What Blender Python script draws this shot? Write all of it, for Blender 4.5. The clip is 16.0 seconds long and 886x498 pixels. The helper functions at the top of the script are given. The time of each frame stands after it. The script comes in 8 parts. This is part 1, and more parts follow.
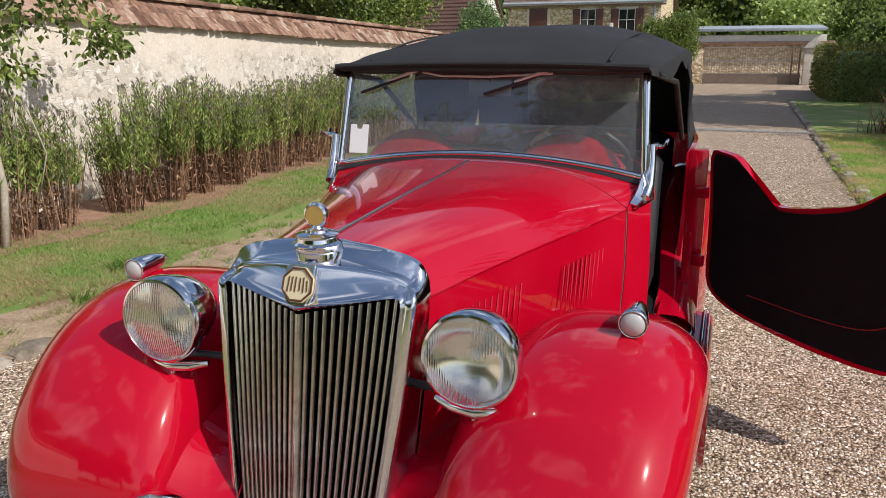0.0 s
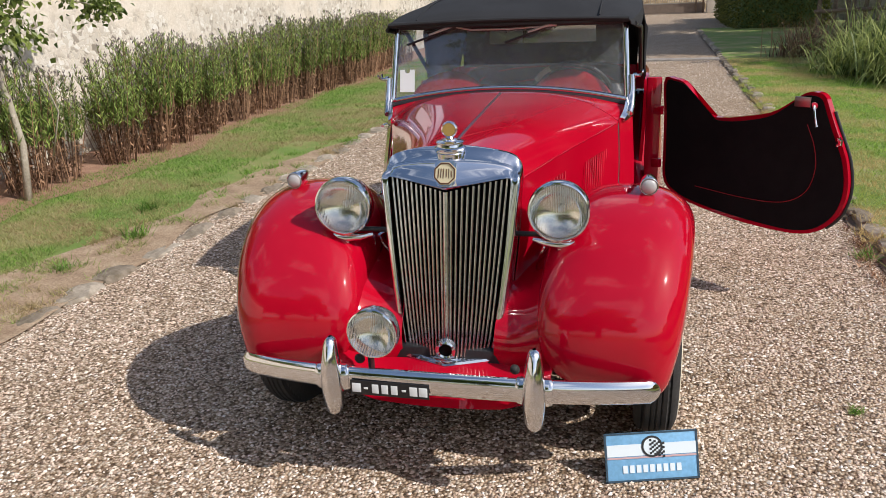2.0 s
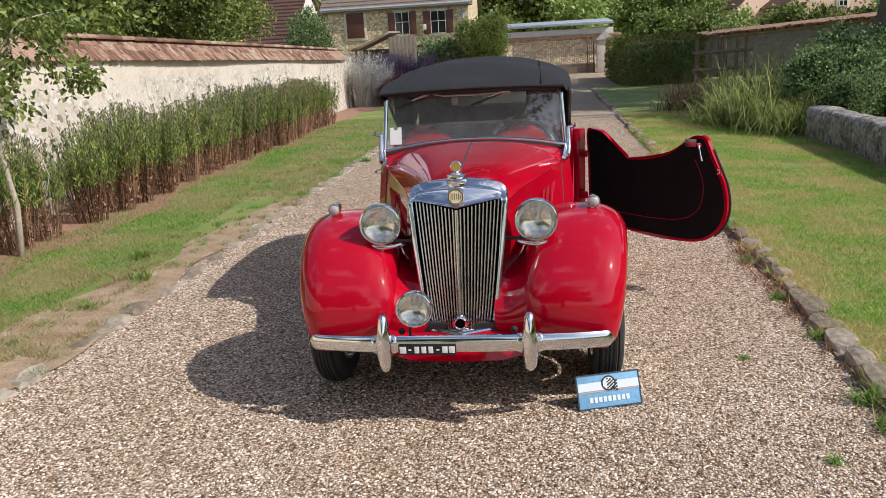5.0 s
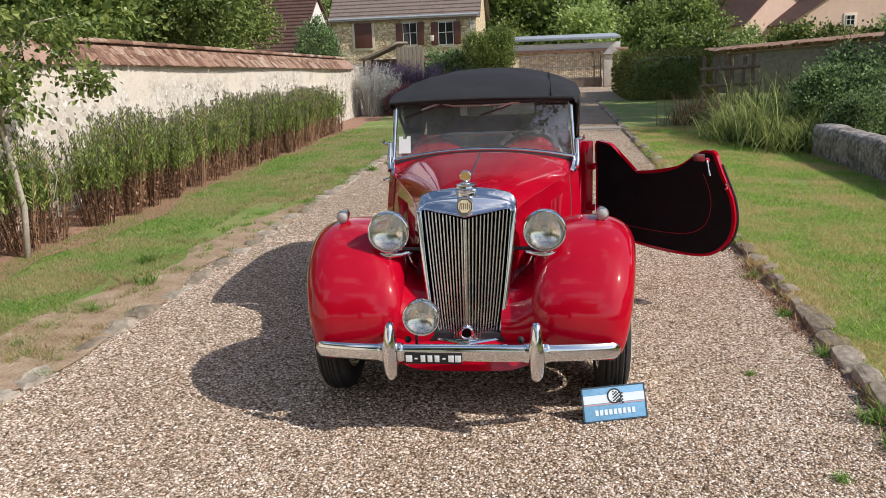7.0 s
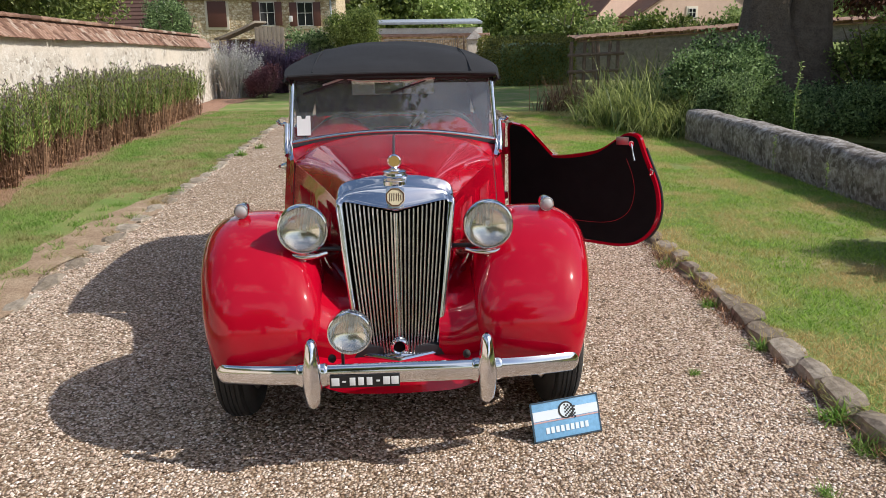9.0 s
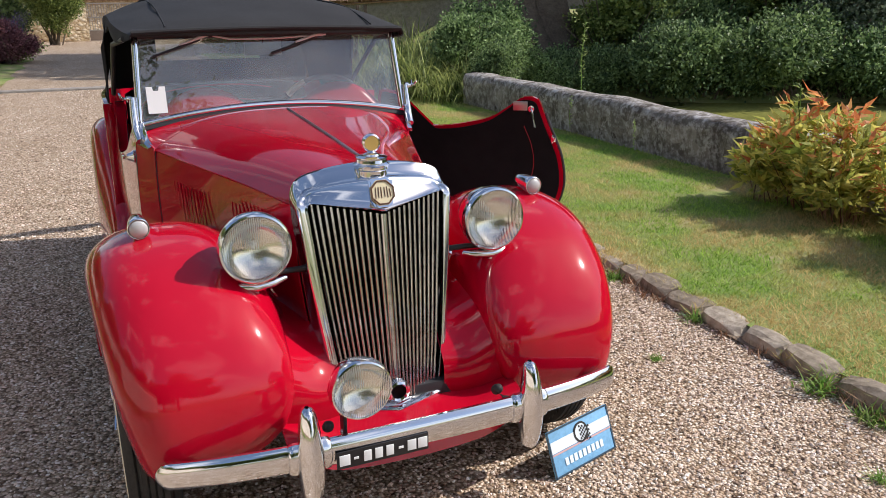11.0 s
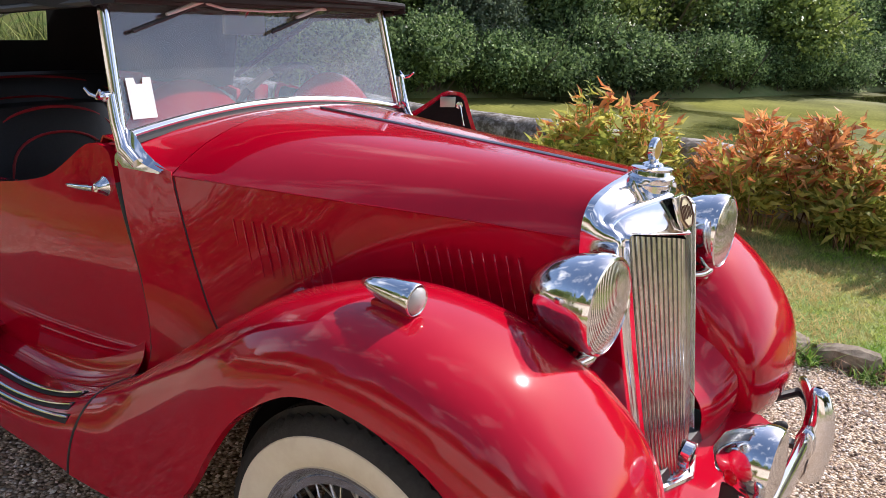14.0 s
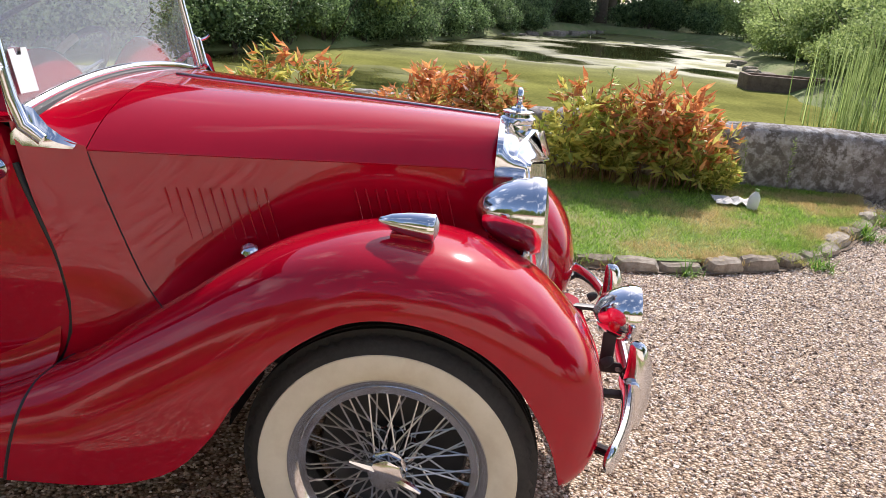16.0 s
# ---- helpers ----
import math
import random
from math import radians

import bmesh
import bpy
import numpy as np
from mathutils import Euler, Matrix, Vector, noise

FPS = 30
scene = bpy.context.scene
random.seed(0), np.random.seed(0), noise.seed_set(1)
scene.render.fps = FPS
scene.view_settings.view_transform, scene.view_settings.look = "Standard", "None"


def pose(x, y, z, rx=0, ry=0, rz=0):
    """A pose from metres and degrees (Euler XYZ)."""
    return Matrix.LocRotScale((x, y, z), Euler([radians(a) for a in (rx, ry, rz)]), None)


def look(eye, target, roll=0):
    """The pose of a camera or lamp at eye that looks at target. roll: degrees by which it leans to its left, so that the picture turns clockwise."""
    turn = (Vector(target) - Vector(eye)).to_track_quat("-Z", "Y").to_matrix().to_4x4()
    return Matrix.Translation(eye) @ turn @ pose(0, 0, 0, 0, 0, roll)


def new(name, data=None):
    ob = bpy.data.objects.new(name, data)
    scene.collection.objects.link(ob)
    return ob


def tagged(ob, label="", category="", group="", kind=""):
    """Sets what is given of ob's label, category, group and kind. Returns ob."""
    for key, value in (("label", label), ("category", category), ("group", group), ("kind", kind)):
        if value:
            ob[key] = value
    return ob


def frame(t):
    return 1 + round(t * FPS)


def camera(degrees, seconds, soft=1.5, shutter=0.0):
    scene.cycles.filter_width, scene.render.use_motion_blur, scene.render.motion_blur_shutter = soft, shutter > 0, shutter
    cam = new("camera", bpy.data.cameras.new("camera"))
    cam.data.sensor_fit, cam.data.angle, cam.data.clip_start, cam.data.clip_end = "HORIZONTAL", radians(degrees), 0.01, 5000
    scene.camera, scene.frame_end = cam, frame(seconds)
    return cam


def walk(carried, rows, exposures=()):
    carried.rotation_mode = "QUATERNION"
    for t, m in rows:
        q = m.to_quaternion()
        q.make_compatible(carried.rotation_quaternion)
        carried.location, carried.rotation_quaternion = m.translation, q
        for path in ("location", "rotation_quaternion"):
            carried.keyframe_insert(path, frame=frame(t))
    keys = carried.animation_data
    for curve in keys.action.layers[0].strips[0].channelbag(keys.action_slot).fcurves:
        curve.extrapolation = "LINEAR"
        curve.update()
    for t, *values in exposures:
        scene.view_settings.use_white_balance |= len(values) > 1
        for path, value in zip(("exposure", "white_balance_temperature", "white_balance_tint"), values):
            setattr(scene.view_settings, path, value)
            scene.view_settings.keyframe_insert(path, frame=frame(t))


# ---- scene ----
cam = camera(59.1, 16.0, soft=0.8)
PATH = [
    (0, (0.86, -1.704, 1.545), (0.17, 0.107, 1.051), -0.3),
    (0.5, (0.66, -1.917, 1.548), (0.054, -0.082, 1.033), 0.5),
    (1, (0.573, -2.218, 1.575), (0.074, -0.37, 0.996), 0.4),
    (1.5, (0.588, -2.52, 1.62), (0.119, -0.684, 0.98), -0.7),
    (2, (0.654, -2.814, 1.661), (0.163, -0.983, 1.023), -2.5),
    (2.5, (0.611, -3.108, 1.695), (0.2, -1.242, 1.102), -3.2),
    (3, (0.596, -3.385, 1.732), (0.227, -1.498, 1.179), -3.0),
    (3.5, (0.614, -3.616, 1.733), (0.237, -1.725, 1.201), -2.7),
    (4, (0.528, -3.856, 1.757), (0.209, -1.95, 1.239), -3.5),
    (4.5, (0.448, -3.982, 1.775), (0.177, -2.068, 1.262), -3.7),
    (7, (0.407, -3.992, 1.767), (0.137, -2.069, 1.287), -2.2),
    (7.5, (0.371, -3.991, 1.76), (0.119, -2.07, 1.264), -1.7),
    (8, (0.329, -3.919, 1.719), (0.152, -1.998, 1.189), -1.0),
    (8.5, (0.23, -3.652, 1.689), (0.199, -1.723, 1.16), -0.3),
    (9, (0.062, -3.435, 1.686), (0.145, -1.507, 1.162), -0.8),
    (9.5, (-0.181, -3.228, 1.681), (0.1, -1.326, 1.129), -1.5),
    (9.7, (-0.254, -3.146, 1.679), (0.095, -1.26, 1.113), -1.6),
    (11.8, (-0.969, -2.037, 1.564), (-0.058, -0.361, 0.963), 0.1),
    (12, (-1.028, -1.939, 1.563), (-0.082, -0.281, 0.965), -0.0),
    (12.5, (-1.222, -1.675, 1.551), (-0.064, -0.148, 0.981), 1.3),
    (13, (-1.437, -1.4, 1.528), (-0.093, -0.032, 0.962), 3.3),
    (13.5, (-1.59, -1.092, 1.494), (-0.17, 0.19, 0.911), 3.1),
    (14, (-1.752, -0.911, 1.487), (-0.204, 0.21, 0.898), 2.9),
    (14.5, (-1.959, -0.748, 1.452), (-0.26, 0.073, 0.789), 4.9),
    (15, (-2.068, -0.542, 1.447), (-0.291, 0.059, 0.753), 5.3),
    (15.5, (-2.202, -0.382, 1.468), (-0.353, 0.022, 0.822), 4.5),
    (16, (-2.402, -0.247, 1.496), (-0.513, -0.083, 0.86), 4.6),
]
EXPOSURES = [(0, 0.05, 6480, 12), (9, 0.08, 6480, 12), (11.8, 0.40, 6450, 15), (13, 0.54, 6400, 16), (14.5, 0.62, 6400, 17), (16, 0.62, 6400, 17)]
walk(cam, [(t, look(eye, target, roll)) for t, eye, target, roll in PATH], EXPOSURES)

# ---- sky and sun ----
SUN_TO = Vector((1.06, -0.30, 1.0)).normalized()
world = bpy.data.worlds.new("sky")
scene.world = world
world.use_nodes = True
wn = world.node_tree
sky = wn.nodes.new("ShaderNodeTexSky")
sky.sky_type = "NISHITA"
sky.sun_disc = False
sky.sun_elevation = math.asin(SUN_TO.z)
sky.sun_rotation = math.atan2(SUN_TO.x, SUN_TO.y)
sky.air_density, sky.dust_density, sky.ozone_density = 1.0, 1.2, 1.0
wn.nodes["Background"].inputs["Strength"].default_value = 0.125
# thin summer clouds over the whole sky
tc, nz, cr, mx = (wn.nodes.new(k) for k in ("ShaderNodeTexCoord", "ShaderNodeTexNoise", "ShaderNodeValToRGB", "ShaderNodeMix"))
nz.inputs["Scale"].default_value, nz.inputs["Detail"].default_value, nz.inputs["Roughness"].default_value, nz.inputs["Distortion"].default_value = 2.6, 6.0, 0.58, 0.4
cr.color_ramp.elements[0].position, cr.color_ramp.elements[1].position = 0.52, 0.70
mx.data_type = "RGBA"
mx.inputs["B"].default_value = (9.0, 9.2, 9.6, 1)
wn.links.new(tc.outputs["Generated"], nz.inputs["Vector"])
wn.links.new(nz.outputs["Fac"], cr.inputs["Fac"])
wn.links.new(cr.outputs["Color"], mx.inputs["Factor"])
wn.links.new(sky.outputs["Color"], mx.inputs["A"])
wn.links.new(mx.outputs["Result"], wn.nodes["Background"].inputs["Color"])
sun = new("sun", bpy.data.lights.new("sun", "SUN"))
sun.data.energy, sun.data.angle, sun.data.color = 4.0, radians(0.53), (1.0, 0.955, 0.885)
sun.matrix_world = look(SUN_TO * 60, (0, 0, 0))

# ---- building tools ----
def part(name, bm, material, parent=None, label="", smooth=True, solid=0.0):
    """Links a bmesh as one mesh object under a thing or a part."""
    me = bpy.data.meshes.new(name)
    bm.normal_update()
    bm.edges.index_update()
    rim = [e.index for e in bm.edges if e.is_boundary] if solid else []
    bm.to_mesh(me)
    bm.free()
    for m in material if isinstance(material, (list, tuple)) else [material]:
        me.materials.append(m)
    if smooth:
        me.polygons.foreach_set("use_smooth", [True] * len(me.polygons))
    ob = new(name, me)
    if smooth and smooth != "all":
        me.set_sharp_from_angle(angle=radians(38))
    for i in rim:
        me.edges[i].use_edge_sharp = True
    if parent is not None:
        ob.parent = parent
    if solid:
        mod = ob.modifiers.new("thickness", "SOLIDIFY")
        mod.thickness, mod.offset = solid, -1.0
    return tagged(ob, label)


def raw(name, verts, faces, material, parent=None, label="", smooth=False, indices=None):
    me = bpy.data.meshes.new(name)
    me.from_pydata([tuple(v) for v in verts], [], faces)
    for m in material if isinstance(material, (list, tuple)) else [material]:
        me.materials.append(m)
    if indices is not None:
        me.polygons.foreach_set("material_index", indices)
    if smooth:
        me.polygons.foreach_set("use_smooth", [True] * len(me.polygons))
    ob = new(name, me)
    if parent is not None:
        ob.parent = parent
    return tagged(ob, label)


def thing(name, label, category, group="", at=(0, 0, 0), turn=0.0, kind=""):
    ob = new(name)
    ob.matrix_world = pose(*at, 0, 0, turn)
    return tagged(ob, label, category, group, kind)


def sheet(P, close_u=False, close_v=False, bm=None, flip=False):
    """Faces over a table of points P[u][v]."""
    bm = bm or bmesh.new()
    V = [[bm.verts.new(p) for p in row] for row in P]
    nu, nv = len(V), len(V[0])
    for i in range(nu if close_u else nu - 1):
        for j in range(nv if close_v else nv - 1):
            a, b, c, d = V[i][j], V[(i + 1) % nu][j], V[(i + 1) % nu][(j + 1) % nv], V[i][(j + 1) % nv]
            try:
                bm.faces.new((d, c, b, a) if flip else (a, b, c, d))
            except ValueError:
                pass
    return bm


def block(size, at=(0, 0, 0), bevel=0.0, bm=None, m=None, seg=2):
    """A box, bevelled, added to bm. m: a pose put after."""
    own = bmesh.new()
    bmesh.ops.create_cube(own, size=1.0)
    bmesh.ops.scale(own, vec=size, verts=own.verts)
    if bevel:
        bmesh.ops.bevel(own, geom=list(own.edges), offset=bevel, segments=seg, profile=0.6, affect="EDGES")
    bmesh.ops.translate(own, vec=at, verts=own.verts)
    if m is not None:
        bmesh.ops.transform(own, matrix=m, verts=own.verts)
    return merge(own, bm)


def merge(own, bm):
    if bm is None:
        return own
    table = {v: bm.verts.new(v.co) for v in own.verts}
    for f in own.faces:
        bm.faces.new([table[v] for v in f.verts]).material_index = f.material_index
    own.free()
    return bm


def lathe(profile, n=32, m=None, bm=None, cap=True):
    """Turns (radius, height) pairs round z."""
    own = sheet([[(r * math.cos(2 * math.pi * k / n), r * math.sin(2 * math.pi * k / n), h) for r, h in profile] for k in range(n)], close_u=True)
    bmesh.ops.remove_doubles(own, verts=own.verts, dist=1e-5)
    if cap:
        bmesh.ops.holes_fill(own, edges=[e for e in own.edges if e.is_boundary], sides=n + 2)
    bmesh.ops.recalc_face_normals(own, faces=own.faces)
    if m is not None:
        bmesh.ops.transform(own, matrix=m, verts=own.verts)
    return merge(own, bm)


def tube(points, r, n=8, bm=None, closed=False):
    """A round bar along points; r may be a list."""
    pts = [Vector(p) for p in points]
    k = len(pts)
    rad = r if isinstance(r, (list, tuple)) else [r] * k
    rows, side = [], None
    for i, p in enumerate(pts):
        a, b = pts[i - 1] if (i or closed) else p, pts[(i + 1) % k] if (i < k - 1 or closed) else p
        d = (b - a).normalized()
        if side is None:
            side = d.cross(Vector((0, 0, 1)) if abs(d.z) < 0.9 else Vector((1, 0, 0))).normalized()
        side = (side - d * side.dot(d)).normalized()
        up = d.cross(side)
        rows.append([p + rad[i] * (side * math.cos(2 * math.pi * j / n) + up * math.sin(2 * math.pi * j / n)) for j in range(n)])
    own = sheet(rows, close_u=closed, close_v=True)
    if not closed:
        bmesh.ops.holes_fill(own, edges=[e for e in own.edges if e.is_boundary], sides=n + 2)
    bmesh.ops.recalc_face_normals(own, faces=own.faces)
    return merge(own, bm)


def slab(outline, depth, bm=None, m=None, bevel=0.0):
    """A flat outline (x, y) raised to depth along z."""
    own = bmesh.new()
    f = own.faces.new([own.verts.new((x, y, 0)) for x, y in outline])
    out = bmesh.ops.extrude_face_region(own, geom=[f])
    bmesh.ops.translate(own, vec=(0, 0, depth), verts=[g for g in out["geom"] if isinstance(g, bmesh.types.BMVert)])
    bmesh.ops.recalc_face_normals(own, faces=own.faces)
    if bevel:
        bmesh.ops.bevel(own, geom=[e for e in own.edges if e.calc_face_angle(0) > 0.6], offset=bevel, segments=2, affect="EDGES")
    if m is not None:
        bmesh.ops.transform(own, matrix=m, verts=own.verts)
    return merge(own, bm)


def smooth_rows(rows, n):
    """Catmull-Rom through rows of numbers, n rows out."""
    A = np.array(rows, float)
    k = len(A)
    A = np.vstack([2 * A[0] - A[1], A, 2 * A[-1] - A[-2]])
    out = []
    for s in np.linspace(0, k - 1 - 1e-9, n):
        i, f = int(s), s - int(s)
        p0, p1, p2, p3 = A[i], A[i + 1], A[i + 2], A[i + 3]
        out.append(0.5 * (2 * p1 + (p2 - p0) * f + (2 * p0 - 5 * p1 + 4 * p2 - p3) * f * f + (3 * p1 - p0 - 3 * p2 + p3) * f ** 3))
    return np.array(out)


def mirrored(bm):
    bmesh.ops.scale(bm, vec=(-1, 1, 1), verts=bm.verts)
    bmesh.ops.reverse_faces(bm, faces=bm.faces)
    return bm


def aim(at, way, up=(0, 0, 1)):
    """A pose at a place whose z points along way."""
    z = Vector(way).normalized()
    x = Vector(up).cross(z)
    x = x.normalized() if x.length > 1e-4 else Vector((1, 0, 0))
    y = z.cross(x)
    m = Matrix((x, y, z)).transposed().to_4x4()
    m.translation = at
    return m

# ---- materials ----
def material(name, base, rough=0.6, metal=0.0, coat=0.0, spec=0.5):
    mat = bpy.data.materials.new(name)
    mat.use_nodes = True
    b = mat.node_tree.nodes["Principled BSDF"]
    b.inputs["Base Color"].default_value = (*base, 1)
    b.inputs["Roughness"].default_value = rough
    b.inputs["Metallic"].default_value = metal
    b.inputs["Coat Weight"].default_value = coat
    b.inputs["Coat Roughness"].default_value = 0.03
    b.inputs["Specular IOR Level"].default_value = spec
    return mat


def node(mat, kind, **values):
    n = mat.node_tree.nodes.new(kind)
    for key, v in values.items():
        if key in n.inputs:
            n.inputs[key].default_value = v
    return n


def place_of(mat, scale, seed=0.0, kind="Object"):
    co = node(mat, "ShaderNodeTexCoord")
    mp = node(mat, "ShaderNodeMapping", Scale=scale if isinstance(scale, tuple) else (scale,) * 3, Location=(seed, seed * 0.7, seed * 1.3))
    mat.node_tree.links.new(co.outputs[kind], mp.inputs["Vector"])
    return mp.outputs["Vector"]


def ramp(mat, fac, stops):
    r = node(mat, "ShaderNodeValToRGB")
    e = r.color_ramp.elements
    while len(e) < len(stops):
        e.new(0.5)
    for el, (p, c) in zip(e, stops):
        el.position, el.color = p, (*c, 1)
    mat.node_tree.links.new(fac, r.inputs["Fac"])
    return r.outputs["Color"]


def noise_tex(mat, scale, detail=4.0, rough=0.6, seed=0.0, vec=None):
    n = node(mat, "ShaderNodeTexNoise", Scale=scale, Detail=detail, Roughness=rough)
    mat.node_tree.links.new(vec or place_of(mat, 1.0, seed), n.inputs["Vector"])
    return n.outputs["Fac"]


def mix(mat, fac, a, b, mode="MIX"):
    m = mat.node_tree.nodes.new("ShaderNodeMix")
    m.data_type, m.blend_type = "RGBA", mode
    for socket, v in ((m.inputs["Factor"], fac), (m.inputs["A"], a), (m.inputs["B"], b)):
        if isinstance(v, bpy.types.NodeSocket):
            mat.node_tree.links.new(v, socket)
        else:
            socket.default_value = v if isinstance(v, float) else (*v, 1)
    return m.outputs["Result"]


def put(mat, socket, out):
    mat.node_tree.links.new(out, mat.node_tree.nodes["Principled BSDF"].inputs[socket])


def bump(mat, height, strength=0.3, distance=0.01):
    b = node(mat, "ShaderNodeBump", Strength=strength, Distance=distance)
    mat.node_tree.links.new(height, b.inputs["Height"])
    put(mat, "Normal", b.outputs["Normal"])
    return b


def mottled(name, stops, scale=6.0, rough=0.7, bump_by=0.2, fine=60.0, distance=0.01, **more):
    """A surface with two scales of variation and relief."""
    mat = material(name, stops[0][1], rough, **more)
    a, b = noise_tex(mat, scale, 5, 0.65), noise_tex(mat, fine, 3, 0.6, 3.1)
    col = ramp(mat, a, stops)
    put(mat, "Base Color", mix(mat, 0.35, col, ramp(mat, b, [(0.25, tuple(c * 0.55 for c in stops[0][1])), (0.75, tuple(min(1, c * 1.35) for c in stops[-1][1]))])))
    if bump_by:
        add = node(mat, "ShaderNodeMath")
        mat.node_tree.links.new(a, add.inputs[0])
        mat.node_tree.links.new(b, add.inputs[1])
        bump(mat, add.outputs[0], bump_by, distance)
    return mat


def leafy(name, dark, light, rough=0.5, through_by=0.25):
    """Leaves: each island of its own tint, with some light passing through."""
    mat = material(name, dark, rough, spec=0.35)
    geo = node(mat, "ShaderNodeNewGeometry")
    inf = node(mat, "ShaderNodeObjectInfo")
    col = ramp(mat, geo.outputs["Random Per Island"], [(0.0, dark), (0.55, tuple((a + b) / 2 for a, b in zip(dark, light))), (1.0, light)])
    hsv = node(mat, "ShaderNodeHueSaturation")
    mr = node(mat, "ShaderNodeMapRange")
    mat.node_tree.links.new(inf.outputs["Random"], mr.inputs["Value"])
    mr.inputs["To Min"].default_value, mr.inputs["To Max"].default_value = 0.8, 1.2
    mat.node_tree.links.new(mr.outputs["Result"], hsv.inputs["Value"])
    mat.node_tree.links.new(col, hsv.inputs["Color"])
    put(mat, "Base Color", hsv.outputs["Color"])
    tr = node(mat, "ShaderNodeBsdfTranslucent")
    mat.node_tree.links.new(hsv.outputs["Color"], tr.inputs["Color"])
    ms = node(mat, "ShaderNodeMixShader")
    ms.inputs["Fac"].default_value = through_by
    out = mat.node_tree.nodes["Material Output"]
    mat.node_tree.links.new(mat.node_tree.nodes["Principled BSDF"].outputs[0], ms.inputs[1])
    mat.node_tree.links.new(tr.outputs[0], ms.inputs[2])
    mat.node_tree.links.new(ms.outputs[0], out.inputs["Surface"])
    return mat


def patchy(name, green, dry, scale=0.9):
    """Grass blades, green in places and dry in others."""
    mat = leafy(name, green[0], green[1], 0.6, 0.45)
    t = mat.node_tree
    geo = node(mat, "ShaderNodeNewGeometry")
    b = ramp(mat, geo.outputs["Random Per Island"], [(0.0, dry[0]), (1.0, dry[1])])
    where = ramp(mat, noise_tex(mat, scale, 5, 0.65, 6.0), [(0.43, (0, 0, 0)), (0.57, (1, 1, 1))])
    old = next(n for n in t.nodes if n.type == "HUE_SAT")
    a = old.inputs["Color"].links[0].from_socket
    t.links.new(mix(mat, where, a, b), old.inputs["Color"])
    return mat


def paint(name, base):
    mat = material(name, base, 0.14, coat=0.9, spec=0.03)
    dust = noise_tex(mat, 3.0, 4, 0.6)
    put(mat, "Base Color", ramp(mat, dust, [(0.3, base), (0.75, tuple(c * 1.12 + 0.004 for c in base))]))
    mat.node_tree.nodes["Principled BSDF"].inputs["Coat Roughness"].default_value = 0.012
    mat.node_tree.nodes["Principled BSDF"].inputs["Coat IOR"].default_value = 1.52
    bump(mat, noise_tex(mat, 7.0, 2, 0.4, 1.7), 0.010, 0.02)
    return mat


RED = paint("red_paint", (0.41, 0.0006, 0.015))
CHROME = material("chrome", (0.76, 0.77, 0.79), 0.05, 1.0)
put(CHROME, "Roughness", ramp(CHROME, noise_tex(CHROME, 14.0, 4, 0.6), [(0.3, (0.05,) * 3), (0.8, (0.17,) * 3)]))
GREY_CHROME = mottled("grey_chrome", [(0.3, (0.40, 0.40, 0.40)), (0.7, (0.62, 0.62, 0.61))], 20, 0.16, 0.0, metal=1.0)
STEEL = material("dull_steel", (0.45, 0.45, 0.46), 0.3, 1.0)
SPOKE = material("spoke_steel", (0.62, 0.62, 0.63), 0.32, 1.0)
DARK = material("dark_metal", (0.02, 0.02, 0.022), 0.5)
CORE = material("radiator_core", (0.004, 0.004, 0.004), 0.7, spec=0.1)
RUBBER = mottled("tyre_rubber", [(0.3, (0.018, 0.018, 0.018)), (0.7, (0.04, 0.038, 0.036))], 9, 0.75, 0.15, 90)
WHITEWALL = material("whitewall", (0.82, 0.75, 0.60), 0.55)
put(WHITEWALL, "Base Color", ramp(WHITEWALL, noise_tex(WHITEWALL, 7.0, 5, 0.65), [(0.3, (0.70, 0.62, 0.47)), (0.55, (0.83, 0.76, 0.61))]))
CLOTH = mottled("black_hood_cloth", [(0.3, (0.015, 0.015, 0.016)), (0.7, (0.031, 0.031, 0.033))], 5, 0.8, 0.4, 420, 0.0015, spec=0.3)
LEATHER = mottled("black_leather", [(0.3, (0.008, 0.008, 0.01)), (0.7, (0.02, 0.02, 0.023))], 8, 0.42, 0.2, 160, 0.002)
LINING = mottled("black_lining", [(0.3, (0.004, 0.003, 0.004)), (0.7, (0.012, 0.009, 0.010))], 8, 0.8, 0.3, 300, 0.002, spec=0.2)
PIPING = material("red_piping", (0.34, 0.008, 0.016), 0.5)
WHITE_PAPER = material("white_paper", (0.78, 0.8, 0.8), 0.6)
BONE = material("bone_white", (0.7, 0.62, 0.45), 0.35)
GOLD = material("gold_enamel", (0.62, 0.42, 0.14), 0.35, 0.6)
MAROON = material("dark_enamel", (0.10, 0.045, 0.022), 0.3)
CREAM = material("cream_enamel", (0.66, 0.58, 0.38), 0.3)
RED_LENS = material("red_lens", (0.55, 0.004, 0.012), 0.12, coat=1.0)


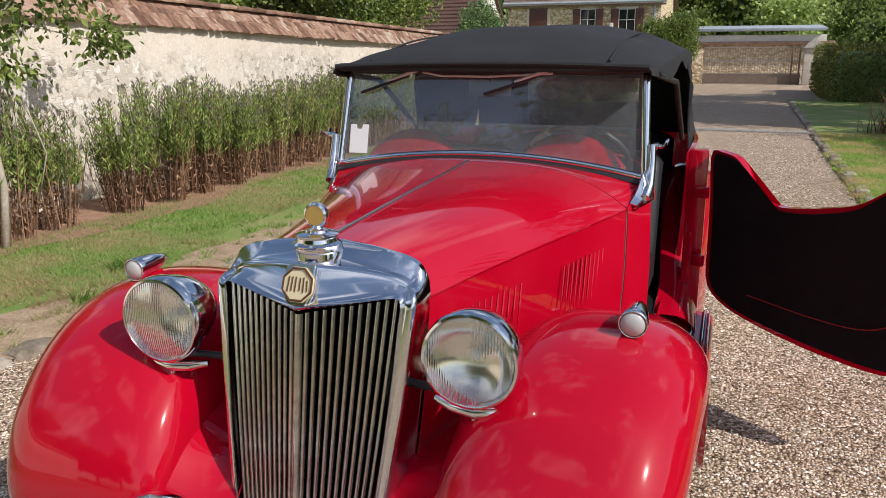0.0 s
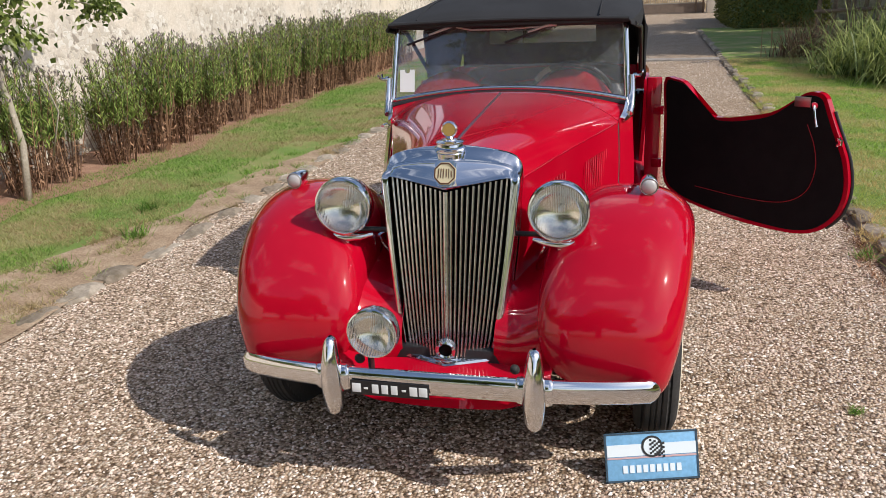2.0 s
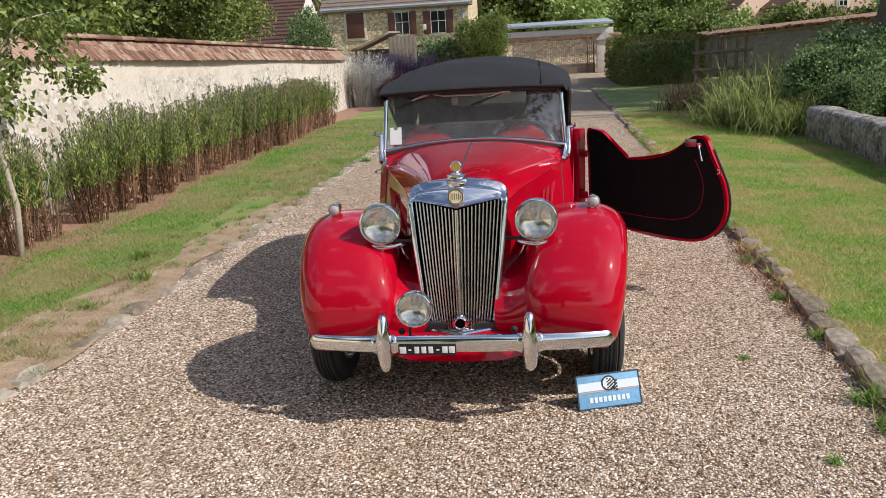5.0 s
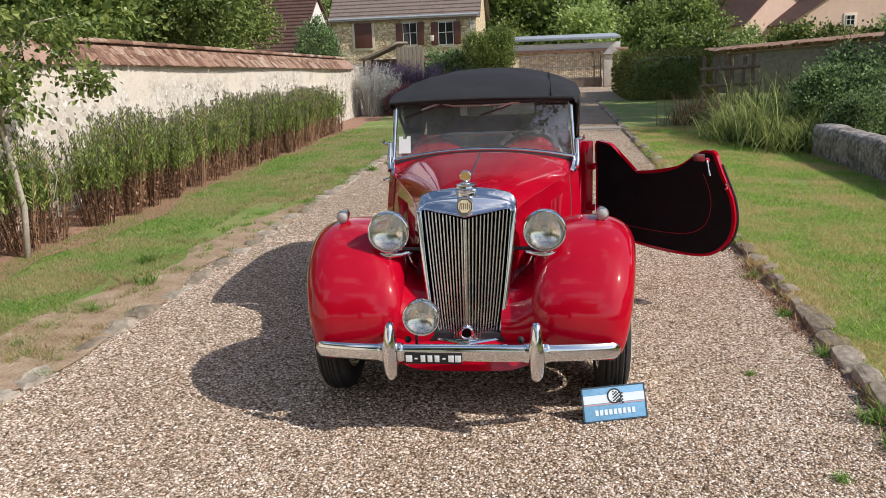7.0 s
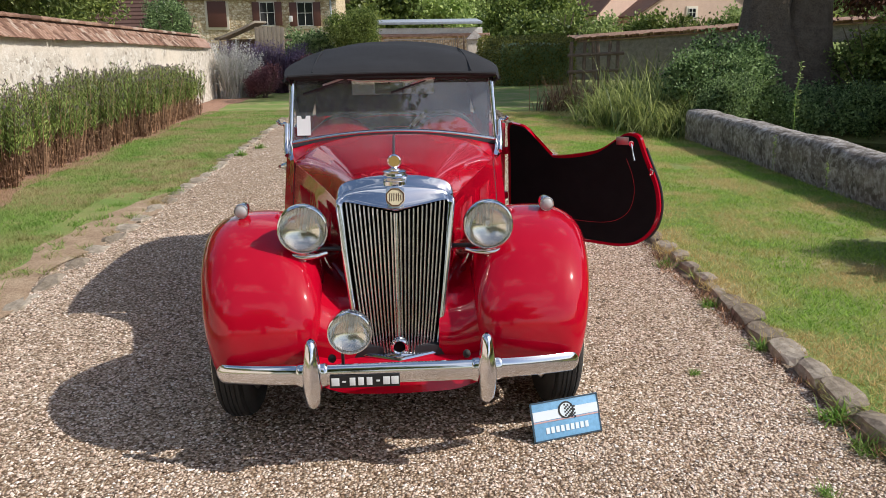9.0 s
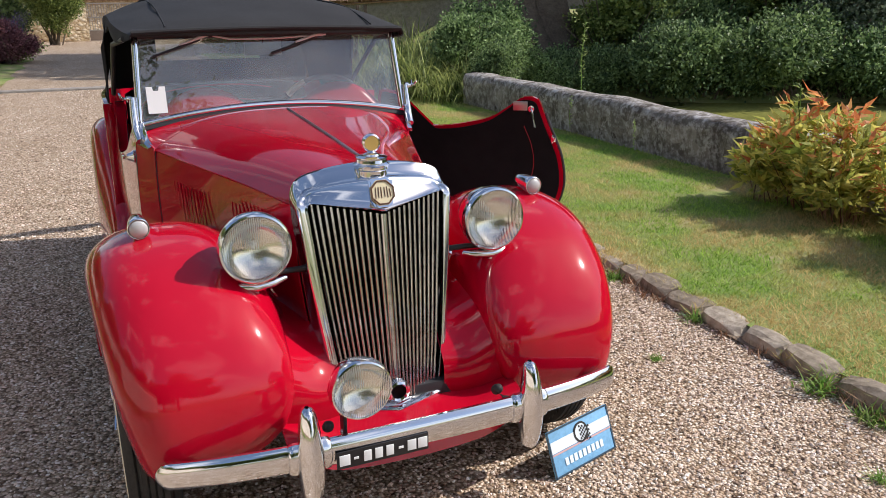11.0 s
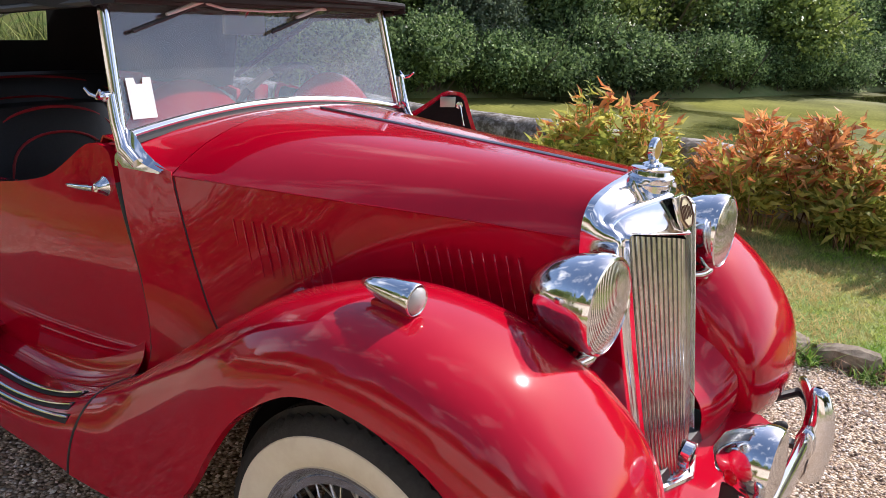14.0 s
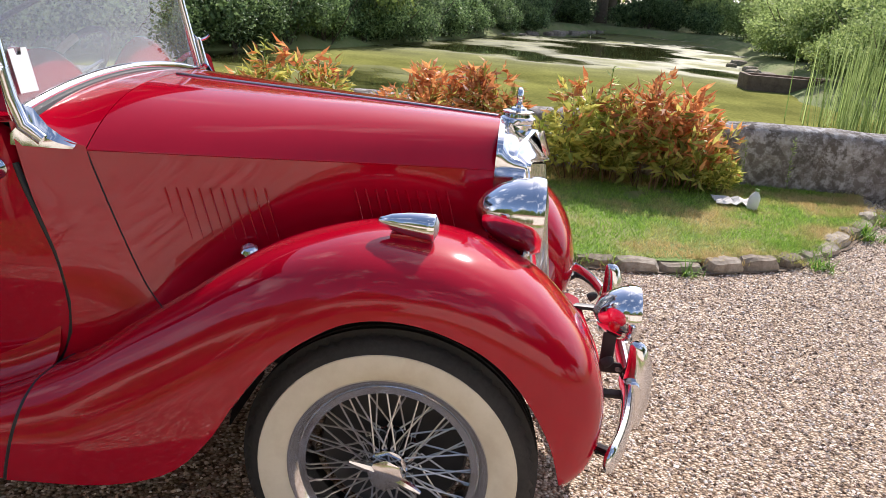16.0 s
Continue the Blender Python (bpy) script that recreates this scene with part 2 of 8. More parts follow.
def clear(name, tint=(1, 1, 1), rough=0.0, ior=1.45, keep=0.0):
    mat = bpy.data.materials.new(name)
    mat.use_nodes = True
    t = mat.node_tree
    t.nodes.remove(t.nodes["Principled BSDF"])
    out = t.nodes["Material Output"]
    gl, tr, fr, ms = (t.nodes.new(k) for k in ("ShaderNodeBsdfGlossy", "ShaderNodeBsdfTransparent", "ShaderNodeFresnel", "ShaderNodeMixShader"))
    gl.inputs["Roughness"].default_value = rough
    tr.inputs["Color"].default_value = (*tint, 1)
    fr.inputs["IOR"].default_value = ior
    t.links.new(fr.outputs[0], ms.inputs[0])
    t.links.new(tr.outputs[0], ms.inputs[1])
    t.links.new(gl.outputs[0], ms.inputs[2])
    if keep:
        df, m2 = t.nodes.new("ShaderNodeBsdfDiffuse"), t.nodes.new("ShaderNodeMixShader")
        df.inputs["Color"].default_value = (0.66, 0.72, 0.80, 1)
        t.links.new(ramp(mat, noise_tex(mat, 5.0, 5, 0.6), [(0.3, (keep * 0.5,) * 3), (0.7, (keep,) * 3)]), m2.inputs[0])
        t.links.new(ms.outputs[0], m2.inputs[1])
        t.links.new(df.outputs[0], m2.inputs[2])
        ms = m2
    t.links.new(ms.outputs[0], out.inputs["Surface"])
    return mat


# the bluish film is dust, with the sky's reflected haze painted into it
GLASS = clear("window_glass", (0.74, 0.78, 0.79), 0.0, 2.3, 0.15)
REFLECTOR = material("lamp_reflector", (0.86, 0.85, 0.82), 0.13, 1.0)

# ---- ground, walls and pond ----
def gravel_material():
    mat = material("pale_gravel", (0.5, 0.42, 0.32), 0.85, spec=0.3)
    vec = place_of(mat, 1.0)
    v1 = node(mat, "ShaderNodeTexVoronoi", Scale=80.0)
    mat.node_tree.links.new(vec, v1.inputs["Vector"])
    sep = node(mat, "ShaderNodeSeparateColor")
    mat.node_tree.links.new(v1.outputs["Color"], sep.inputs[0])
    stone = ramp(mat, sep.outputs[0], [(0.0, (0.17, 0.12, 0.08)), (0.2, (0.40, 0.305, 0.21)), (0.5, (0.68, 0.55, 0.42)), (0.8, (0.80, 0.69, 0.56)), (1.0, (0.90, 0.84, 0.75))])
    # shade between the stones, multiplied into their colour
    gap = ramp(mat, v1.outputs["Distance"], [(0.28, (1, 1, 1)), (0.58, (0.68, 0.60, 0.53)), (0.82, (0.33, 0.27, 0.23))])
    big = ramp(mat, noise_tex(mat, 0.9, 5, 0.6), [(0.3, (0.80, 0.76, 0.70)), (0.7, (1.0, 1.0, 1.0))])
    put(mat, "Base Color", mix(mat, 1.0, mix(mat, 1.0, stone, gap, "MULTIPLY"), big, "MULTIPLY"))
    inv = node(mat, "ShaderNodeMath")
    inv.operation = "SUBTRACT"
    inv.inputs[0].default_value = 1.0
    mat.node_tree.links.new(v1.outputs["Distance"], inv.inputs[1])
    bump(mat, inv.outputs[0], 0.8, 0.014)
    return mat


GRAVEL = gravel_material()
PEBBLE = material("pebbles", (0.5, 0.42, 0.32), 0.75, spec=0.35)
g = node(PEBBLE, "ShaderNodeNewGeometry")
put(PEBBLE, "Base Color", ramp(PEBBLE, g.outputs["Random Per Island"], [(0.0, (0.10, 0.066, 0.046)), (0.18, (0.34, 0.24, 0.17)), (0.5, (0.68, 0.52, 0.405)), (0.8, (0.85, 0.71, 0.59)), (1.0, (0.94, 0.88, 0.81))]))
TURF = mottled("turf", [(0.34, (0.44, 0.34, 0.19)), (0.46, (0.28, 0.29, 0.09)), (0.58, (0.15, 0.26, 0.04))], 1.3, 0.9, 0.8, 70, 0.02)
SOIL_DARK = mottled("dark_soil", [(0.3, (0.10, 0.075, 0.05)), (0.7, (0.30, 0.22, 0.15))], 9, 0.95, 0.8, 70, 0.02)
SOIL = mottled("bark_mulch", [(0.3, (0.26, 0.13, 0.08)), (0.7, (0.46, 0.28, 0.19))], 7, 0.95, 0.8, 70, 0.02)
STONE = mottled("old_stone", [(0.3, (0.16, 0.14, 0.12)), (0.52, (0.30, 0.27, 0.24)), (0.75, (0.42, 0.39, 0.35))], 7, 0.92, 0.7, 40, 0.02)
CLAY = mottled("clay_tile", [(0.3, (0.20, 0.11, 0.08)), (0.5, (0.36, 0.21, 0.15)), (0.72, (0.48, 0.34, 0.26))], 5, 0.85, 0.35, 60, 0.01)


def wall_material():
    """Cream render, with rubble showing in patches."""
    mat = material("rubble_and_render", (0.7, 0.64, 0.55), 0.92, spec=0.2)
    vec = place_of(mat, (0.6, 1.0, 1.25))
    v = node(mat, "ShaderNodeTexVoronoi", Scale=15.0, Randomness=1.0)
    warp = node(mat, "ShaderNodeTexNoise", Scale=7.0, Detail=3.0)
    mat.node_tree.links.new(vec, warp.inputs["Vector"])
    add = mix(mat, 0.22, vec, warp.outputs["Color"])
    mat.node_tree.links.new(add, v.inputs["Vector"])
    sep = node(mat, "ShaderNodeSeparateColor")
    mat.node_tree.links.new(v.outputs["Color"], sep.inputs[0])
    stone = ramp(mat, sep.outputs[0], [(0.0, (0.30, 0.26, 0.21)), (0.2, (0.54, 0.48, 0.40)), (0.6, (0.68, 0.63, 0.55)), (1.0, (0.80, 0.77, 0.71))])
    edge = node(mat, "ShaderNodeTexVoronoi", Scale=15.0, Randomness=1.0)
    edge.feature = "DISTANCE_TO_EDGE"
    mat.node_tree.links.new(add, edge.inputs["Vector"])
    joint = ramp(mat, edge.outputs["Distance"], [(0.03, (0, 0, 0)), (0.11, (1, 1, 1))])
    rubble = mix(mat, joint, (0.66, 0.59, 0.49), stone)
    a, b = noise_tex(mat, 0.9, 6, 0.7, 4.0), noise_tex(mat, 30.0, 4, 0.6, 1.0)
    render_col = ramp(mat, b, [(0.3, (0.66, 0.58, 0.48)), (0.7, (0.78, 0.71, 0.61))])
    where = ramp(mat, a, [(0.40, (0, 0, 0)), (0.50, (1, 1, 1))])
    # a band of smooth render runs under the coping
    xyz = node(mat, "ShaderNodeSeparateXYZ")
    mat.node_tree.links.new(mix(mat, 0.10, place_of(mat, 1.0), warp.outputs["Color"]), xyz.inputs[0])
    band = ramp(mat, xyz.outputs["Z"], [(0.40, (1, 1, 1)), (0.46, (0.05, 0.05, 0.05))])
    zscale = node(mat, "ShaderNodeMath")
    zscale.operation = "MULTIPLY"
    zscale.inputs[1].default_value = 0.30
    mat.node_tree.links.new(xyz.outputs["Z"], zscale.inputs[0])
    mat.node_tree.links.new(zscale.outputs[0], band.node.inputs["Fac"])
    where = mix(mat, 1.0, where, band, "MULTIPLY")
    stain = ramp(mat, noise_tex(mat, 2.4, 6, 0.7, 9.0), [(0.28, (0.86, 0.83, 0.79)), (0.50, (1, 1, 1))])
    put(mat, "Base Color", mix(mat, 1.0, mix(mat, where, render_col, rubble), stain, "MULTIPLY"))
    h = mix(mat, where, b, joint)
    bump(mat, h, 0.5, 0.012)
    return mat


WALL = wall_material()
LEAF_GRASS = patchy("grass_blades", ((0.075, 0.19, 0.022), (0.34, 0.52, 0.11)), ((0.32, 0.25, 0.12), (0.54, 0.43, 0.24)))
LEAF_LAWN = patchy("lawn_blades", ((0.10, 0.24, 0.020), (0.50, 0.70, 0.13)), ((0.46, 0.34, 0.13), (0.78, 0.62, 0.30)), 1.3)
LEAF_VIOLET = leafy("lavender_flowers", (0.05, 0.04, 0.075), (0.19, 0.15, 0.25), 0.7, 0.25)
LEAF_BURGUNDY = leafy("burgundy_leaves", (0.05, 0.014, 0.022), (0.34, 0.15, 0.17), 0.5, 0.25)
LEAF_DRY = leafy("dry_stems", (0.06, 0.026, 0.014), (0.50, 0.30, 0.18), 0.8, 0.08)
LEAF_ASTER = leafy("aster_leaves", (0.03, 0.066, 0.012), (0.42, 0.53, 0.14), 0.5, 0.24)
LEAF_TIP = leafy("faded_flower_heads", (0.16, 0.12, 0.12), (0.30, 0.25, 0.24), 0.8, 0.2)
LEAF_TREE = leafy("tree_leaves", (0.05, 0.095, 0.018), (0.36, 0.43, 0.12), 0.40, 0.38)
LEAF_DARK = leafy("ivy_leaves", (0.020, 0.056, 0.017), (0.37, 0.51, 0.21), 0.48, 0.34)
LEAF_LIGHT = leafy("willow_leaves", (0.16, 0.24, 0.06), (0.56, 0.66, 0.26), 0.5, 0.45)
LEAF_SILVERGREEN = leafy("silvery_green_leaves", (0.06, 0.10, 0.05), (0.52, 0.60, 0.40), 0.35, 0.3)
LEAF_COPPER = leafy("copper_leaves", (0.05, 0.022, 0.016), (0.20, 0.085, 0.055), 0.45, 0.25)
LEAF_YELLOW = leafy("yellowing_hedge_leaves", (0.06, 0.08, 0.016), (0.36, 0.34, 0.08), 0.5, 0.3)
LEAF_ORANGE = leafy("autumn_leaves", (0.46, 0.13, 0.05), (0.88, 0.46, 0.18), 0.5, 0.45)
LEAF_GOLD = leafy("golden_leaves", (0.22, 0.28, 0.045), (0.80, 0.72, 0.20), 0.5, 0.45)
LEAF_SILVER = leafy("silver_leaves", (0.40, 0.42, 0.33), (0.80, 0.77, 0.79), 0.7, 0.3)
LEAF_PURPLE = leafy("purple_leaves", (0.05, 0.025, 0.045), (0.15, 0.08, 0.13), 0.5, 0.2)
LEAF_REED = leafy("reed_blades", (0.05, 0.10, 0.016), (0.62, 0.66, 0.24), 0.45, 0.40)
BARK = mottled("bark", [(0.3, (0.07, 0.05, 0.035)), (0.7, (0.19, 0.15, 0.11))], 6, 0.95, 0.9, 30, 0.03)
PALE_BARK = mottled("pale_bark", [(0.3, (0.30, 0.25, 0.19)), (0.7, (0.56, 0.50, 0.41))], 9, 0.9, 0.5, 40, 0.01)
TIMBER = mottled("brown_timber", [(0.3, (0.09, 0.06, 0.042)), (0.7, (0.24, 0.175, 0.125))], 8, 0.9, 0.4, 60, 0.006)

# the pond's shore; the near side is the stone wall
POND_X = 4.88
SHORE = [(4.88, 11.5), (7.5, 11.8), (10.8, 9.7), (14.8, 7.8), (18.6, 5.4), (25.0, 3.4), (32.0, 1.6), (40.0, -1.2), (46.0, -4.5), (44.0, -9.0), (33.0, -9.5), (27.0, -7.6), (21.0, -7.2), (16.0, -6.4), (12.5, -7.6), (9.5, -9.2), (7.0, -10.0), (4.88, -10.4)]


def in_pond(x, y):
    """Depth inside the shore line, negative outside."""
    best, odd = 1e9, False
    for (x0, y0), (x1, y1) in zip(SHORE, SHORE[1:] + SHORE[:1]):
        dx, dy = x1 - x0, y1 - y0
        t = min(1, max(0, ((x - x0) * dx + (y - y0) * dy) / (dx * dx + dy * dy + 1e-9)))
        best = min(best, math.hypot(x - x0 - t * dx, y - y0 - t * dy))
        if (y0 > y) != (y1 > y) and x < x0 + (y - y0) * dx / dy:
            odd = not odd
    return best if odd else -best


bm = bmesh.new()


def flat(x0, x1, y0, y1, index=0):
    n = len(bm.faces)
    sheet([[(x, y, 0.0) for y in (y0, y1)] for x in (x0, x1)], bm=bm)
    bm.faces.ensure_lookup_table()
    for f in bm.faces[n:]:
        f.material_index = index


flat(-400, POND_X, -9, 40)
# ground behind the path is unseen: grass added to darken what chrome mirrors
flat(-400, POND_X, -400, -9, 1)
flat(-400, 400, 40, 600, 1)
flat(60, 400, -400, 40, 1)
flat(POND_X, 60, -400, -20, 1)
n0 = len(bm.faces)
xs = np.concatenate([[POND_X, POND_X + 0.02], np.linspace(5.3, 20, 36), np.linspace(20.6, 60, 66)])
ys = np.linspace(-20, 40, 121)
sheet([[(x, y, (-0.95 * min(1.0, max(0.0, in_pond(x, y) + 0.75) / 2.0) + 0.05 * noise.noise((x * 0.8, y * 0.8, 0)) * (x > 5.2)) if x > POND_X else 0.0) for y in ys] for x in xs], bm=bm)
bm.faces.ensure_lookup_table()
for f in bm.faces[n0:]:
    f.material_index = 1
bmesh.ops.recalc_face_normals(bm, faces=bm.faces)
for f in bm.faces:
    if f.normal.z < 0:
        f.normal_flip()
EARTH = mottled("bank_grass", [(0.3, (0.34, 0.28, 0.15)), (0.5, (0.25, 0.27, 0.10)), (0.7, (0.16, 0.23, 0.06))], 1.1, 0.95, 0.6, 30, 0.03)
tagged(part("ground", bm, [GRAVEL, EARTH], None, "pale gravel yard and grassy banks of a pond", smooth=False), category="ground", kind="structure")


def pond_material():
    mat = material("pond_water", (0.02, 0.028, 0.012), 0.06, spec=0.5)
    weed = ramp(mat, noise_tex(mat, 0.16, 5, 0.5, 2.0), [(0.42, (0, 0, 0)), (0.52, (1, 1, 1))])
    fine = ramp(mat, noise_tex(mat, 14.0, 4, 0.6), [(0.3, (0.17, 0.18, 0.05)), (0.7, (0.27, 0.27, 0.085))])
    fine = mix(mat, 1.0, fine, ramp(mat, noise_tex(mat, 0.6, 5, 0.6, 4.0), [(0.35, (0.62, 0.62, 0.60)), (0.65, (1.1, 1.08, 1.0))]), "MULTIPLY")
    put(mat, "Base Color", mix(mat, weed, (0.04, 0.045, 0.014), fine))
    put(mat, "Roughness", ramp(mat, noise_tex(mat, 0.16, 5, 0.5, 2.0), [(0.42, (0.03,) * 3), (0.55, (0.9,) * 3)]))
    bump(mat, noise_tex(mat, 2.5, 3, 0.5), 0.02, 0.02)
    t = mat.node_tree
    xyz, far = node(mat, "ShaderNodeSeparateXYZ"), node(mat, "ShaderNodeMapRange")
    t.links.new(place_of(mat, 1.0), xyz.inputs[0])
    t.links.new(xyz.outputs["X"], far.inputs["Value"])
    for key, v in (("From Min", 17.0), ("From Max", 24.0), ("To Min", 1.0), ("To Max", 0.12)):
        far.inputs[key].default_value = v
    weed = mix(mat, 1.0, weed, far.outputs["Result"], "MULTIPLY")
    df, ms = t.nodes.new("ShaderNodeBsdfDiffuse"), t.nodes.new("ShaderNodeMixShader")
    t.links.new(fine, df.inputs["Color"])
    t.links.new(weed, ms.inputs[0])
    t.links.new(t.nodes["Principled BSDF"].outputs[0], ms.inputs[1])
    t.links.new(df.outputs[0], ms.inputs[2])
    t.links.new(ms.outputs[0], t.nodes["Material Output"].inputs["Surface"])
    return mat


bm = sheet([[(x, y, -0.36) for y in (-12, 14)] for x in (4.6, 48)])
for f in bm.faces:
    if f.normal.z < 0:
        f.normal_flip()
tagged(part("water", bm, pond_material(), None, "dark pond water partly covered with yellow-green duckweed", smooth=False), category="pond", kind="structure")

# lawns
def lawn(outline, z, label):
    own = bmesh.new()
    own.faces.new([own.verts.new((x, y, z)) for x, y in outline])
    bmesh.ops.triangulate(own, faces=own.faces)
    ob = part("lawn", own, TURF, None, label, smooth=False)
    if ob.data.polygons[0].normal.z < 0:
        ob.data.flip_normals()
    return tagged(ob, category="lawn", kind="structure")


rng = np.random.default_rng(7)
ys = np.linspace(-7, 24, 80)
LEFT_EDGE = [(-2.62 + 0.07 * math.sin(y * 1.9) + 0.05 * math.sin(y * 4.3 + 1), y) for y in ys]
lawn(LEFT_EDGE + [(-4.80, y) for y in ys[::-1]], 0.008, "patchy green and brown grass verge beside the drive")
BARE = mottled("bare_earth", [(0.3, (0.22, 0.135, 0.08)), (0.5, (0.37, 0.25, 0.155)), (0.72, (0.54, 0.42, 0.29))], 5.0, 0.95, 0.7, 60, 0.02)
own = bmesh.new()
ys = np.linspace(-5.5, 5.5, 60)
edge = [(-2.58 + 0.07 * math.sin(y * 1.9) + 0.05 * math.sin(y * 4.3 + 1), y) for y in ys] + [(-2.60 - 0.62 * max(0.03, 1 - (y / 5.6) ** 2) ** 0.6 + 0.30 * noise.noise((0, y * 0.6, 2.0)) + 0.14 * noise.noise((0, y * 2.1, 5.0)), y) for y in ys[::-1]]
own.faces.new([own.verts.new((x, y, 0.013)) for x, y in edge])
bmesh.ops.triangulate(own, faces=own.faces)
ob = part("bare_earth", own, BARE, None, "trodden brown bare earth along the drive's edge", smooth=False)
if ob.data.polygons[0].normal.z < 0:
    ob.data.flip_normals()
tagged(ob, category="ground", kind="structure")
KERB = [(2.12, 24.0), (2.12, 12.0), (2.14, 6.0), (2.12, 3.0), (2.10, 1.0), (2.06, -0.2), (2.06, -0.93), (2.18, -1.47), (2.52, -2.07), (3.12, -2.56), (3.86, -3.03), (4.46, -3.20)]
K = smooth_rows(KERB, 160)
KN = np.gradient(K, axis=0)
KN = np.stack([-KN[:, 1], KN[:, 0]], 1) / np.linalg.norm(KN, axis=1, keepdims=True)
lawn([tuple(p) for p in K + KN * 0.012] + [(4.5, -3.1), (4.5, 9.0), (5.2, 12.0), (7.5, 24.0)], 0.055, "sunlit lawn between drive and pond wall")
ys = np.linspace(-7, 20.5, 60)
bed = bmesh.new()
bed.faces.new([bed.verts.new((-4.30 - 0.30 * min(1, max(0, (y - 4) / 4)) + 0.10 * math.sin(y * 1.7) + 0.06 * math.sin(y * 4.1), y, 0.014)) for y in ys] + [bed.verts.new((-5.55, y, 0.014)) for y in ys[::-1]])
bmesh.ops.triangulate(bed, faces=bed.faces)
ob = part("flower_bed", bed, SOIL, None, "reddish bark mulch bed under the wall", smooth=False)
if ob.data.polygons[0].normal.z < 0:
    ob.data.flip_normals()
tagged(ob, category="flower bed", kind="structure")
flat_slab = part("drive_threshold", block((4.6, 0.30, 0.05), (-0.25, 14.4, 0.012), 0.012), STONE, None, "worn pale stone threshold across the drive")
tagged(flat_slab, category="stone strip", kind="structure")


# ---- left wall with its tiled coping ----
def eave(y):
    return 2.02 - 0.0255 * y


wall_left = tagged(part("wall_left", sheet([[(-5.60 - 0.02 * math.sin(y * 0.8) + 0.015 * noise.noise((0, y, z * 2)), y, z * eave(y)) for z in np.linspace(0, 1, 9)] for y in np.linspace(-9, 20.4, 90)]), WALL, None,
                        "old cream rendered rubble wall with tiled coping", smooth=True, solid=0.30), category="wall", kind="structure")
tagged(part("wall_left_end", block((0.5, 0.4, 1.52), (-5.78, 20.55, 0.76), 0.02), WALL, None, "cream wall end"), category="wall", kind="structure")


def coping_row(y, row):
    """Pose of a coping tile: its course runs up the slope."""
    f = row / 3
    return (-5.58 - 0.30 * f, y, eave(y) + 0.030 + 0.27 * f)


def tile_mesh(seed):
    r = random.Random(seed)
    own = block((0.20, 0.135, 0.014), (0, 0, 0), 0.0)
    for v in own.verts:
        v.co += Vector((r.uniform(-0.012, 0.012), r.uniform(-0.008, 0.008), r.uniform(-0.003, 0.003)))
    me = bpy.data.meshes.new("tile")
    own.to_mesh(me)
    own.free()
    return me


def tile_material():
    mat = material("old_clay_tile", (0.3, 0.16, 0.1), 0.9, spec=0.2)
    inf = node(mat, "ShaderNodeObjectInfo")
    col = ramp(mat, inf.outputs["Random"], [(0.0, (0.15, 0.085, 0.06)), (0.3, (0.28, 0.16, 0.115)), (0.6, (0.38, 0.23, 0.165)), (0.85, (0.46, 0.31, 0.235)), (1.0, (0.54, 0.44, 0.36))])
    moss = ramp(mat, noise_tex(mat, 9.0, 5, 0.7), [(0.42, (0.62, 0.60, 0.56)), (0.62, (1, 1, 1))])
    put(mat, "Base Color", mix(mat, 1.0, col, moss, "MULTIPLY"))
    bump(mat, noise_tex(mat, 45.0, 4, 0.6), 0.4, 0.008)
    return mat


TILE = tile_material()
TILES = [tile_mesh(k) for k in range(5)]
for me in TILES:
    me.materials.append(TILE)
coping = tagged(part("coping", sheet([[(x, y, eave(y) + z) for x, z in ((-5.54, -0.012), (-5.56, -0.002), (-5.84, 0.235), (-6.16, 0.0))] for y in np.linspace(-9, 20.6, 40)]), CLAY, None, "weathered clay tile coping along the wall"), category="wall coping", kind="structure")
far_v, far_f = [], []
slope = Euler((0, math.atan2(0.30, 0.34), 0)).to_matrix().to_4x4()
r = random.Random(4)
for row in range(4):
    n = int(29.0 / 0.14)
    for k in range(n):
        y = -8.9 + k * 0.14 + 0.07 * (row % 2)
        lean = r.gauss(0, 0.06)
        m = Matrix.Translation(coping_row(y, row * 0.82)) @ slope @ Euler((r.gauss(0, 0.05), r.gauss(0, 0.06) + 0.07, lean * 1.6)).to_matrix().to_4x4()
        if row in (0, 1, 2) and 5.0 <= y <= 18.8:
            t = new("tile", TILES[k % 5])
            t.parent = coping
            t.matrix_world = m
        else:
            b0 = len(far_v)
            far_v += [m @ v.co for v in TILES[k % 5].vertices]
            far_f += [[b0 + i for i in p.vertices] for p in TILES[k % 5].polygons]
raw("tile_rest", far_v, far_f, CLAY, coping)["kind"] = "stuff"
n = int(29.0 / 0.36)
for k in range(n):
    y = -8.8 + k * 0.36
    own = sheet([[(-5.84 + 0.085 * math.cos(a), y + dy, eave(y) + 0.280 + 0.050 * math.sin(a)) for a in np.linspace(-0.3, math.pi + 0.3, 9)] for dy in (0, 0.38)])
    part("ridge_tile", own, TILE, coping, solid=0.012)

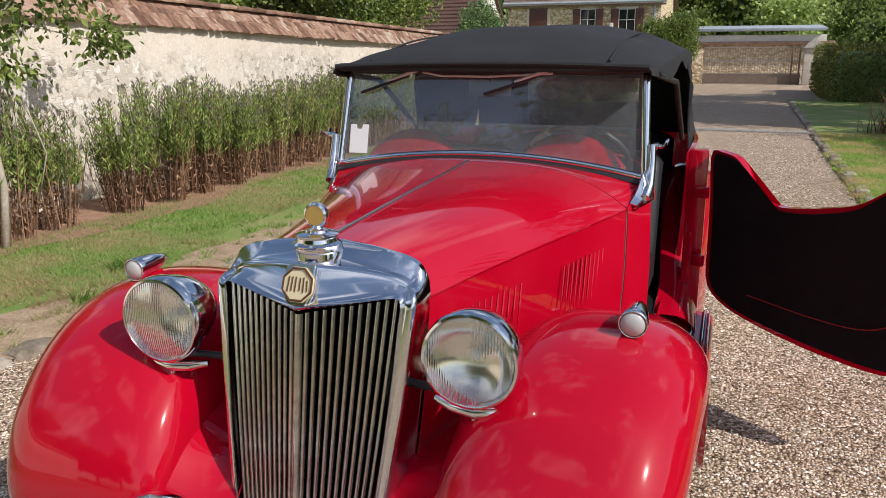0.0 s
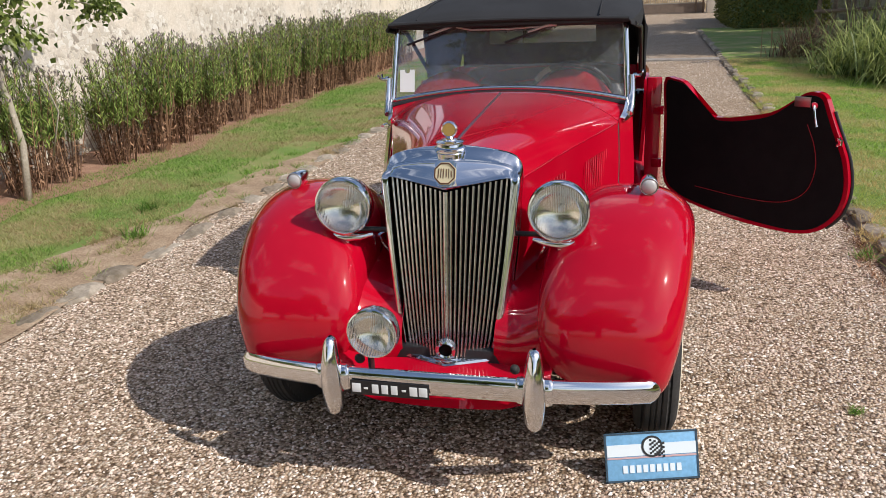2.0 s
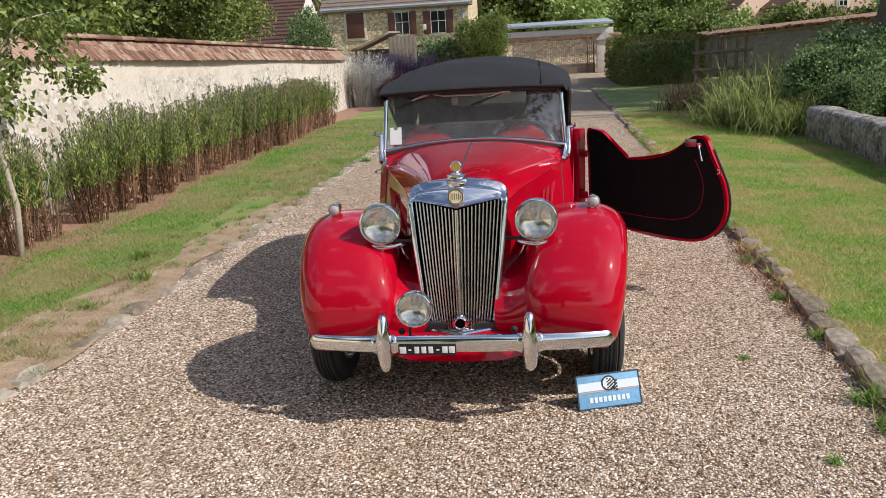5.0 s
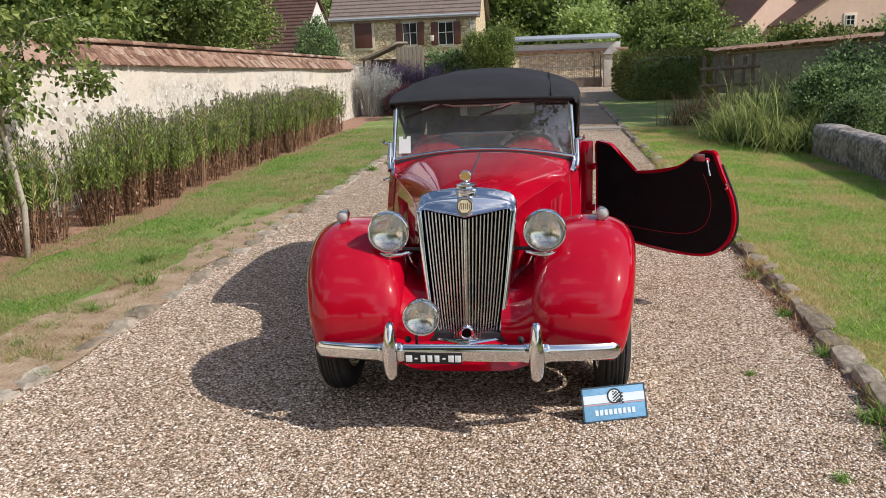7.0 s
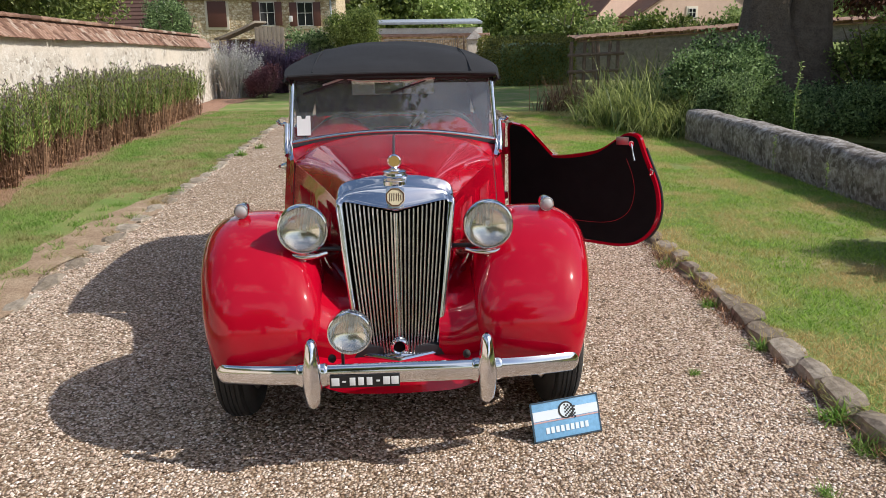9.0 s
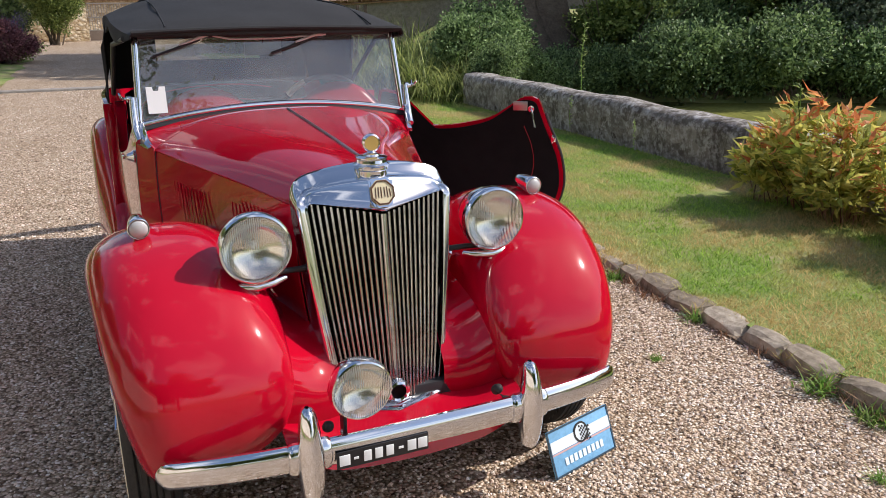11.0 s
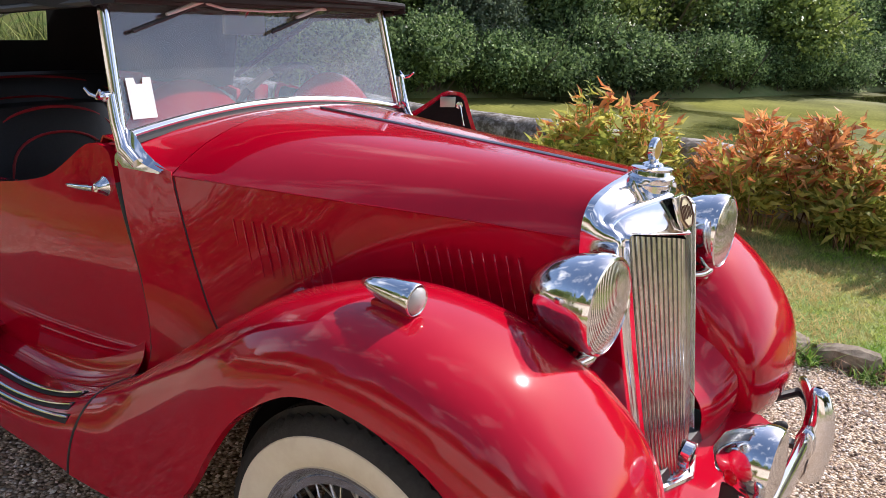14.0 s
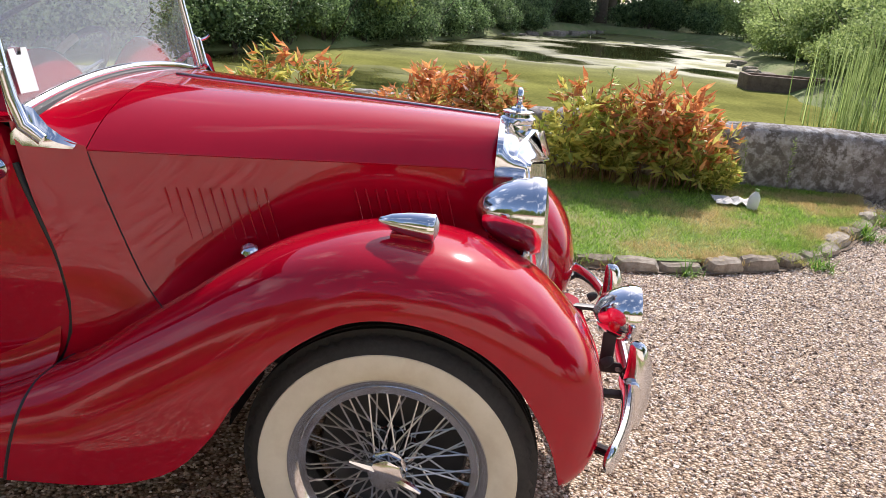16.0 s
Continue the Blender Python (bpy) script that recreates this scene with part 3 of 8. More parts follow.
# ---- pond wall ----
def pond_wall():
    P = []
    for y in np.linspace(-10.5, 8.9, 140):
        top = 0.50 + 0.02 * noise.noise((0, y * 1.1, 0)) + 0.05 * max(0, -y) / 4
        ring = []
        for x, z in ((4.50, -0.02), (4.485, 0.15), (4.475, 0.30), (4.47, 0.42), (4.49, 0.49), (4.53, 0.525), (4.66, 0.545), (4.80, 0.53), (4.87, 0.49), (4.89, 0.40), (4.89, -0.1), (4.90, -0.9)):
            j = Vector((noise.noise((x * 3, y * 3.1, z * 5)), 0, noise.noise((x * 3 + 9, y * 3.1, z * 5)))) * 0.022
            ring.append((x + j.x, y, (z * top / 0.50 if z > 0 else z) + j.z))
        P.append(ring)
    return sheet(P, flip=True)


def pond_stone():
    mat = material("lichened_stone", (0.3, 0.28, 0.25), 0.95, spec=0.2)
    vec = place_of(mat, 1.0)
    v = node(mat, "ShaderNodeTexVoronoi", Scale=7.0)
    mat.node_tree.links.new(vec, v.inputs["Vector"])
    sep = node(mat, "ShaderNodeSeparateColor")
    mat.node_tree.links.new(v.outputs["Color"], sep.inputs[0])
    base = ramp(mat, sep.outputs[0], [(0.0, (0.15, 0.13, 0.11)), (0.5, (0.26, 0.235, 0.205)), (1.0, (0.36, 0.33, 0.29))])
    lichen = ramp(mat, noise_tex(mat, 16.0, 6, 0.72, 5.0), [(0.46, (0, 0, 0)), (0.60, (1, 1, 1))])
    c = mix(mat, lichen, base, (0.54, 0.52, 0.50))
    dark = ramp(mat, noise_tex(mat, 3.0, 5, 0.7, 8.0), [(0.33, (0.42, 0.40, 0.38)), (0.6, (1, 1, 1))])
    put(mat, "Base Color", mix(mat, 1.0, c, dark, "MULTIPLY"))
    bump(mat, mix(mat, 0.5, noise_tex(mat, 22.0, 6, 0.7), v.outputs["Distance"]), 0.9, 0.025)
    return mat


PONDSTONE = pond_stone()
tagged(part("wall_pond", pond_wall(), PONDSTONE, None, "low lichen-spotted stone wall along the pond", smooth="all"), category="wall", kind="structure")

# ---- kerbs ----
KERBSTONE = material("kerb_stone", (0.3, 0.27, 0.23), 0.95, spec=0.2)
inf = node(KERBSTONE, "ShaderNodeObjectInfo")
kc = ramp(KERBSTONE, inf.outputs["Random"], [(0.0, (0.30, 0.25, 0.19)), (0.5, (0.41, 0.35, 0.275)), (1.0, (0.54, 0.475, 0.385))])
ks = ramp(KERBSTONE, noise_tex(KERBSTONE, 11.0, 6, 0.7), [(0.33, (0.45, 0.43, 0.40)), (0.62, (1, 1, 1))])
put(KERBSTONE, "Base Color", mix(KERBSTONE, 1.0, kc, ks, "MULTIPLY"))
bump(KERBSTONE, noise_tex(KERBSTONE, 28.0, 5, 0.7), 0.8, 0.012)


def kerb_meshes(n, size, rough=0.034):
    out = []
    for k in range(n):
        own = bmesh.new()
        bmesh.ops.create_cube(own, size=1.0)
        bmesh.ops.subdivide_edges(own, edges=own.edges, cuts=2, use_grid_fill=True)
        for v in own.verts:
            c = v.co
            c.x, c.y, c.z = c.x * size[0], c.y * size[1], c.z * size[2]
            edge = (abs(c.x) > 0.49 * size[0]) + (abs(c.y) > 0.49 * size[1]) + (abs(c.z) > 0.49 * size[2])
            v.co = c * (1 - 0.12 * max(0, edge - 1)) + Vector([noise.noise((c.x * 9 + k * 7, c.y * 9, c.z * 9 + j * 5)) for j in range(3)]) * rough
        me = bpy.data.meshes.new("stone")
        own.to_mesh(me)
        own.free()
        me.materials.append(KERBSTONE)
        out.append(me)
    return out


def lay(path, name, label, meshes, step, z, gap):
    kerb = tagged(new(name), label, "kerb", kind="structure")
    r = random.Random(11)
    A = smooth_rows(path, 600)
    d = 0.0
    nxt = 0.1
    for (x0, y0), (x1, y1) in zip(A[:-1], A[1:]):
        l = math.hypot(x1 - x0, y1 - y0)
        d += l
        if d >= nxt:
            k = r.uniform(0.78, 1.22)
            nxt = d + step * (0.5 + 0.5 * k) + gap * r.random()
            s = new("stone", r.choice(meshes))
            s.parent = kerb
            s.matrix_world = Matrix.Translation((x1 + r.gauss(0, 0.009), y1, z + r.gauss(0, 0.007))) @ Euler((r.gauss(0, 0.04), r.gauss(0, 0.04), math.atan2(y1 - y0, x1 - x0) + r.gauss(0, 0.025))).to_matrix().to_4x4() @ Matrix.Diagonal((k, r.uniform(0.85, 1.15), r.uniform(0.85, 1.15), 1))
    return kerb


lay(KERB, "kerb", "uneven grey stone kerb round the lawn", kerb_meshes(6, (0.27, 0.135, 0.13), 0.022), 0.255, 0.003, 0.02)
edge = [[(x + n[0] * o, y + n[1] * o, 0.010) for o in (-0.075 - 0.05 * abs(noise.noise((x * 5, y * 5, 1.0))), 0.0)] for (x, y), n in zip(K, KN)]
ob = part("soil", sheet(edge), SOIL_DARK, None, "dark soil and litter at the foot of the kerb", smooth=False)
if ob.data.polygons[0].normal.z < 0:
    ob.data.flip_normals()
tagged(ob, category="soil", kind="structure")
lay([(-2.60, -5.5), (-2.64, -1.0), (-2.56, 2.0), (-2.58, 8.0), (-2.6, 14.0)], "edging", "sunken pale edging stones beside the verge", kerb_meshes(5, (0.36, 0.17, 0.08)), 0.35, -0.018, 0.10)


# the grassy bank that rises behind the pond to the garden wall
P = []
for x in np.linspace(6.5, 30, 48):
    row = []
    for f in np.linspace(0, 1, 24):
        y = 14.5 - 0.45 * max(0, x - 9) + (26.5 - 0.22 * (x - 6) - 14.5 + 0.45 * max(0, x - 9)) * f
        row.append((x, y, -0.05 + 1.35 * (f * f * (3 - 2 * f)) * min(1.0, max(0.0, x - 9.2) / 3) + 0.06 * noise.noise((x * 0.7, y * 0.7, 1))))
    P.append(row)
tagged(part("grass_bank", sheet(P), TURF, None, "sunlit grass bank rising behind the pond"), category="lawn", kind="structure")

# ---- the car ----
car = thing("car", "polished red vintage tourer, black soft top raised, one door open", "car", turn=0.9)


def car_part(name, bm, mat, label="", parent=None, **more):
    return part(name, bm, mat, parent or car, label, **more)


def both(name, make, mat, label="", **more):
    """Builds the right-hand part and its mirror image."""
    return [car_part(name, make(), mat, label, **more), car_part(name, mirrored(make()), mat, label, **more)]


# front wings: crown y z x, outer edge y z x, inner edge y z x
WING = [
    (-0.455, 0.335, 0.66, -0.43, 0.325, 0.7, -0.41, 0.36, 0.44),
    (-0.505, 0.42, 0.63, -0.42, 0.37, 0.745, -0.43, 0.43, 0.365),
    (-0.515, 0.51, 0.62, -0.395, 0.46, 0.772, -0.44, 0.5, 0.335),
    (-0.502, 0.6, 0.615, -0.36, 0.54, 0.79, -0.43, 0.555, 0.325),
    (-0.465, 0.685, 0.61, -0.3, 0.635, 0.805, -0.39, 0.6, 0.32),
    (-0.395, 0.77, 0.605, -0.22, 0.715, 0.818, -0.33, 0.64, 0.32),
    (-0.29, 0.855, 0.6, -0.12, 0.765, 0.828, -0.24, 0.67, 0.32),
    (-0.15, 0.912, 0.6, -0.03, 0.787, 0.835, -0.12, 0.69, 0.325),
    (0.0, 0.934, 0.6, 0.06, 0.785, 0.838, 0.0, 0.7, 0.34),
    (0.13, 0.924, 0.6, 0.15, 0.752, 0.84, 0.13, 0.71, 0.37),
    (0.29, 0.875, 0.605, 0.27, 0.66, 0.84, 0.29, 0.7, 0.42),
    (0.43, 0.8, 0.615, 0.36, 0.54, 0.84, 0.43, 0.68, 0.46),
    (0.57, 0.7, 0.635, 0.43, 0.425, 0.84, 0.57, 0.63, 0.51),
    (0.7, 0.61, 0.655, 0.53, 0.325, 0.84, 0.7, 0.57, 0.545),
    (0.81, 0.53, 0.68, 0.7, 0.268, 0.84, 0.79, 0.53, 0.575),
    (0.905, 0.478, 0.7, 0.945, 0.25, 0.842, 0.85, 0.50, 0.60),
]


def wing_sheet(rows, n=56):
    S = smooth_rows(rows, n)
    P = []
    for cy, cz, cx, ey, ez, ex, iy, iz, ix in S:
        row = []
        for k in range(13):
            a = math.pi / 2 * k / 12
            s, c = math.sin(a) ** 0.82, 1 - math.cos(a) ** 0.82
            row.append((-(cx + (ix - cx) * s), cy + (iy - cy) * c, cz + (iz - cz) * c))
        row.reverse()
        for k in range(1, 17):
            a = math.pi / 2 * k / 16
            s, c = math.sin(a) ** 0.78, 1 - math.cos(a) ** 0.84
            row.append((-(cx + (ex - cx) * s), cy + (ey - cy) * c, cz + (ez - cz) * c))
        last = row[-1]
        row.append((last[0] + 0.018, last[1], last[2] - 0.003))
        P.append(row)
    return sheet(P, flip=True)


both("front_wing", lambda: wing_sheet(WING), RED, solid=0.003)

# rear wings round the rear wheel
REAR_Y = 2.74
REAR_WING = [
    (1.650, 0.420, 0.650, 1.690, 0.270, 0.780, 1.650, 0.420, 0.590),
    (1.910, 0.500, 0.650, 1.990, 0.260, 0.767, 1.910, 0.500, 0.590),
    (2.110, 0.660, 0.640, 2.290, 0.300, 0.790, 2.110, 0.640, 0.570),
    (2.310, 0.820, 0.640, 2.390, 0.560, 0.790, 2.310, 0.740, 0.550),
    (2.540, 0.920, 0.640, 2.570, 0.700, 0.790, 2.540, 0.800, 0.530),
    (2.770, 0.940, 0.640, 2.770, 0.760, 0.790, 2.770, 0.800, 0.520),
    (3.040, 0.860, 0.640, 2.990, 0.680, 0.790, 3.040, 0.740, 0.510),
    (3.250, 0.660, 0.640, 3.110, 0.520, 0.785, 3.230, 0.600, 0.510),
    (3.350, 0.400, 0.640, 3.170, 0.340, 0.765, 3.310, 0.400, 0.520),
]
both("rear_wing", lambda: wing_sheet(REAR_WING, 36), RED, solid=0.003)


# bonnet, scuttle and tub: y, crown z, shoulder x, shoulder z, roundness, foot x, foot z
def hull(rows, n, top=True, side=True):
    P = []
    for y, zt, xs, zs, q, xl, zl in smooth_rows(rows, n):
        half = []
        if top:
            for k in range(17):
                g = (k / 16) ** 0.8
                half.append((xs * g, y, zs + (zt - zs) * (1 - g ** (2.0 / q))))
        if side:
            for k in range(1 if top else 0, 9):
                f = k / 8
                half.append((xs + (xl - xs) * f + 0.012 * math.sin(math.pi * f), y, zs + (zl - zs) * f))
        P.append([(-x, yy, z) for x, yy, z in reversed(half)] + half[(1 if top else 0):])
    return P


BONNET = [
    (-0.183, 1.132, 0.243, 1.02, 0.62, 0.205, 0.58),
    (0.10, 1.145, 0.315, 1.025, 0.62, 0.29, 0.58),
    (0.45, 1.158, 0.42, 1.03, 0.64, 0.41, 0.58),
    (0.845, 1.172, 0.543, 1.038, 0.62, 0.545, 0.58),
]
bonnet_top = car_part("bonnet_top", sheet(hull(BONNET, 24, side=False), flip=True), RED, solid=0.003)


def bonnet_side():
    P = []
    for y, zt, xs, zs, q, xl, zl in smooth_rows(BONNET, 24):
        lean = max(0.0, (y - 0.30) / 0.545)
        row = []
        for k in range(11):
            f = k / 10
            row.append((-(xs + (xl - xs) * f + 0.010 * math.sin(math.pi * f)) + 0.002, y - lean * (0.19 * f + 0.35 * max(0.0, f - 0.68) ** 2), zs - 0.005 + (zl - zs) * f))
        P.append(row)
    return sheet(P)


sides = both("bonnet_side", bonnet_side, RED, solid=0.003)

# louvres: two groups of ten raised ribs on each side
def louvre(at, length, lean, sx):
    d = Vector((0.0, -lean, -1.0)).normalized() * length
    pts = [Vector(at) + d * (k / 6) for k in range(7)]
    return tube(pts, [0.0026, 0.0034, 0.0030, 0.0026, 0.0022, 0.0017, 0.001], 6)


def side_x(y, z):
    """How far out the bonnet's side stands."""
    t = min(max((y + 0.183) / 1.048, 0), 1)
    return 0.243 + 0.305 * t + 0.010 - 0.02 * max(0.0, (1.02 - z)) * (1 - t)


for side_part, sx in zip(sides, (-1, 1)):
    for y0, y1, z0 in ((0.19, -0.055, 0.955), (0.665, 0.42, 0.945)):
        for k in range(10):
            y = y0 + (y1 - y0) * k / 9
            part("louvre", louvre((sx * (side_x(y, z0) - (0.0015 if sx < 0 else 0.0026)), y, z0), 0.145, 0.30, sx), RED, side_part)
# bonnet hinge rods along the top and the shoulders
car_part("bonnet_hinge", tube([(0, y, z + 0.002) for y, z in ((-0.175, 1.132), (0.1, 1.145), (0.45, 1.158), (0.84, 1.171))], 0.0048, 8), STEEL, "steel hinge rod")


def shoulder_bead():
    return tube([(-(xs + 0.001), y, zs - 0.002) for y, zt, xs, zs, q, xl, zl in smooth_rows(BONNET, 12)], 0.0022, 6)


both("bonnet_bead", shoulder_bead, RED)

SCUTTLE = [
    (0.8475, 1.1725, 0.545, 1.038, 0.62, 0.548, 0.45),
    (0.93, 1.169, 0.566, 1.062, 0.75, 0.58, 0.45),
    (1.00, 1.160, 0.582, 1.098, 1.0, 0.605, 0.45),
    (1.05, 1.156, 0.592, 1.098, 1.0, 0.615, 0.45),
]
car_part("scuttle_top", sheet(hull(SCUTTLE, 10, side=False), flip=True), RED, solid=0.004)


def scuttle_side():
    P = []
    for k in range(15):
        f = k / 14
        z = 1.046 - f * 0.62
        fb = min(1.0, max(0.0, (1.033 - z) / 0.458))
        y0 = 0.8475 - 0.19 * fb - 0.35 * max(0.0, fb - 0.68) ** 2
        y1 = 0.874 + float(np.interp(z, [0.42, 0.47, 0.56, 0.65, 0.76, 0.85, 0.94, 1.03, 1.06], [0.075, 0.04, 0.005, 0.0, 0.02, 0.055, 0.095, 0.13, 0.14]))
        x0, x1 = 0.5435 + 0.010 * math.sin(math.pi * fb), 0.590 + 0.028 * math.sin(min(1.0, max(0.0, (z - 0.35) / 0.75)) * math.pi) + 0.03 * max(0.0, (0.52 - z) / 0.1) ** 1.5
        row = []
        for j in range(7):
            g = j / 6
            row.append((-(x0 + (x1 - x0) * g), y0 + (y1 - y0) * g, z + max(0.0, float(np.interp(y0 + (y1 - y0) * g, [0.851, 0.93, 1.0], [0.0, 0.024, 0.058]))) * max(0.0, 1 - f * 4)))
        P.append(row)
    return sheet(P)


both("scuttle_side", scuttle_side, RED, solid=0.004)


# a thin dark tube paints the shade between bonnet side and scuttle
def shut_line():
    pts = []
    for fb in np.linspace(0, 1, 15):
        pts.append((-(0.5428 + 0.010 * math.sin(math.pi * fb)), 0.8462 - 0.19 * fb - 0.35 * max(0.0, fb - 0.68) ** 2, 1.033 - 0.458 * fb))
    return tube(pts, 0.0022, 6)


both("shut_line", shut_line, DARK, "dark tube drawn as the shaded gap behind the bonnet side")


# doors: outline along the door (u from the shut edge to the hinge) and up
def door_outline(top_dip=0.915):
    pts = [(0.13, 1.03), (0.15, 1.075), (0.19, 1.092), (0.25, 1.085), (0.33, 1.03), (0.42, 0.975), (0.55, 0.94), (0.70, top_dip), (0.80, 0.92), (0.86, 0.96), (0.90, 1.03),
           (0.95, 1.09), (1.02, 1.11), (1.08, 1.10), (1.085, 0.9), (1.085, 0.7), (1.07, 0.52), (0.98, 0.44), (0.82, 0.395), (0.6, 0.365), (0.42, 0.355), (0.24, 0.36), (0.12, 0.395), (0.04, 0.47),
           (0.005, 0.56), (0.0, 0.65), (0.02, 0.76), (0.055, 0.85), (0.095, 0.94)]
    A = smooth_rows(pts + pts[:1], 87)[:-1]
    return [tuple(p) for p in A]


def door_bulge(u, z):
    return 0.028 * math.sin(min(1, max(0, (z - 0.35) / 0.75)) * math.pi) + 0.055 * math.sin(min(1, max(0, u / 1.1)) * math.pi / 2)


def door_face(thick, inset, ring=5):
    """A curved leaf from an outline, shrunk by inset, thick metres through; local x out, y along u, z up."""
    out = door_outline()
    cu, cz = 0.52, 0.68
    own = bmesh.new()
    rings = []
    for face in (0, 1):
        prev = None
        for k in range(ring + 1):
            f = 1 - k / ring
            loop = []
            for u, z in out:
                d = math.hypot(u - cu, z - cz)
                g = max(0.0, (d - inset) / d) * f
                uu, zz = cu + (u - cu) * g, cz + (z - cz) * g
                loop.append((door_bulge(uu, zz) - (thick if face else 0), uu, zz))
            if k == ring:
                c = own.verts.new(loop[0])
                for i in range(len(prev)):
                    t = (prev[i], prev[(i + 1) % len(prev)], c)
                    own.faces.new(t if face else t[::-1])
            else:
                row = [own.verts.new(p) for p in loop]
                if prev:
                    for i in range(len(row)):
                        t = (prev[i], prev[(i + 1) % len(row)], row[(i + 1) % len(row)], row[i])
                        own.faces.new(t if face else t[::-1])
                else:
                    rings.append(row)
                prev = row
    a, b = rings
    for i in range(len(a)):
        own.faces.new((a[i], a[(i + 1) % len(a)], b[(i + 1) % len(a)], b[i]))
    bmesh.ops.recalc_face_normals(own, faces=own.faces)
    return own


def door(m, handle):
    """One door with its lining, trim and catch at the pose m."""
    def here(bm):
        bmesh.ops.transform(bm, matrix=m, verts=bm.verts)
        return bm

    leaf = car_part("door", here(door_face(0.045, 0.0)), RED)
    own = door_face(0.004, 0.022)
    bmesh.ops.translate(own, vec=(-0.046, 0, 0), verts=own.verts)
    part("lining", here(own), LINING, leaf, "black door lining")
    trim = [tuple(p) for p in smooth_rows([(0.23, 0.93), (0.185, 0.82), (0.17, 0.70), (0.21, 0.58), (0.33, 0.51), (0.55, 0.495), (0.85, 0.51)], 30)]
    part("piping", here(tube([(door_bulge(u, z) - 0.053, u, z) for u, z in trim], 0.0022, 6)), PIPING, leaf, "red piping round the door pocket")
    # a black tube along the front edge draws the shade in the shut gap
    seal = [(door_bulge(u, z) - 0.006, u - 0.004, z) for u, z in door_outline() if u < 0.13 and z > 0.40]
    seal.sort(key=lambda p: p[2])
    part("seal", here(tube(seal, 0.0085, 8)), DARK, leaf, "black tube drawn as the door's shaded shut gap")
    if handle:
        own = lathe([(0.0, 0.0), (0.026, 0.0), (0.027, 0.008), (0.02, 0.016), (0.012, 0.035), (0.0, 0.036)], 20, aim((door_bulge(0.15, 0.985) - 0.002, 0.155, 0.985), (1, 0, 0)))
        tube([(0.066, 0.15, 0.985), (0.070, 0.17, 0.984), (0.070, 0.21, 0.98), (0.069, 0.26, 0.976), (0.065, 0.282, 0.975)], [0.008, 0.009, 0.008, 0.007, 0.004], 10, own)
        part("handle", here(own), CHROME, leaf, "chrome door handle")
    else:
        own = block((0.03, 0.012, 0.045), (-0.02, 0.068, 0.86), 0.004)
        block((0.02, 0.02, 0.03), (-0.03, 0.058, 0.86), 0.004, own)
        part("catch", here(own), CHROME, leaf, "chrome door catch")
        own = lathe([(0, 0), (0.018, 0), (0.018, 0.006), (0, 0.008)], 16, aim((-0.048, 0.19, 1.03), (-1, 0, 0)))
        tube([(-0.055, 0.19, 1.03), (-0.062, 0.185, 1.015), (-0.062, 0.175, 0.97), (-0.062, 0.165, 0.93)], [0.005, 0.006, 0.005, 0.007], 8, own)
        part("inner_handle", here(own), CHROME, leaf, "chrome inner door handle")
        own = block((0.006, 0.08, 0.05), (-0.05, 0.25, 1.045), 0.003)
        part("strap_plate", here(own), STEEL, leaf)
        for z in (0.62, 0.93):
            part("hinge", here(block((0.035, 0.05, 0.05), (-0.02, 1.09, z), 0.005)), RED, leaf)
    return leaf


# closed door on the right: local x out points to -x
door(Matrix(((-1, 0, 0, -0.588), (0, 1, 0, 0.885), (0, 0, 1, 0), (0, 0, 0, 1))), True)
# open door on the left, swung forward about its rear hinge
D_AX = Vector((0.8187, -0.5742, 0.0))
DOOR_M = Matrix.Identity(4)
DOOR_M.col[0].xyz = D_AX.cross(Vector((0, 0, 1))) * -1
DOOR_M.col[1].xyz = -D_AX
DOOR_M.col[2].xyz = (0, 0, 1)
DOOR_M.translation = Vector((0.765, 1.885, 0)) + D_AX * 1.085
door(DOOR_M, False)

# tub behind the doors, floor and sills
def tub_side():
    P = []
    for y, x, zt in smooth_rows([(2.03, 0.685, 1.08), (2.2, 0.695, 1.10), (2.6, 0.69, 1.10), (3.0, 0.64, 1.09), (3.35, 0.52, 1.06)], 18):
        P.append([(-(x - 0.03 * (k / 8) ** 2), y, zt + (0.42 - zt) * k / 8) for k in range(9)])
    return sheet(P)


both("tub_side", tub_side, RED, solid=0.02)
car_part("tub_back", sheet([[(x, 3.35 + 0.16 * (1 - (x / 0.54) ** 2) + 0.25 * f, 1.06 - 0.66 * f) for f in np.linspace(0, 1, 8)] for x in np.linspace(-0.54, 0.54, 13)]), RED, solid=0.02)
car_part("hinge_pillar", block((0.05, 0.05, 0.70), (-0.675, 2.030, 0.75), 0.008), RED)
car_part("hinge_pillar", block((0.085, 0.06, 0.74), (0.722, 1.955, 0.74), 0.010), RED)
car_part("floor_pan", block((1.16, 2.6, 0.04), (0, 2.05, 0.42), 0.01), LINING)
car_part("bulkhead", block((1.06, 0.02, 0.56), (0, 0.90, 0.72)), DARK)


def section(c, e, i, p, q):
    """Points across a wing or board: inner edge i, crown c, outer edge e."""
    row = []
    for k in range(13):
        a = math.pi / 2 * k / 12
        row.append(Vector(c).lerp(Vector(i), 0) + Vector(((i[0] - c[0]) * math.sin(a) ** 0.82, (i[1] - c[1]) * (1 - math.cos(a) ** 0.82), (i[2] - c[2]) * (1 - math.cos(a) ** 0.82))))
    row.reverse()
    for k in range(1, 17):
        a = math.pi / 2 * k / 16
        row.append(Vector(c) + Vector(((e[0] - c[0]) * math.sin(a) ** p, (e[1] - c[1]) * (1 - math.cos(a) ** q), (e[2] - c[2]) * (1 - math.cos(a) ** q))))
    return row


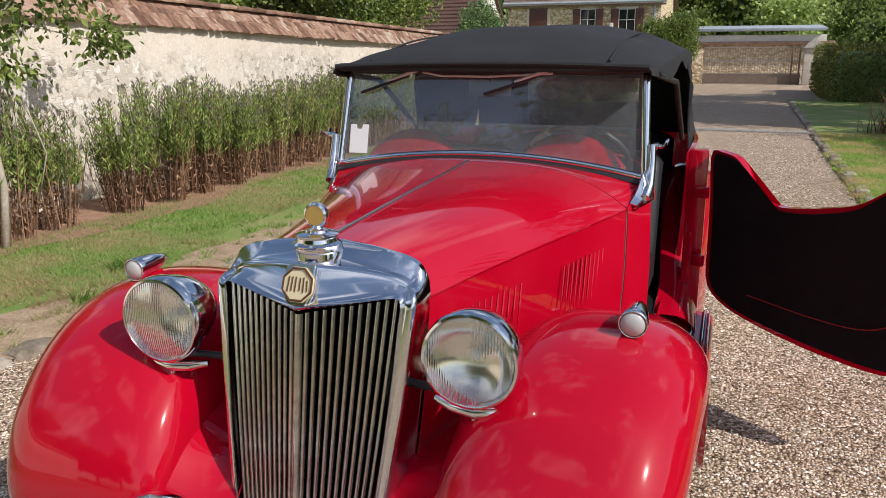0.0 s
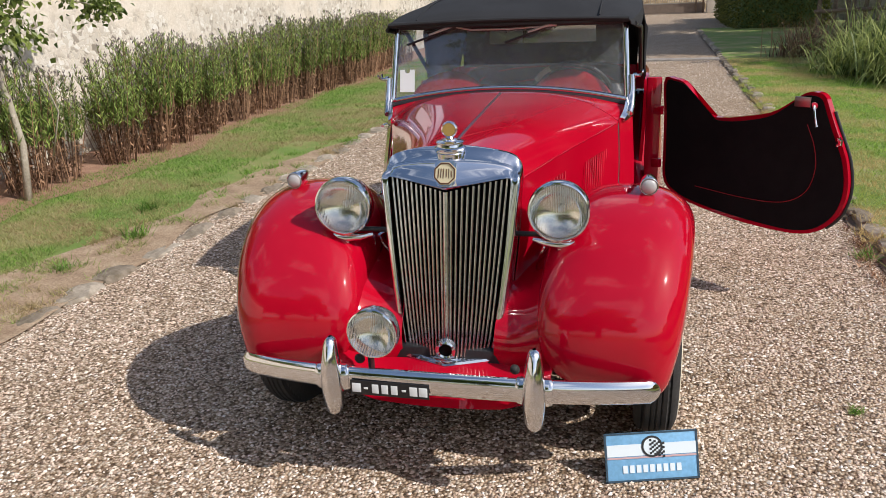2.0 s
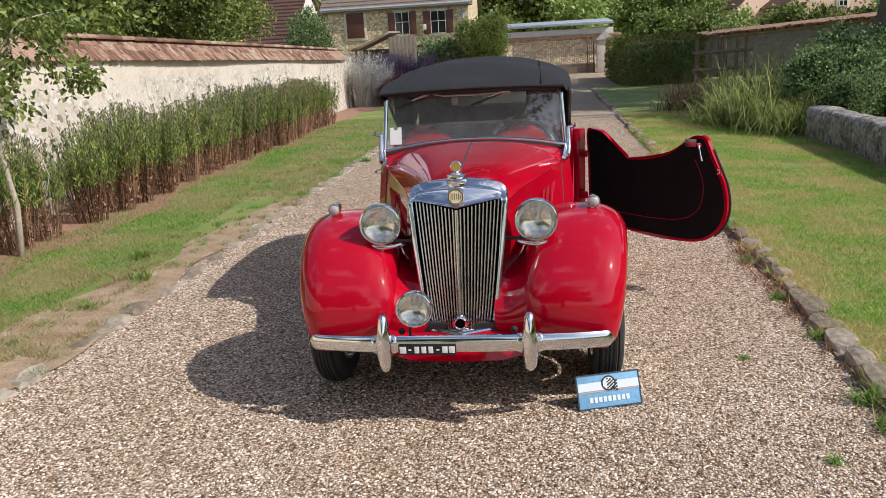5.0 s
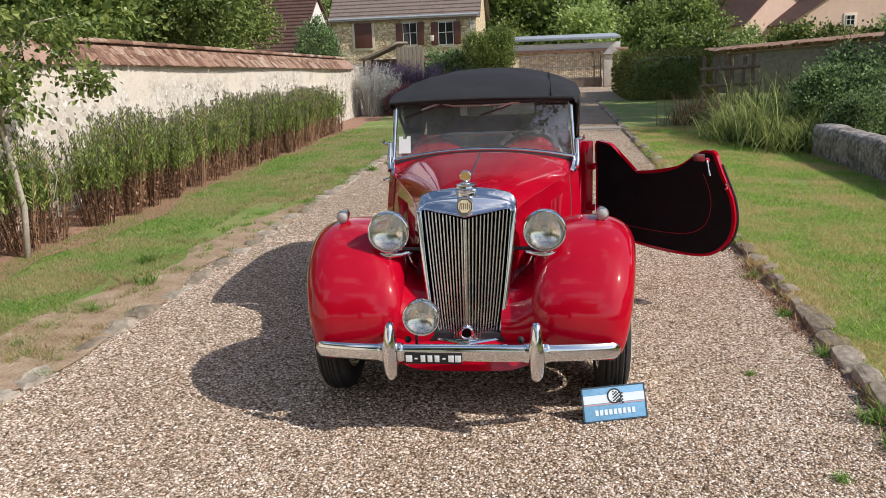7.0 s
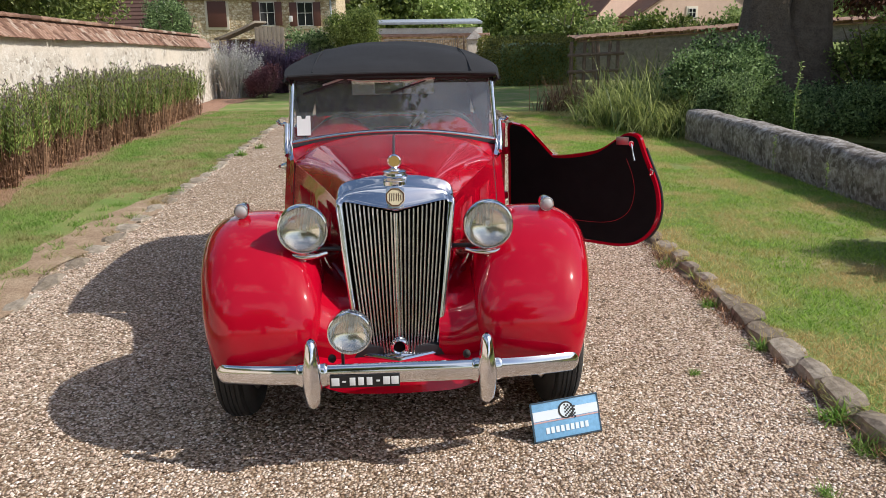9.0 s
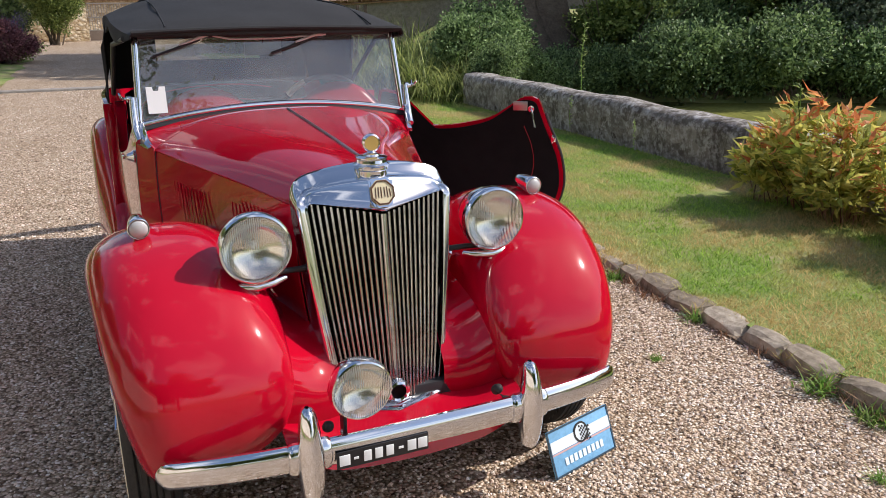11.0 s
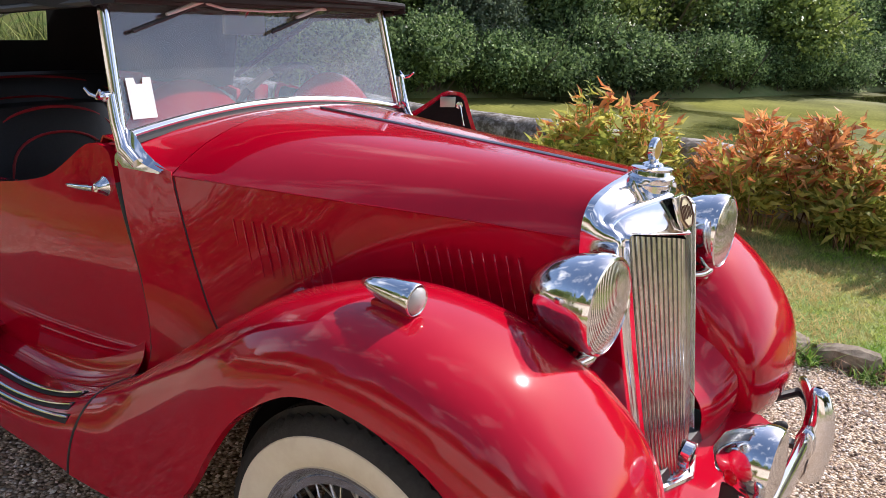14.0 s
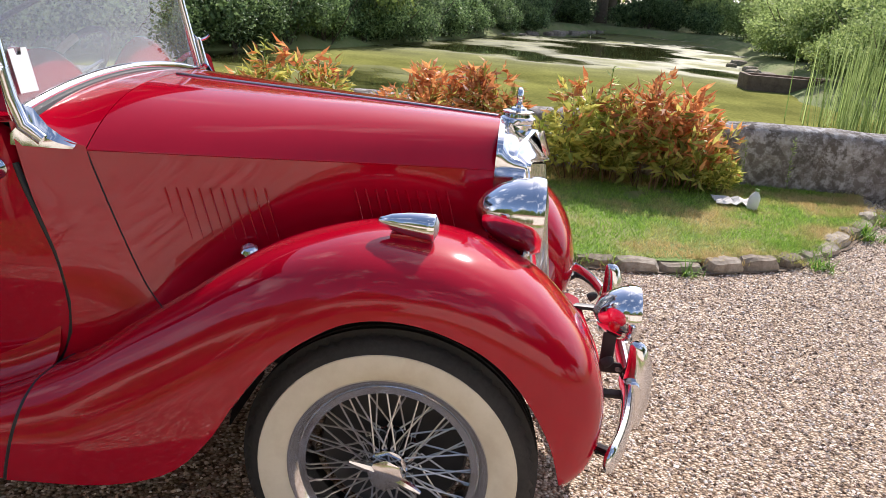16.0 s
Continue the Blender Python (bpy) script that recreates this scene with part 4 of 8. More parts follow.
def board_rows():
    """The board leaves the wing's tail, sweeps down and runs flat to the rear wing."""
    A = section((-0.70, 0.905, 0.478), (-0.842, 0.945, 0.25), (-0.60, 0.85, 0.50), 0.78, 0.84)
    B = section((-0.70, 0.905, 0.352), (-0.842, 0.945, 0.255), (-0.60, 0.85, 0.356), 0.62, 0.34)
    P = []
    for k in range(41):
        s = k / 40
        row = []
        for a, b in zip(A, B):
            y = a.y + 0.006 + (1.96 - a.y) * s
            w = max(0.0, 1 - (y - a.y) / 0.50) ** 2.2
            p = a * w + b * (1 - w)
            row.append(Vector((p.x, y, p.z)))
        P.append(row)
    return P


for board, sx in zip(both("running_board", lambda: sheet(board_rows()), RED, solid=0.004), (-1, 1)):
    R = board_rows()

    def over(i, j, up):
        p = R[i][int(j)]
        return Vector((p.x * -sx, p.y, p.z + up))

    for j, first in ((14, 4), (18, 3), (21, 2)):
        mat_bm = sheet([[over(i, j - 1.0 + d, 0.003) for d in (0, 1, 2)] for i in range(first, 41)], flip=sx > 0)
        part("tread_rubber", mat_bm, RUBBER, board, "black rubber tread", solid=0.002)
        line = [over(i, j, 0.008) for i in range(first, 41)]
        part("tread_strip", tube(line, [0.003] + [0.0045] * (len(line) - 1), 8), CHROME, board, "chrome tread strip")
    bead = [over(0, j, 0.002) + Vector((sx * 0.001, -0.003, 0)) for j in range(29)]
    part("joint_bead", tube(bead, 0.005, 8), DARK, board, "black rubber joint bead")


def sill_flare():
    """The body sweeps out in a hollow curve onto the board."""
    P = []
    for row in board_rows():
        e = row[11]
        row_out = []
        for f in np.linspace(0, 1, 9):
            a, c = Vector((-0.612, e.y, e.z + 0.10)), Vector((-0.622, e.y, e.z + 0.006))
            b = Vector((e.x, e.y, e.z + 0.002))
            row_out.append(a * (1 - f) ** 2 + c * 2 * f * (1 - f) + b * f * f)
        P.append(row_out)
    return sheet(P)


both("sill", sill_flare, RED, solid=0.003)


# wheels
def wheel(x, y, sx):
    w = car_part("wheel", lathe([(0.205, -0.05), (0.222, -0.052), (0.235, -0.066), (0.247, -0.068), (0.250, -0.060), (0.232, -0.04), (0.215, -0.02), (0.215, 0.02), (0.232, 0.04), (0.250, 0.060),
                                 (0.247, 0.068), (0.235, 0.066), (0.222, 0.052), (0.205, 0.05), (0.203, 0.0), (0.205, -0.05)], 64, aim((x, y, 0.368), (sx, 0, 0)), cap=False), CHROME)
    part("tyre", lathe([(0.238, -0.058), (0.285, -0.076), (0.325, -0.075), (0.352, -0.060), (0.358, -0.05), (0.352, -0.044), (0.366, -0.036), (0.366, -0.022), (0.36, -0.018), (0.367, -0.014), (0.368, -0.004), (0.361, 0.0),
                         (0.368, 0.004), (0.367, 0.014), (0.36, 0.018), (0.366, 0.022), (0.366, 0.036), (0.352, 0.044), (0.358, 0.05), (0.352, 0.060), (0.332, 0.0715), (0.318, 0.0762)], 144, aim((x, y, 0.368), (sx, 0, 0)), cap=False), RUBBER, w, "worn black tyre")
    tyre = w.children[-1].data
    for v in tyre.vertices:
        ry, rz = v.co.y - y, v.co.z - 0.368
        rr = math.hypot(ry, rz)
        if 0.349 < rr < 0.3625 and abs(v.co.x - x) > 0.04 and round(math.atan2(rz, ry) / (2 * math.pi) * 144) % 2:
            v.co.y, v.co.z = y + ry * 0.972, 0.368 + rz * 0.972
    part("whitewall", lathe([(0.318, 0.0762), (0.316, 0.0785), (0.305, 0.0795), (0.285, 0.0775), (0.262, 0.072), (0.245, 0.062), (0.238, 0.056)], 72, aim((x, y, 0.368), (sx, 0, 0)), cap=False), WHITEWALL, w, "cream whitewall band")
    own = lathe([(0.0, -0.03), (0.075, -0.03), (0.078, -0.02), (0.07, 0.0), (0.06, 0.02), (0.052, 0.045), (0.050, 0.055), (0.0, 0.06)], 32, aim((x, y, 0.368), (sx, 0, 0)))
    part("hub", own, CHROME, w)
    own = lathe([(0.0, 0.05), (0.046, 0.05), (0.047, 0.07), (0.043, 0.085), (0.036, 0.088), (0.0, 0.09)], 8, aim((x, y, 0.368), (sx, 0, 0)))
    for s in (-1, 1):
        d = Vector((0, math.cos(0.35) * s, math.sin(0.35) * s))
        c = Vector((x + sx * 0.075, y, 0.368))
        tube([c + d * 0.03, c + d * 0.06 + Vector((sx * 0.006, 0, 0)), c + d * 0.095 + Vector((sx * 0.014, 0, 0))], [0.014, 0.012, 0.005], 8, own)
    part("knock_off_nut", own, CHROME, w, "two-eared chrome knock-off nut")
    c = Vector((x, y, 0.368))
    for k in range(60):
        a = 2 * math.pi * k / 60
        outer = k % 2 == 0
        b = a + (0.42 if (k // 2) % 2 else -0.42)
        r0, h0, r1, h1 = (0.052, 0.045, 0.212, 0.012) if outer else (0.074, -0.018, 0.212, -0.006)
        p = c + Vector((sx * h0, r0 * math.cos(b), r0 * math.sin(b)))
        q = c + Vector((sx * h1, r1 * math.cos(a), r1 * math.sin(a)))
        part("spoke", tube([p, q], 0.0025, 5), SPOKE, w)
    part("brake_drum", lathe([(0.0, -0.05), (0.185, -0.05), (0.192, -0.06), (0.192, -0.10), (0, -0.11)], 32, aim((x, y, 0.368), (sx, 0, 0))), DARK, w)
    return w


wheel(-0.722, 0.0, -1)
wheel(0.722, 0.0, 1)
wheel(-0.70, REAR_Y, -1)
wheel(0.70, REAR_Y, 1)


# wheel housings and the dark underside
def housing():
    P = []
    for k in range(15):
        a = math.radians(5 + 172 * k / 14)
        P.append([(-x, -0.425 * math.cos(a), 0.368 + 0.42 * math.sin(a)) for x in (0.43, 0.5, 0.62, 0.70)])
    return sheet(P)


both("wheel_housing", housing, LINING, solid=0.004)
car_part("chassis", block((0.56, 3.6, 0.10), (0, 1.4, 0.40), 0.02), DARK)
car_part("front_axle", tube([(-0.66, 0, 0.368), (-0.4, 0, 0.34), (0.4, 0, 0.34), (0.66, 0, 0.368)], 0.03, 10), DARK)


# radiator shell and grille
SHELL = [(0, 0.385), (0.10, 0.385), (0.160, 0.39), (0.175, 0.42), (0.203, 0.60), (0.227, 0.80), (0.243, 0.98), (0.246, 1.040), (0.236, 1.078), (0.205, 1.105), (0.12, 1.123), (0.03, 1.133), (0, 1.135)]
OPENING = [(0, 0.428), (0.08, 0.415), (0.138, 0.412), (0.150, 0.436), (0.176, 0.60), (0.198, 0.80), (0.212, 0.98), (0.215, 1.02), (0.213, 1.036), (0.195, 1.038), (0.12, 1.026), (0.03, 1.014), (0, 1.010)]


def prow(x, z):
    """The grille's front: pointed in plan, foot forward of the head."""
    return -0.338 + 0.062 * min(1.0, abs(x) / 0.22) - 0.085 * (1.03 - z) / 0.6


def around(half, n):
    A = smooth_rows(half, n)
    return [(-x, z) for x, z in A[::-1]] + [(x, z) for x, z in A[1:]]


OUT, INN = around(SHELL, 40), around(OPENING, 40)
rows = []
for (x, z), (xi, zi) in zip(OUT, INN):
    f = prow(x, z)
    gap = Vector((xi - x, 0, zi - z))
    n = gap.normalized()
    t = min(1.0, max(0.0, (z - 1.03) / 0.07))
    r = 0.011
    drop, back = 0.034 * t * t * (3 - 2 * t), 0.032 * t * t * (3 - 2 * t)
    row = [(x, -0.183, z), (x, -0.200, z)]
    for g in (0.33, 0.66, 0.95):
        q = Vector((x, 0, z)) + n * drop * g
        row.append((q.x, -0.200 + (f + back + 0.016 + 0.200) * g, q.z))
    for k in range(9):
        a = math.pi / 2 * k / 8
        q = Vector((x, 0, z)) + n * (drop + r * (1 - math.cos(a)))
        row.append((q.x, prow(q.x, q.z) + back + r * 1.15 * (1 - math.sin(a)), q.z))
    for g, d in ((0.30, 0.0), (0.60, 0.001), (0.82, 0.003), (0.87, -0.003), (0.93, -0.007), (1.0, -0.002), (1.02, 0.010), (1.02, 0.05)):
        q = Vector((x, 0, z)) + n * (drop + r + (gap.length - r - drop) * g)
        row.append((q.x, prow(q.x, q.z) + back * max(0.0, 1 - g / 0.82) + d, q.z))
    rows.append(row)
grille = car_part("radiator_grille", sheet(rows, close_u=True), CHROME, "chrome radiator shell with upright slats")
bm = sheet([[(s * (0.145 + 0.115 * (z - 0.42)), prow(0, z) + 0.05 + 0.04 * abs(s), z) for z in np.linspace(0.42, 1.05, 8)] for s in (-1, 0, 1)])
part("core", bm, CORE, grille, "dark radiator core")
for k in range(-11, 12):
    f = k / 11.6
    zs = np.linspace(0.0, 1.0, 12)
    xb, xt = 0.142 * f, 0.214 * f
    zb, zt = 0.414 + 0.012 * (1 - abs(f)), 1.0 + 0.038 * abs(f)
    line = [(xb + (xt - xb) * s ** 0.8, zb + (zt - zb) * s) for s in zs]
    w = 0.0053 if k else 0.010
    P = []
    for x, z in line:
        y = prow(x, z) + 0.010
        P.append([(x - w, y + 0.022, z)] + [(x - w * math.cos(a), y + 0.004 - 0.009 * math.sin(a), z) for a in np.linspace(0, math.pi, 9)] + [(x + w, y + 0.022, z)])
    part("slat", sheet(P, flip=True), GREY_CHROME, grille)
bm = lathe([(0.024, 0.0), (0.036, 0.0), (0.036, 0.022), (0.030, 0.026), (0.024, 0.022), (0.024, 0.0)], 28, aim((0, prow(0, 0.455) + 0.012, 0.458), (0, -1, -0.12)), cap=False)
part("crank_collar", bm, CHROME, grille)
part("crank_hole", lathe([(0, 0), (0.026, 0), (0.026, 0.012), (0, 0.012)], 24, aim((0, prow(0, 0.455) + 0.008, 0.458), (0, -1, -0.12))), CORE, grille)
part("foot_rail", tube([(x, prow(x, 0.40) - 0.004, 0.40 + 0.012 * abs(x) / 0.15) for x in np.linspace(-0.155, 0.155, 9)], 0.011, 8), CHROME, grille)
# octagonal badge on its shield
bm = slab([(0.041 * math.cos(a), 0.041 * math.sin(a)) for a in [math.pi / 8 + math.pi / 4 * k for k in range(8)]], 0.005, m=aim((0, -0.3245, 1.062), (0, -1, 0.38)), bevel=0.002)
badge = part("badge", bm, CREAM, grille, "octagonal cream badge with brown strokes")
bm = bmesh.new()
for k in range(8):
    a0, a1 = math.pi / 8 + math.pi / 4 * k, math.pi / 8 + math.pi / 4 * (k + 1)
    p = [Vector((0.045 * math.cos(a), 0.045 * math.sin(a), 0.008)) for a in (a0, a1)]
    tube(p, 0.0030, 6, bm)
for x0, y0, x1, y1 in ((-0.028, -0.02, -0.025, 0.02), (-0.017, -0.018, -0.015, 0.02), (-0.006, -0.02, -0.005, 0.02), (0.007, -0.016, 0.007, 0.018), (0.018, -0.02, 0.017, 0.02), (0.029, -0.016, 0.027, 0.012)):
    tube([(x0, y0, 0.007), (x1, y1, 0.007)], 0.0020, 6, bm)
bmesh.ops.scale(bm, vec=(0.82, 0.82, 0.8), verts=bm.verts)
bmesh.ops.transform(bm, matrix=aim((0, -0.3245, 1.062), (0, -1, 0.38)), verts=bm.verts)
part("badge_stroke", bm, MAROON, badge)
bm = slab([(-0.037, 0.045), (0.037, 0.045), (0.037, -0.015), (0.024, -0.046), (0, -0.058), (-0.024, -0.046), (-0.037, -0.015)], 0.010, m=aim((0, -0.3150, 1.058), (0, -1, 0.38)), bevel=0.006)
part("badge_shield", bm, CHROME, grille)
# filler cap and its round dial
bm = lathe([(0.0, -0.030), (0.047, -0.030), (0.047, -0.012), (0.051, -0.008), (0.051, 0.0), (0.055, 0.006), (0.047, 0.012), (0.045, 0.020), (0.049, 0.024), (0.049, 0.027), (0.040, 0.030), (0.026, 0.031), (0.024, 0.036), (0.014, 0.039), (0.010, 0.046), (0.0, 0.048)], 32, pose(0, -0.235, 1.128))
cap = part("filler_cap", bm, CHROME, grille)
part("dial_case", lathe([(0, -0.009), (0.024, -0.009), (0.028, -0.006), (0.029, 0.0), (0.028, 0.006), (0.023, 0.009), (0.022, 0.006), (0.0, 0.006)], 28, aim((0, -0.235, 1.196), (0, -1, 0))), CHROME, cap)
part("dial", lathe([(0, 0.0062), (0.022, 0.0062), (0.022, 0.0072), (0, 0.0072)], 28, aim((0, -0.236, 1.196), (0, -1, 0))), GOLD, cap, "gilt dial face")


# lamps
def lamp(name, at, r, length, parent=car, label="", stripes=True):
    m = aim(at, (0, -1, 0))
    ob = part(name, lathe([(0.006, -length), (r * 0.22, -length + 0.006), (r * 0.5, -length * 0.86), (r * 0.76, -length * 0.62), (r * 0.92, -length * 0.38), (r * 0.97, -0.028), (r * 0.97, -0.012)], 40, m, cap=False), CHROME, parent, label, smooth="all")
    part("rim", lathe([(r * 0.97, -0.03), (r * 1.0, -0.03), (r * 1.015, -0.018), (r * 1.01, -0.004), (r * 0.98, 0.006), (r * 0.93, 0.008), (r * 0.90, 0.002), (r * 0.90, -0.01)], 48, m, cap=False), CHROME, ob)
    part("reflector", lathe([(0.0, -r * 0.55), (r * 0.3, -r * 0.52), (r * 0.55, -r * 0.42), (r * 0.78, -r * 0.24), (r * 0.91, -0.006)], 40, m, cap=False), REFLECTOR, ob, smooth="all")
    n = 48
    rr = np.linspace(0, r * 0.91, 14)
    P = []
    for k in range(n):
        a = 2 * math.pi * k / n
        P.append([(q * math.cos(a), q * math.sin(a), 0.004 + 0.016 * (1 - (q / r) ** 2)) for q in rr])
    own = sheet(P, close_u=True)
    bmesh.ops.remove_doubles(own, verts=own.verts, dist=1e-5)
    bmesh.ops.transform(own, matrix=m, verts=own.verts)
    part("lens", own, LAMP_FACE, ob, "ribbed clear lens", smooth="all")
    part("bulb", lathe([(0, -r * 0.5), (0.012, -r * 0.48), (0.014, -r * 0.3), (0.008, -r * 0.2), (0, -r * 0.18)], 12, m), WHITE_PAPER, ob)
    return ob


def ribbed_lens():
    mat = clear("ribbed_lamp_glass", (0.90, 0.90, 0.86), 0.10, 1.5)
    t = mat.node_tree
    vec = place_of(mat, 1.0)
    wave = node(mat, "ShaderNodeTexWave", Scale=55.0, Distortion=0.4)
    wave.bands_direction = "X"
    t.links.new(vec, wave.inputs["Vector"])
    b = node(mat, "ShaderNodeBump", Strength=0.7, Distance=0.004)
    t.links.new(wave.outputs["Fac"], b.inputs["Height"])
    rf = t.nodes.new("ShaderNodeBsdfRefraction")
    rf.inputs["IOR"].default_value, rf.inputs["Roughness"].default_value = 1.12, 0.06
    rf.inputs["Color"].default_value = (0.93, 0.93, 0.89, 1)
    t.links.new(b.outputs["Normal"], rf.inputs["Normal"])
    gl = next(n for n in t.nodes if n.type == "BSDF_GLOSSY")
    t.links.new(b.outputs["Normal"], gl.inputs["Normal"])
    ms = next(n for n in t.nodes if n.type == "MIX_SHADER")
    df, m2 = t.nodes.new("ShaderNodeBsdfDiffuse"), t.nodes.new("ShaderNodeMixShader")
    df.inputs["Color"].default_value = (0.80, 0.78, 0.70, 1)
    t.links.new(b.outputs["Normal"], df.inputs["Normal"])
    m2.inputs[0].default_value = 0.08
    t.links.new(rf.outputs[0], m2.inputs[1])
    t.links.new(df.outputs[0], m2.inputs[2])
    t.links.new(m2.outputs[0], ms.inputs[1])
    return mat


LAMP_FACE = ribbed_lens()
FROSTED = material("frosted_lens", (0.46, 0.46, 0.45), 0.22, coat=0.6)
for sx in (-1, 1):
    hl = lamp("headlamp", (sx * 0.380, -0.318, 0.935), 0.104, 0.175, label="large chrome headlamp")
    bm = tube([(sx * 0.385, -0.285, 0.845), (sx * 0.385, -0.285, 0.80), (sx * 0.385, -0.285, 0.785), (sx * 0.385, -0.285, 0.775)], [0.018, 0.014, 0.012, 0.005], 12)
    part("stalk", bm, CHROME, hl)
    bm = tube([(sx * 0.20, -0.22, 0.825), (sx * 0.30, -0.25, 0.835), (sx * 0.40, -0.262, 0.835)], [0.010, 0.009, 0.009], 10)
    part("bracket", bm, DARK, hl)
    bm = tube([(sx * 0.29, -0.27, 0.822), (sx * 0.33, -0.285, 0.816), (sx * 0.385, -0.29, 0.812), (sx * 0.44, -0.285, 0.818), (sx * 0.485, -0.255, 0.832)], [0.008, 0.013, 0.016, 0.014, 0.008], 10)
    part("bracket_arm", bm, CHROME, hl)
    # bullet sidelamps on the wings
    m = aim((sx * 0.672, -0.062, 0.962), (0, -1, -0.05))
    sl = car_part("sidelamp", lathe([(0.0, -0.135), (0.008, -0.13), (0.020, -0.10), (0.028, -0.06), (0.032, -0.02), (0.033, 0.0), (0.030, 0.004), (0.029, -0.004)], 24, m, cap=False), CHROME, "bullet-shaped chrome sidelamp", smooth="all")
    part("lens", lathe([(0.0, 0.012), (0.015, 0.010), (0.026, 0.004), (0.029, -0.003)], 24, m), FROSTED, sl, "frosted lens", smooth="all")
    part("foot", block((0.028, 0.10, 0.022), (sx * 0.672, -0.01, 0.932), 0.006), RED, sl)
    # bonnet catches
    for x, y, z in ((0.475, 0.446, 0.785), (0.318, -0.106, 0.762)):
        own = tube([(sx * (x - 0.03), y + 0.01, z - 0.06), (sx * (x - 0.012), y, z - 0.03), (sx * x, y, z)], 0.008, 8)
        lathe([(0, 0), (0.021, 0), (0.024, 0.007), (0.016, 0.014), (0, 0.015)], 16, aim((sx * x, y, z), (sx * 0.5, 0, 0.9)), own)
        car_part("bonnet_catch", own, CHROME, "chrome bonnet catch")
fog = lamp("fog_lamp", (-0.187, -0.645, 0.607), 0.086, 0.125, label="small chrome fog lamp")
own = block((0.010, 0.040, 0.125), (-0.222, -0.575, 0.490), 0.003)
block((0.010, 0.075, 0.034), (-0.222, -0.600, 0.440), 0.003, own)
part("stalk", own, DARK, fog, "black flat bracket")
for y, z in ((-0.575, 0.452), (-0.612, 0.438)):
    part("bolt", lathe([(0, 0), (0.008, 0), (0.006, 0.005), (0, 0.006)], 10, aim((-0.227, y, z), (-1, 0, 0))), STEEL, fog)
part("tail_glow", lathe([(0, 0), (0.018, 0.0), (0.02, 0.006), (0.012, 0.014), (0, 0.016)], 16, aim((-0.247, -0.580, 0.590), (-0.8, 0.6, 0))), RED_LENS, fog)


# bumper
def bar(points, h, d):
    P = []
    for x, y, z, s in points:
        P.append([(x, y + d * s * math.cos(a), z + h * s * math.sin(a)) for a in np.linspace(0, 2 * math.pi, 15)[:-1]])
    own = sheet(P, close_v=True)
    bmesh.ops.holes_fill(own, edges=[e for e in own.edges if e.is_boundary], sides=20)
    bmesh.ops.recalc_face_normals(own, faces=own.faces)
    return own


pts = []
for x in 0.735 * np.sin(np.linspace(-math.pi / 2, math.pi / 2, 45)):
    e = abs(x) / 0.735
    pts.append((x * 0.985, -0.638 + 0.105 * e ** 3.2, 0.437 - 0.022 * e ** 3, (1.0 - 0.06 * e ** 2) * (min(1, (1.0008 - e) * 30) ** 0.5)))
bumper = car_part("front_bumper", bar(pts, 0.042, 0.020), CHROME, "chrome front bumper bar")
for sx in (-1, 1):
    P = []
    for z, w, y0, y1 in smooth_rows([(0.304, 0.006, -0.655, -0.637), (0.312, 0.020, -0.669, -0.625), (0.334, 0.030, -0.679, -0.617), (0.394, 0.037, -0.689, -0.615), (0.454, 0.036, -0.689, -0.613), (0.514, 0.030, -0.681, -0.615), (0.556, 0.024, -0.667, -0.615),
                                     (0.576, 0.017, -0.655, -0.617), (0.584, 0.006, -0.643, -0.627)], 28):
        P.append([(sx * 0.337 + w * math.sin(a), (y0 + y1) / 2 - (y1 - y0) / 2 * math.cos(a) * (1 + 0.16 * max(0.0, math.cos(a)) ** 12), z) for a in np.linspace(0, 2 * math.pi, 33)[:-1]])
    own = sheet(P, close_v=True)
    bmesh.ops.holes_fill(own, edges=[e for e in own.edges if e.is_boundary], sides=24)
    bmesh.ops.recalc_face_normals(own, faces=own.faces)
    part("overrider", own, CHROME, bumper, "tall chrome overrider")
    part("collar", bar([(sx * 0.337 + dx, -0.638 + 0.004, 0.436, s) for dx, s in ((-0.058, 0.98), (-0.054, 1.07), (-0.044, 1.12), (0.044, 1.12), (0.054, 1.07), (0.058, 0.98))], 0.043, 0.024), CHROME, bumper)
    part("bumper_iron", block((0.036, 0.26, 0.014), (sx * 0.33, -0.53, 0.408), 0.004), DARK, bumper)
    part("end_iron", tube([(sx * 0.52, -0.40, 0.40), (sx * 0.60, -0.49, 0.40), (sx * 0.66, -0.545, 0.415)], 0.014, 8), DARK, bumper)
    part("rubber_buffer", lathe([(0.015, 0), (0.016, 0.012), (0.014, 0.025), (0.008, 0.034), (0.0, 0.037)], 20, aim((sx * 0.265, -0.56, 0.468), (0, -0.8, 0.6))), RUBBER, bumper, "black rubber buffer")
PLATE_X = (-0.270, -0.002)
plate = part("number_plate", block((PLATE_X[1] - PLATE_X[0], 0.004, 0.052), ((PLATE_X[0] + PLATE_X[1]) / 2, -0.6610, 0.417), 0.001), material("plate_black", (0.012, 0.012, 0.014), 0.4), bumper, "black number plate with white bars")
for k, w in ((0, 0.030), (1, 0.014), (2, 0.022), (3, 0.022), (4, 0.022), (5, 0.014), (6, 0.026), (7, 0.028)):
    x = PLATE_X[0] + 0.022 + 0.0325 * k
    h = 0.032 if w > 0.015 else 0.007
    part("plate_bar", block((w, 0.002, h), (x, -0.6645, 0.417), 0.0005), WHITE_PAPER, plate)
# apron between the wings, and the panels beside the radiator
P = []
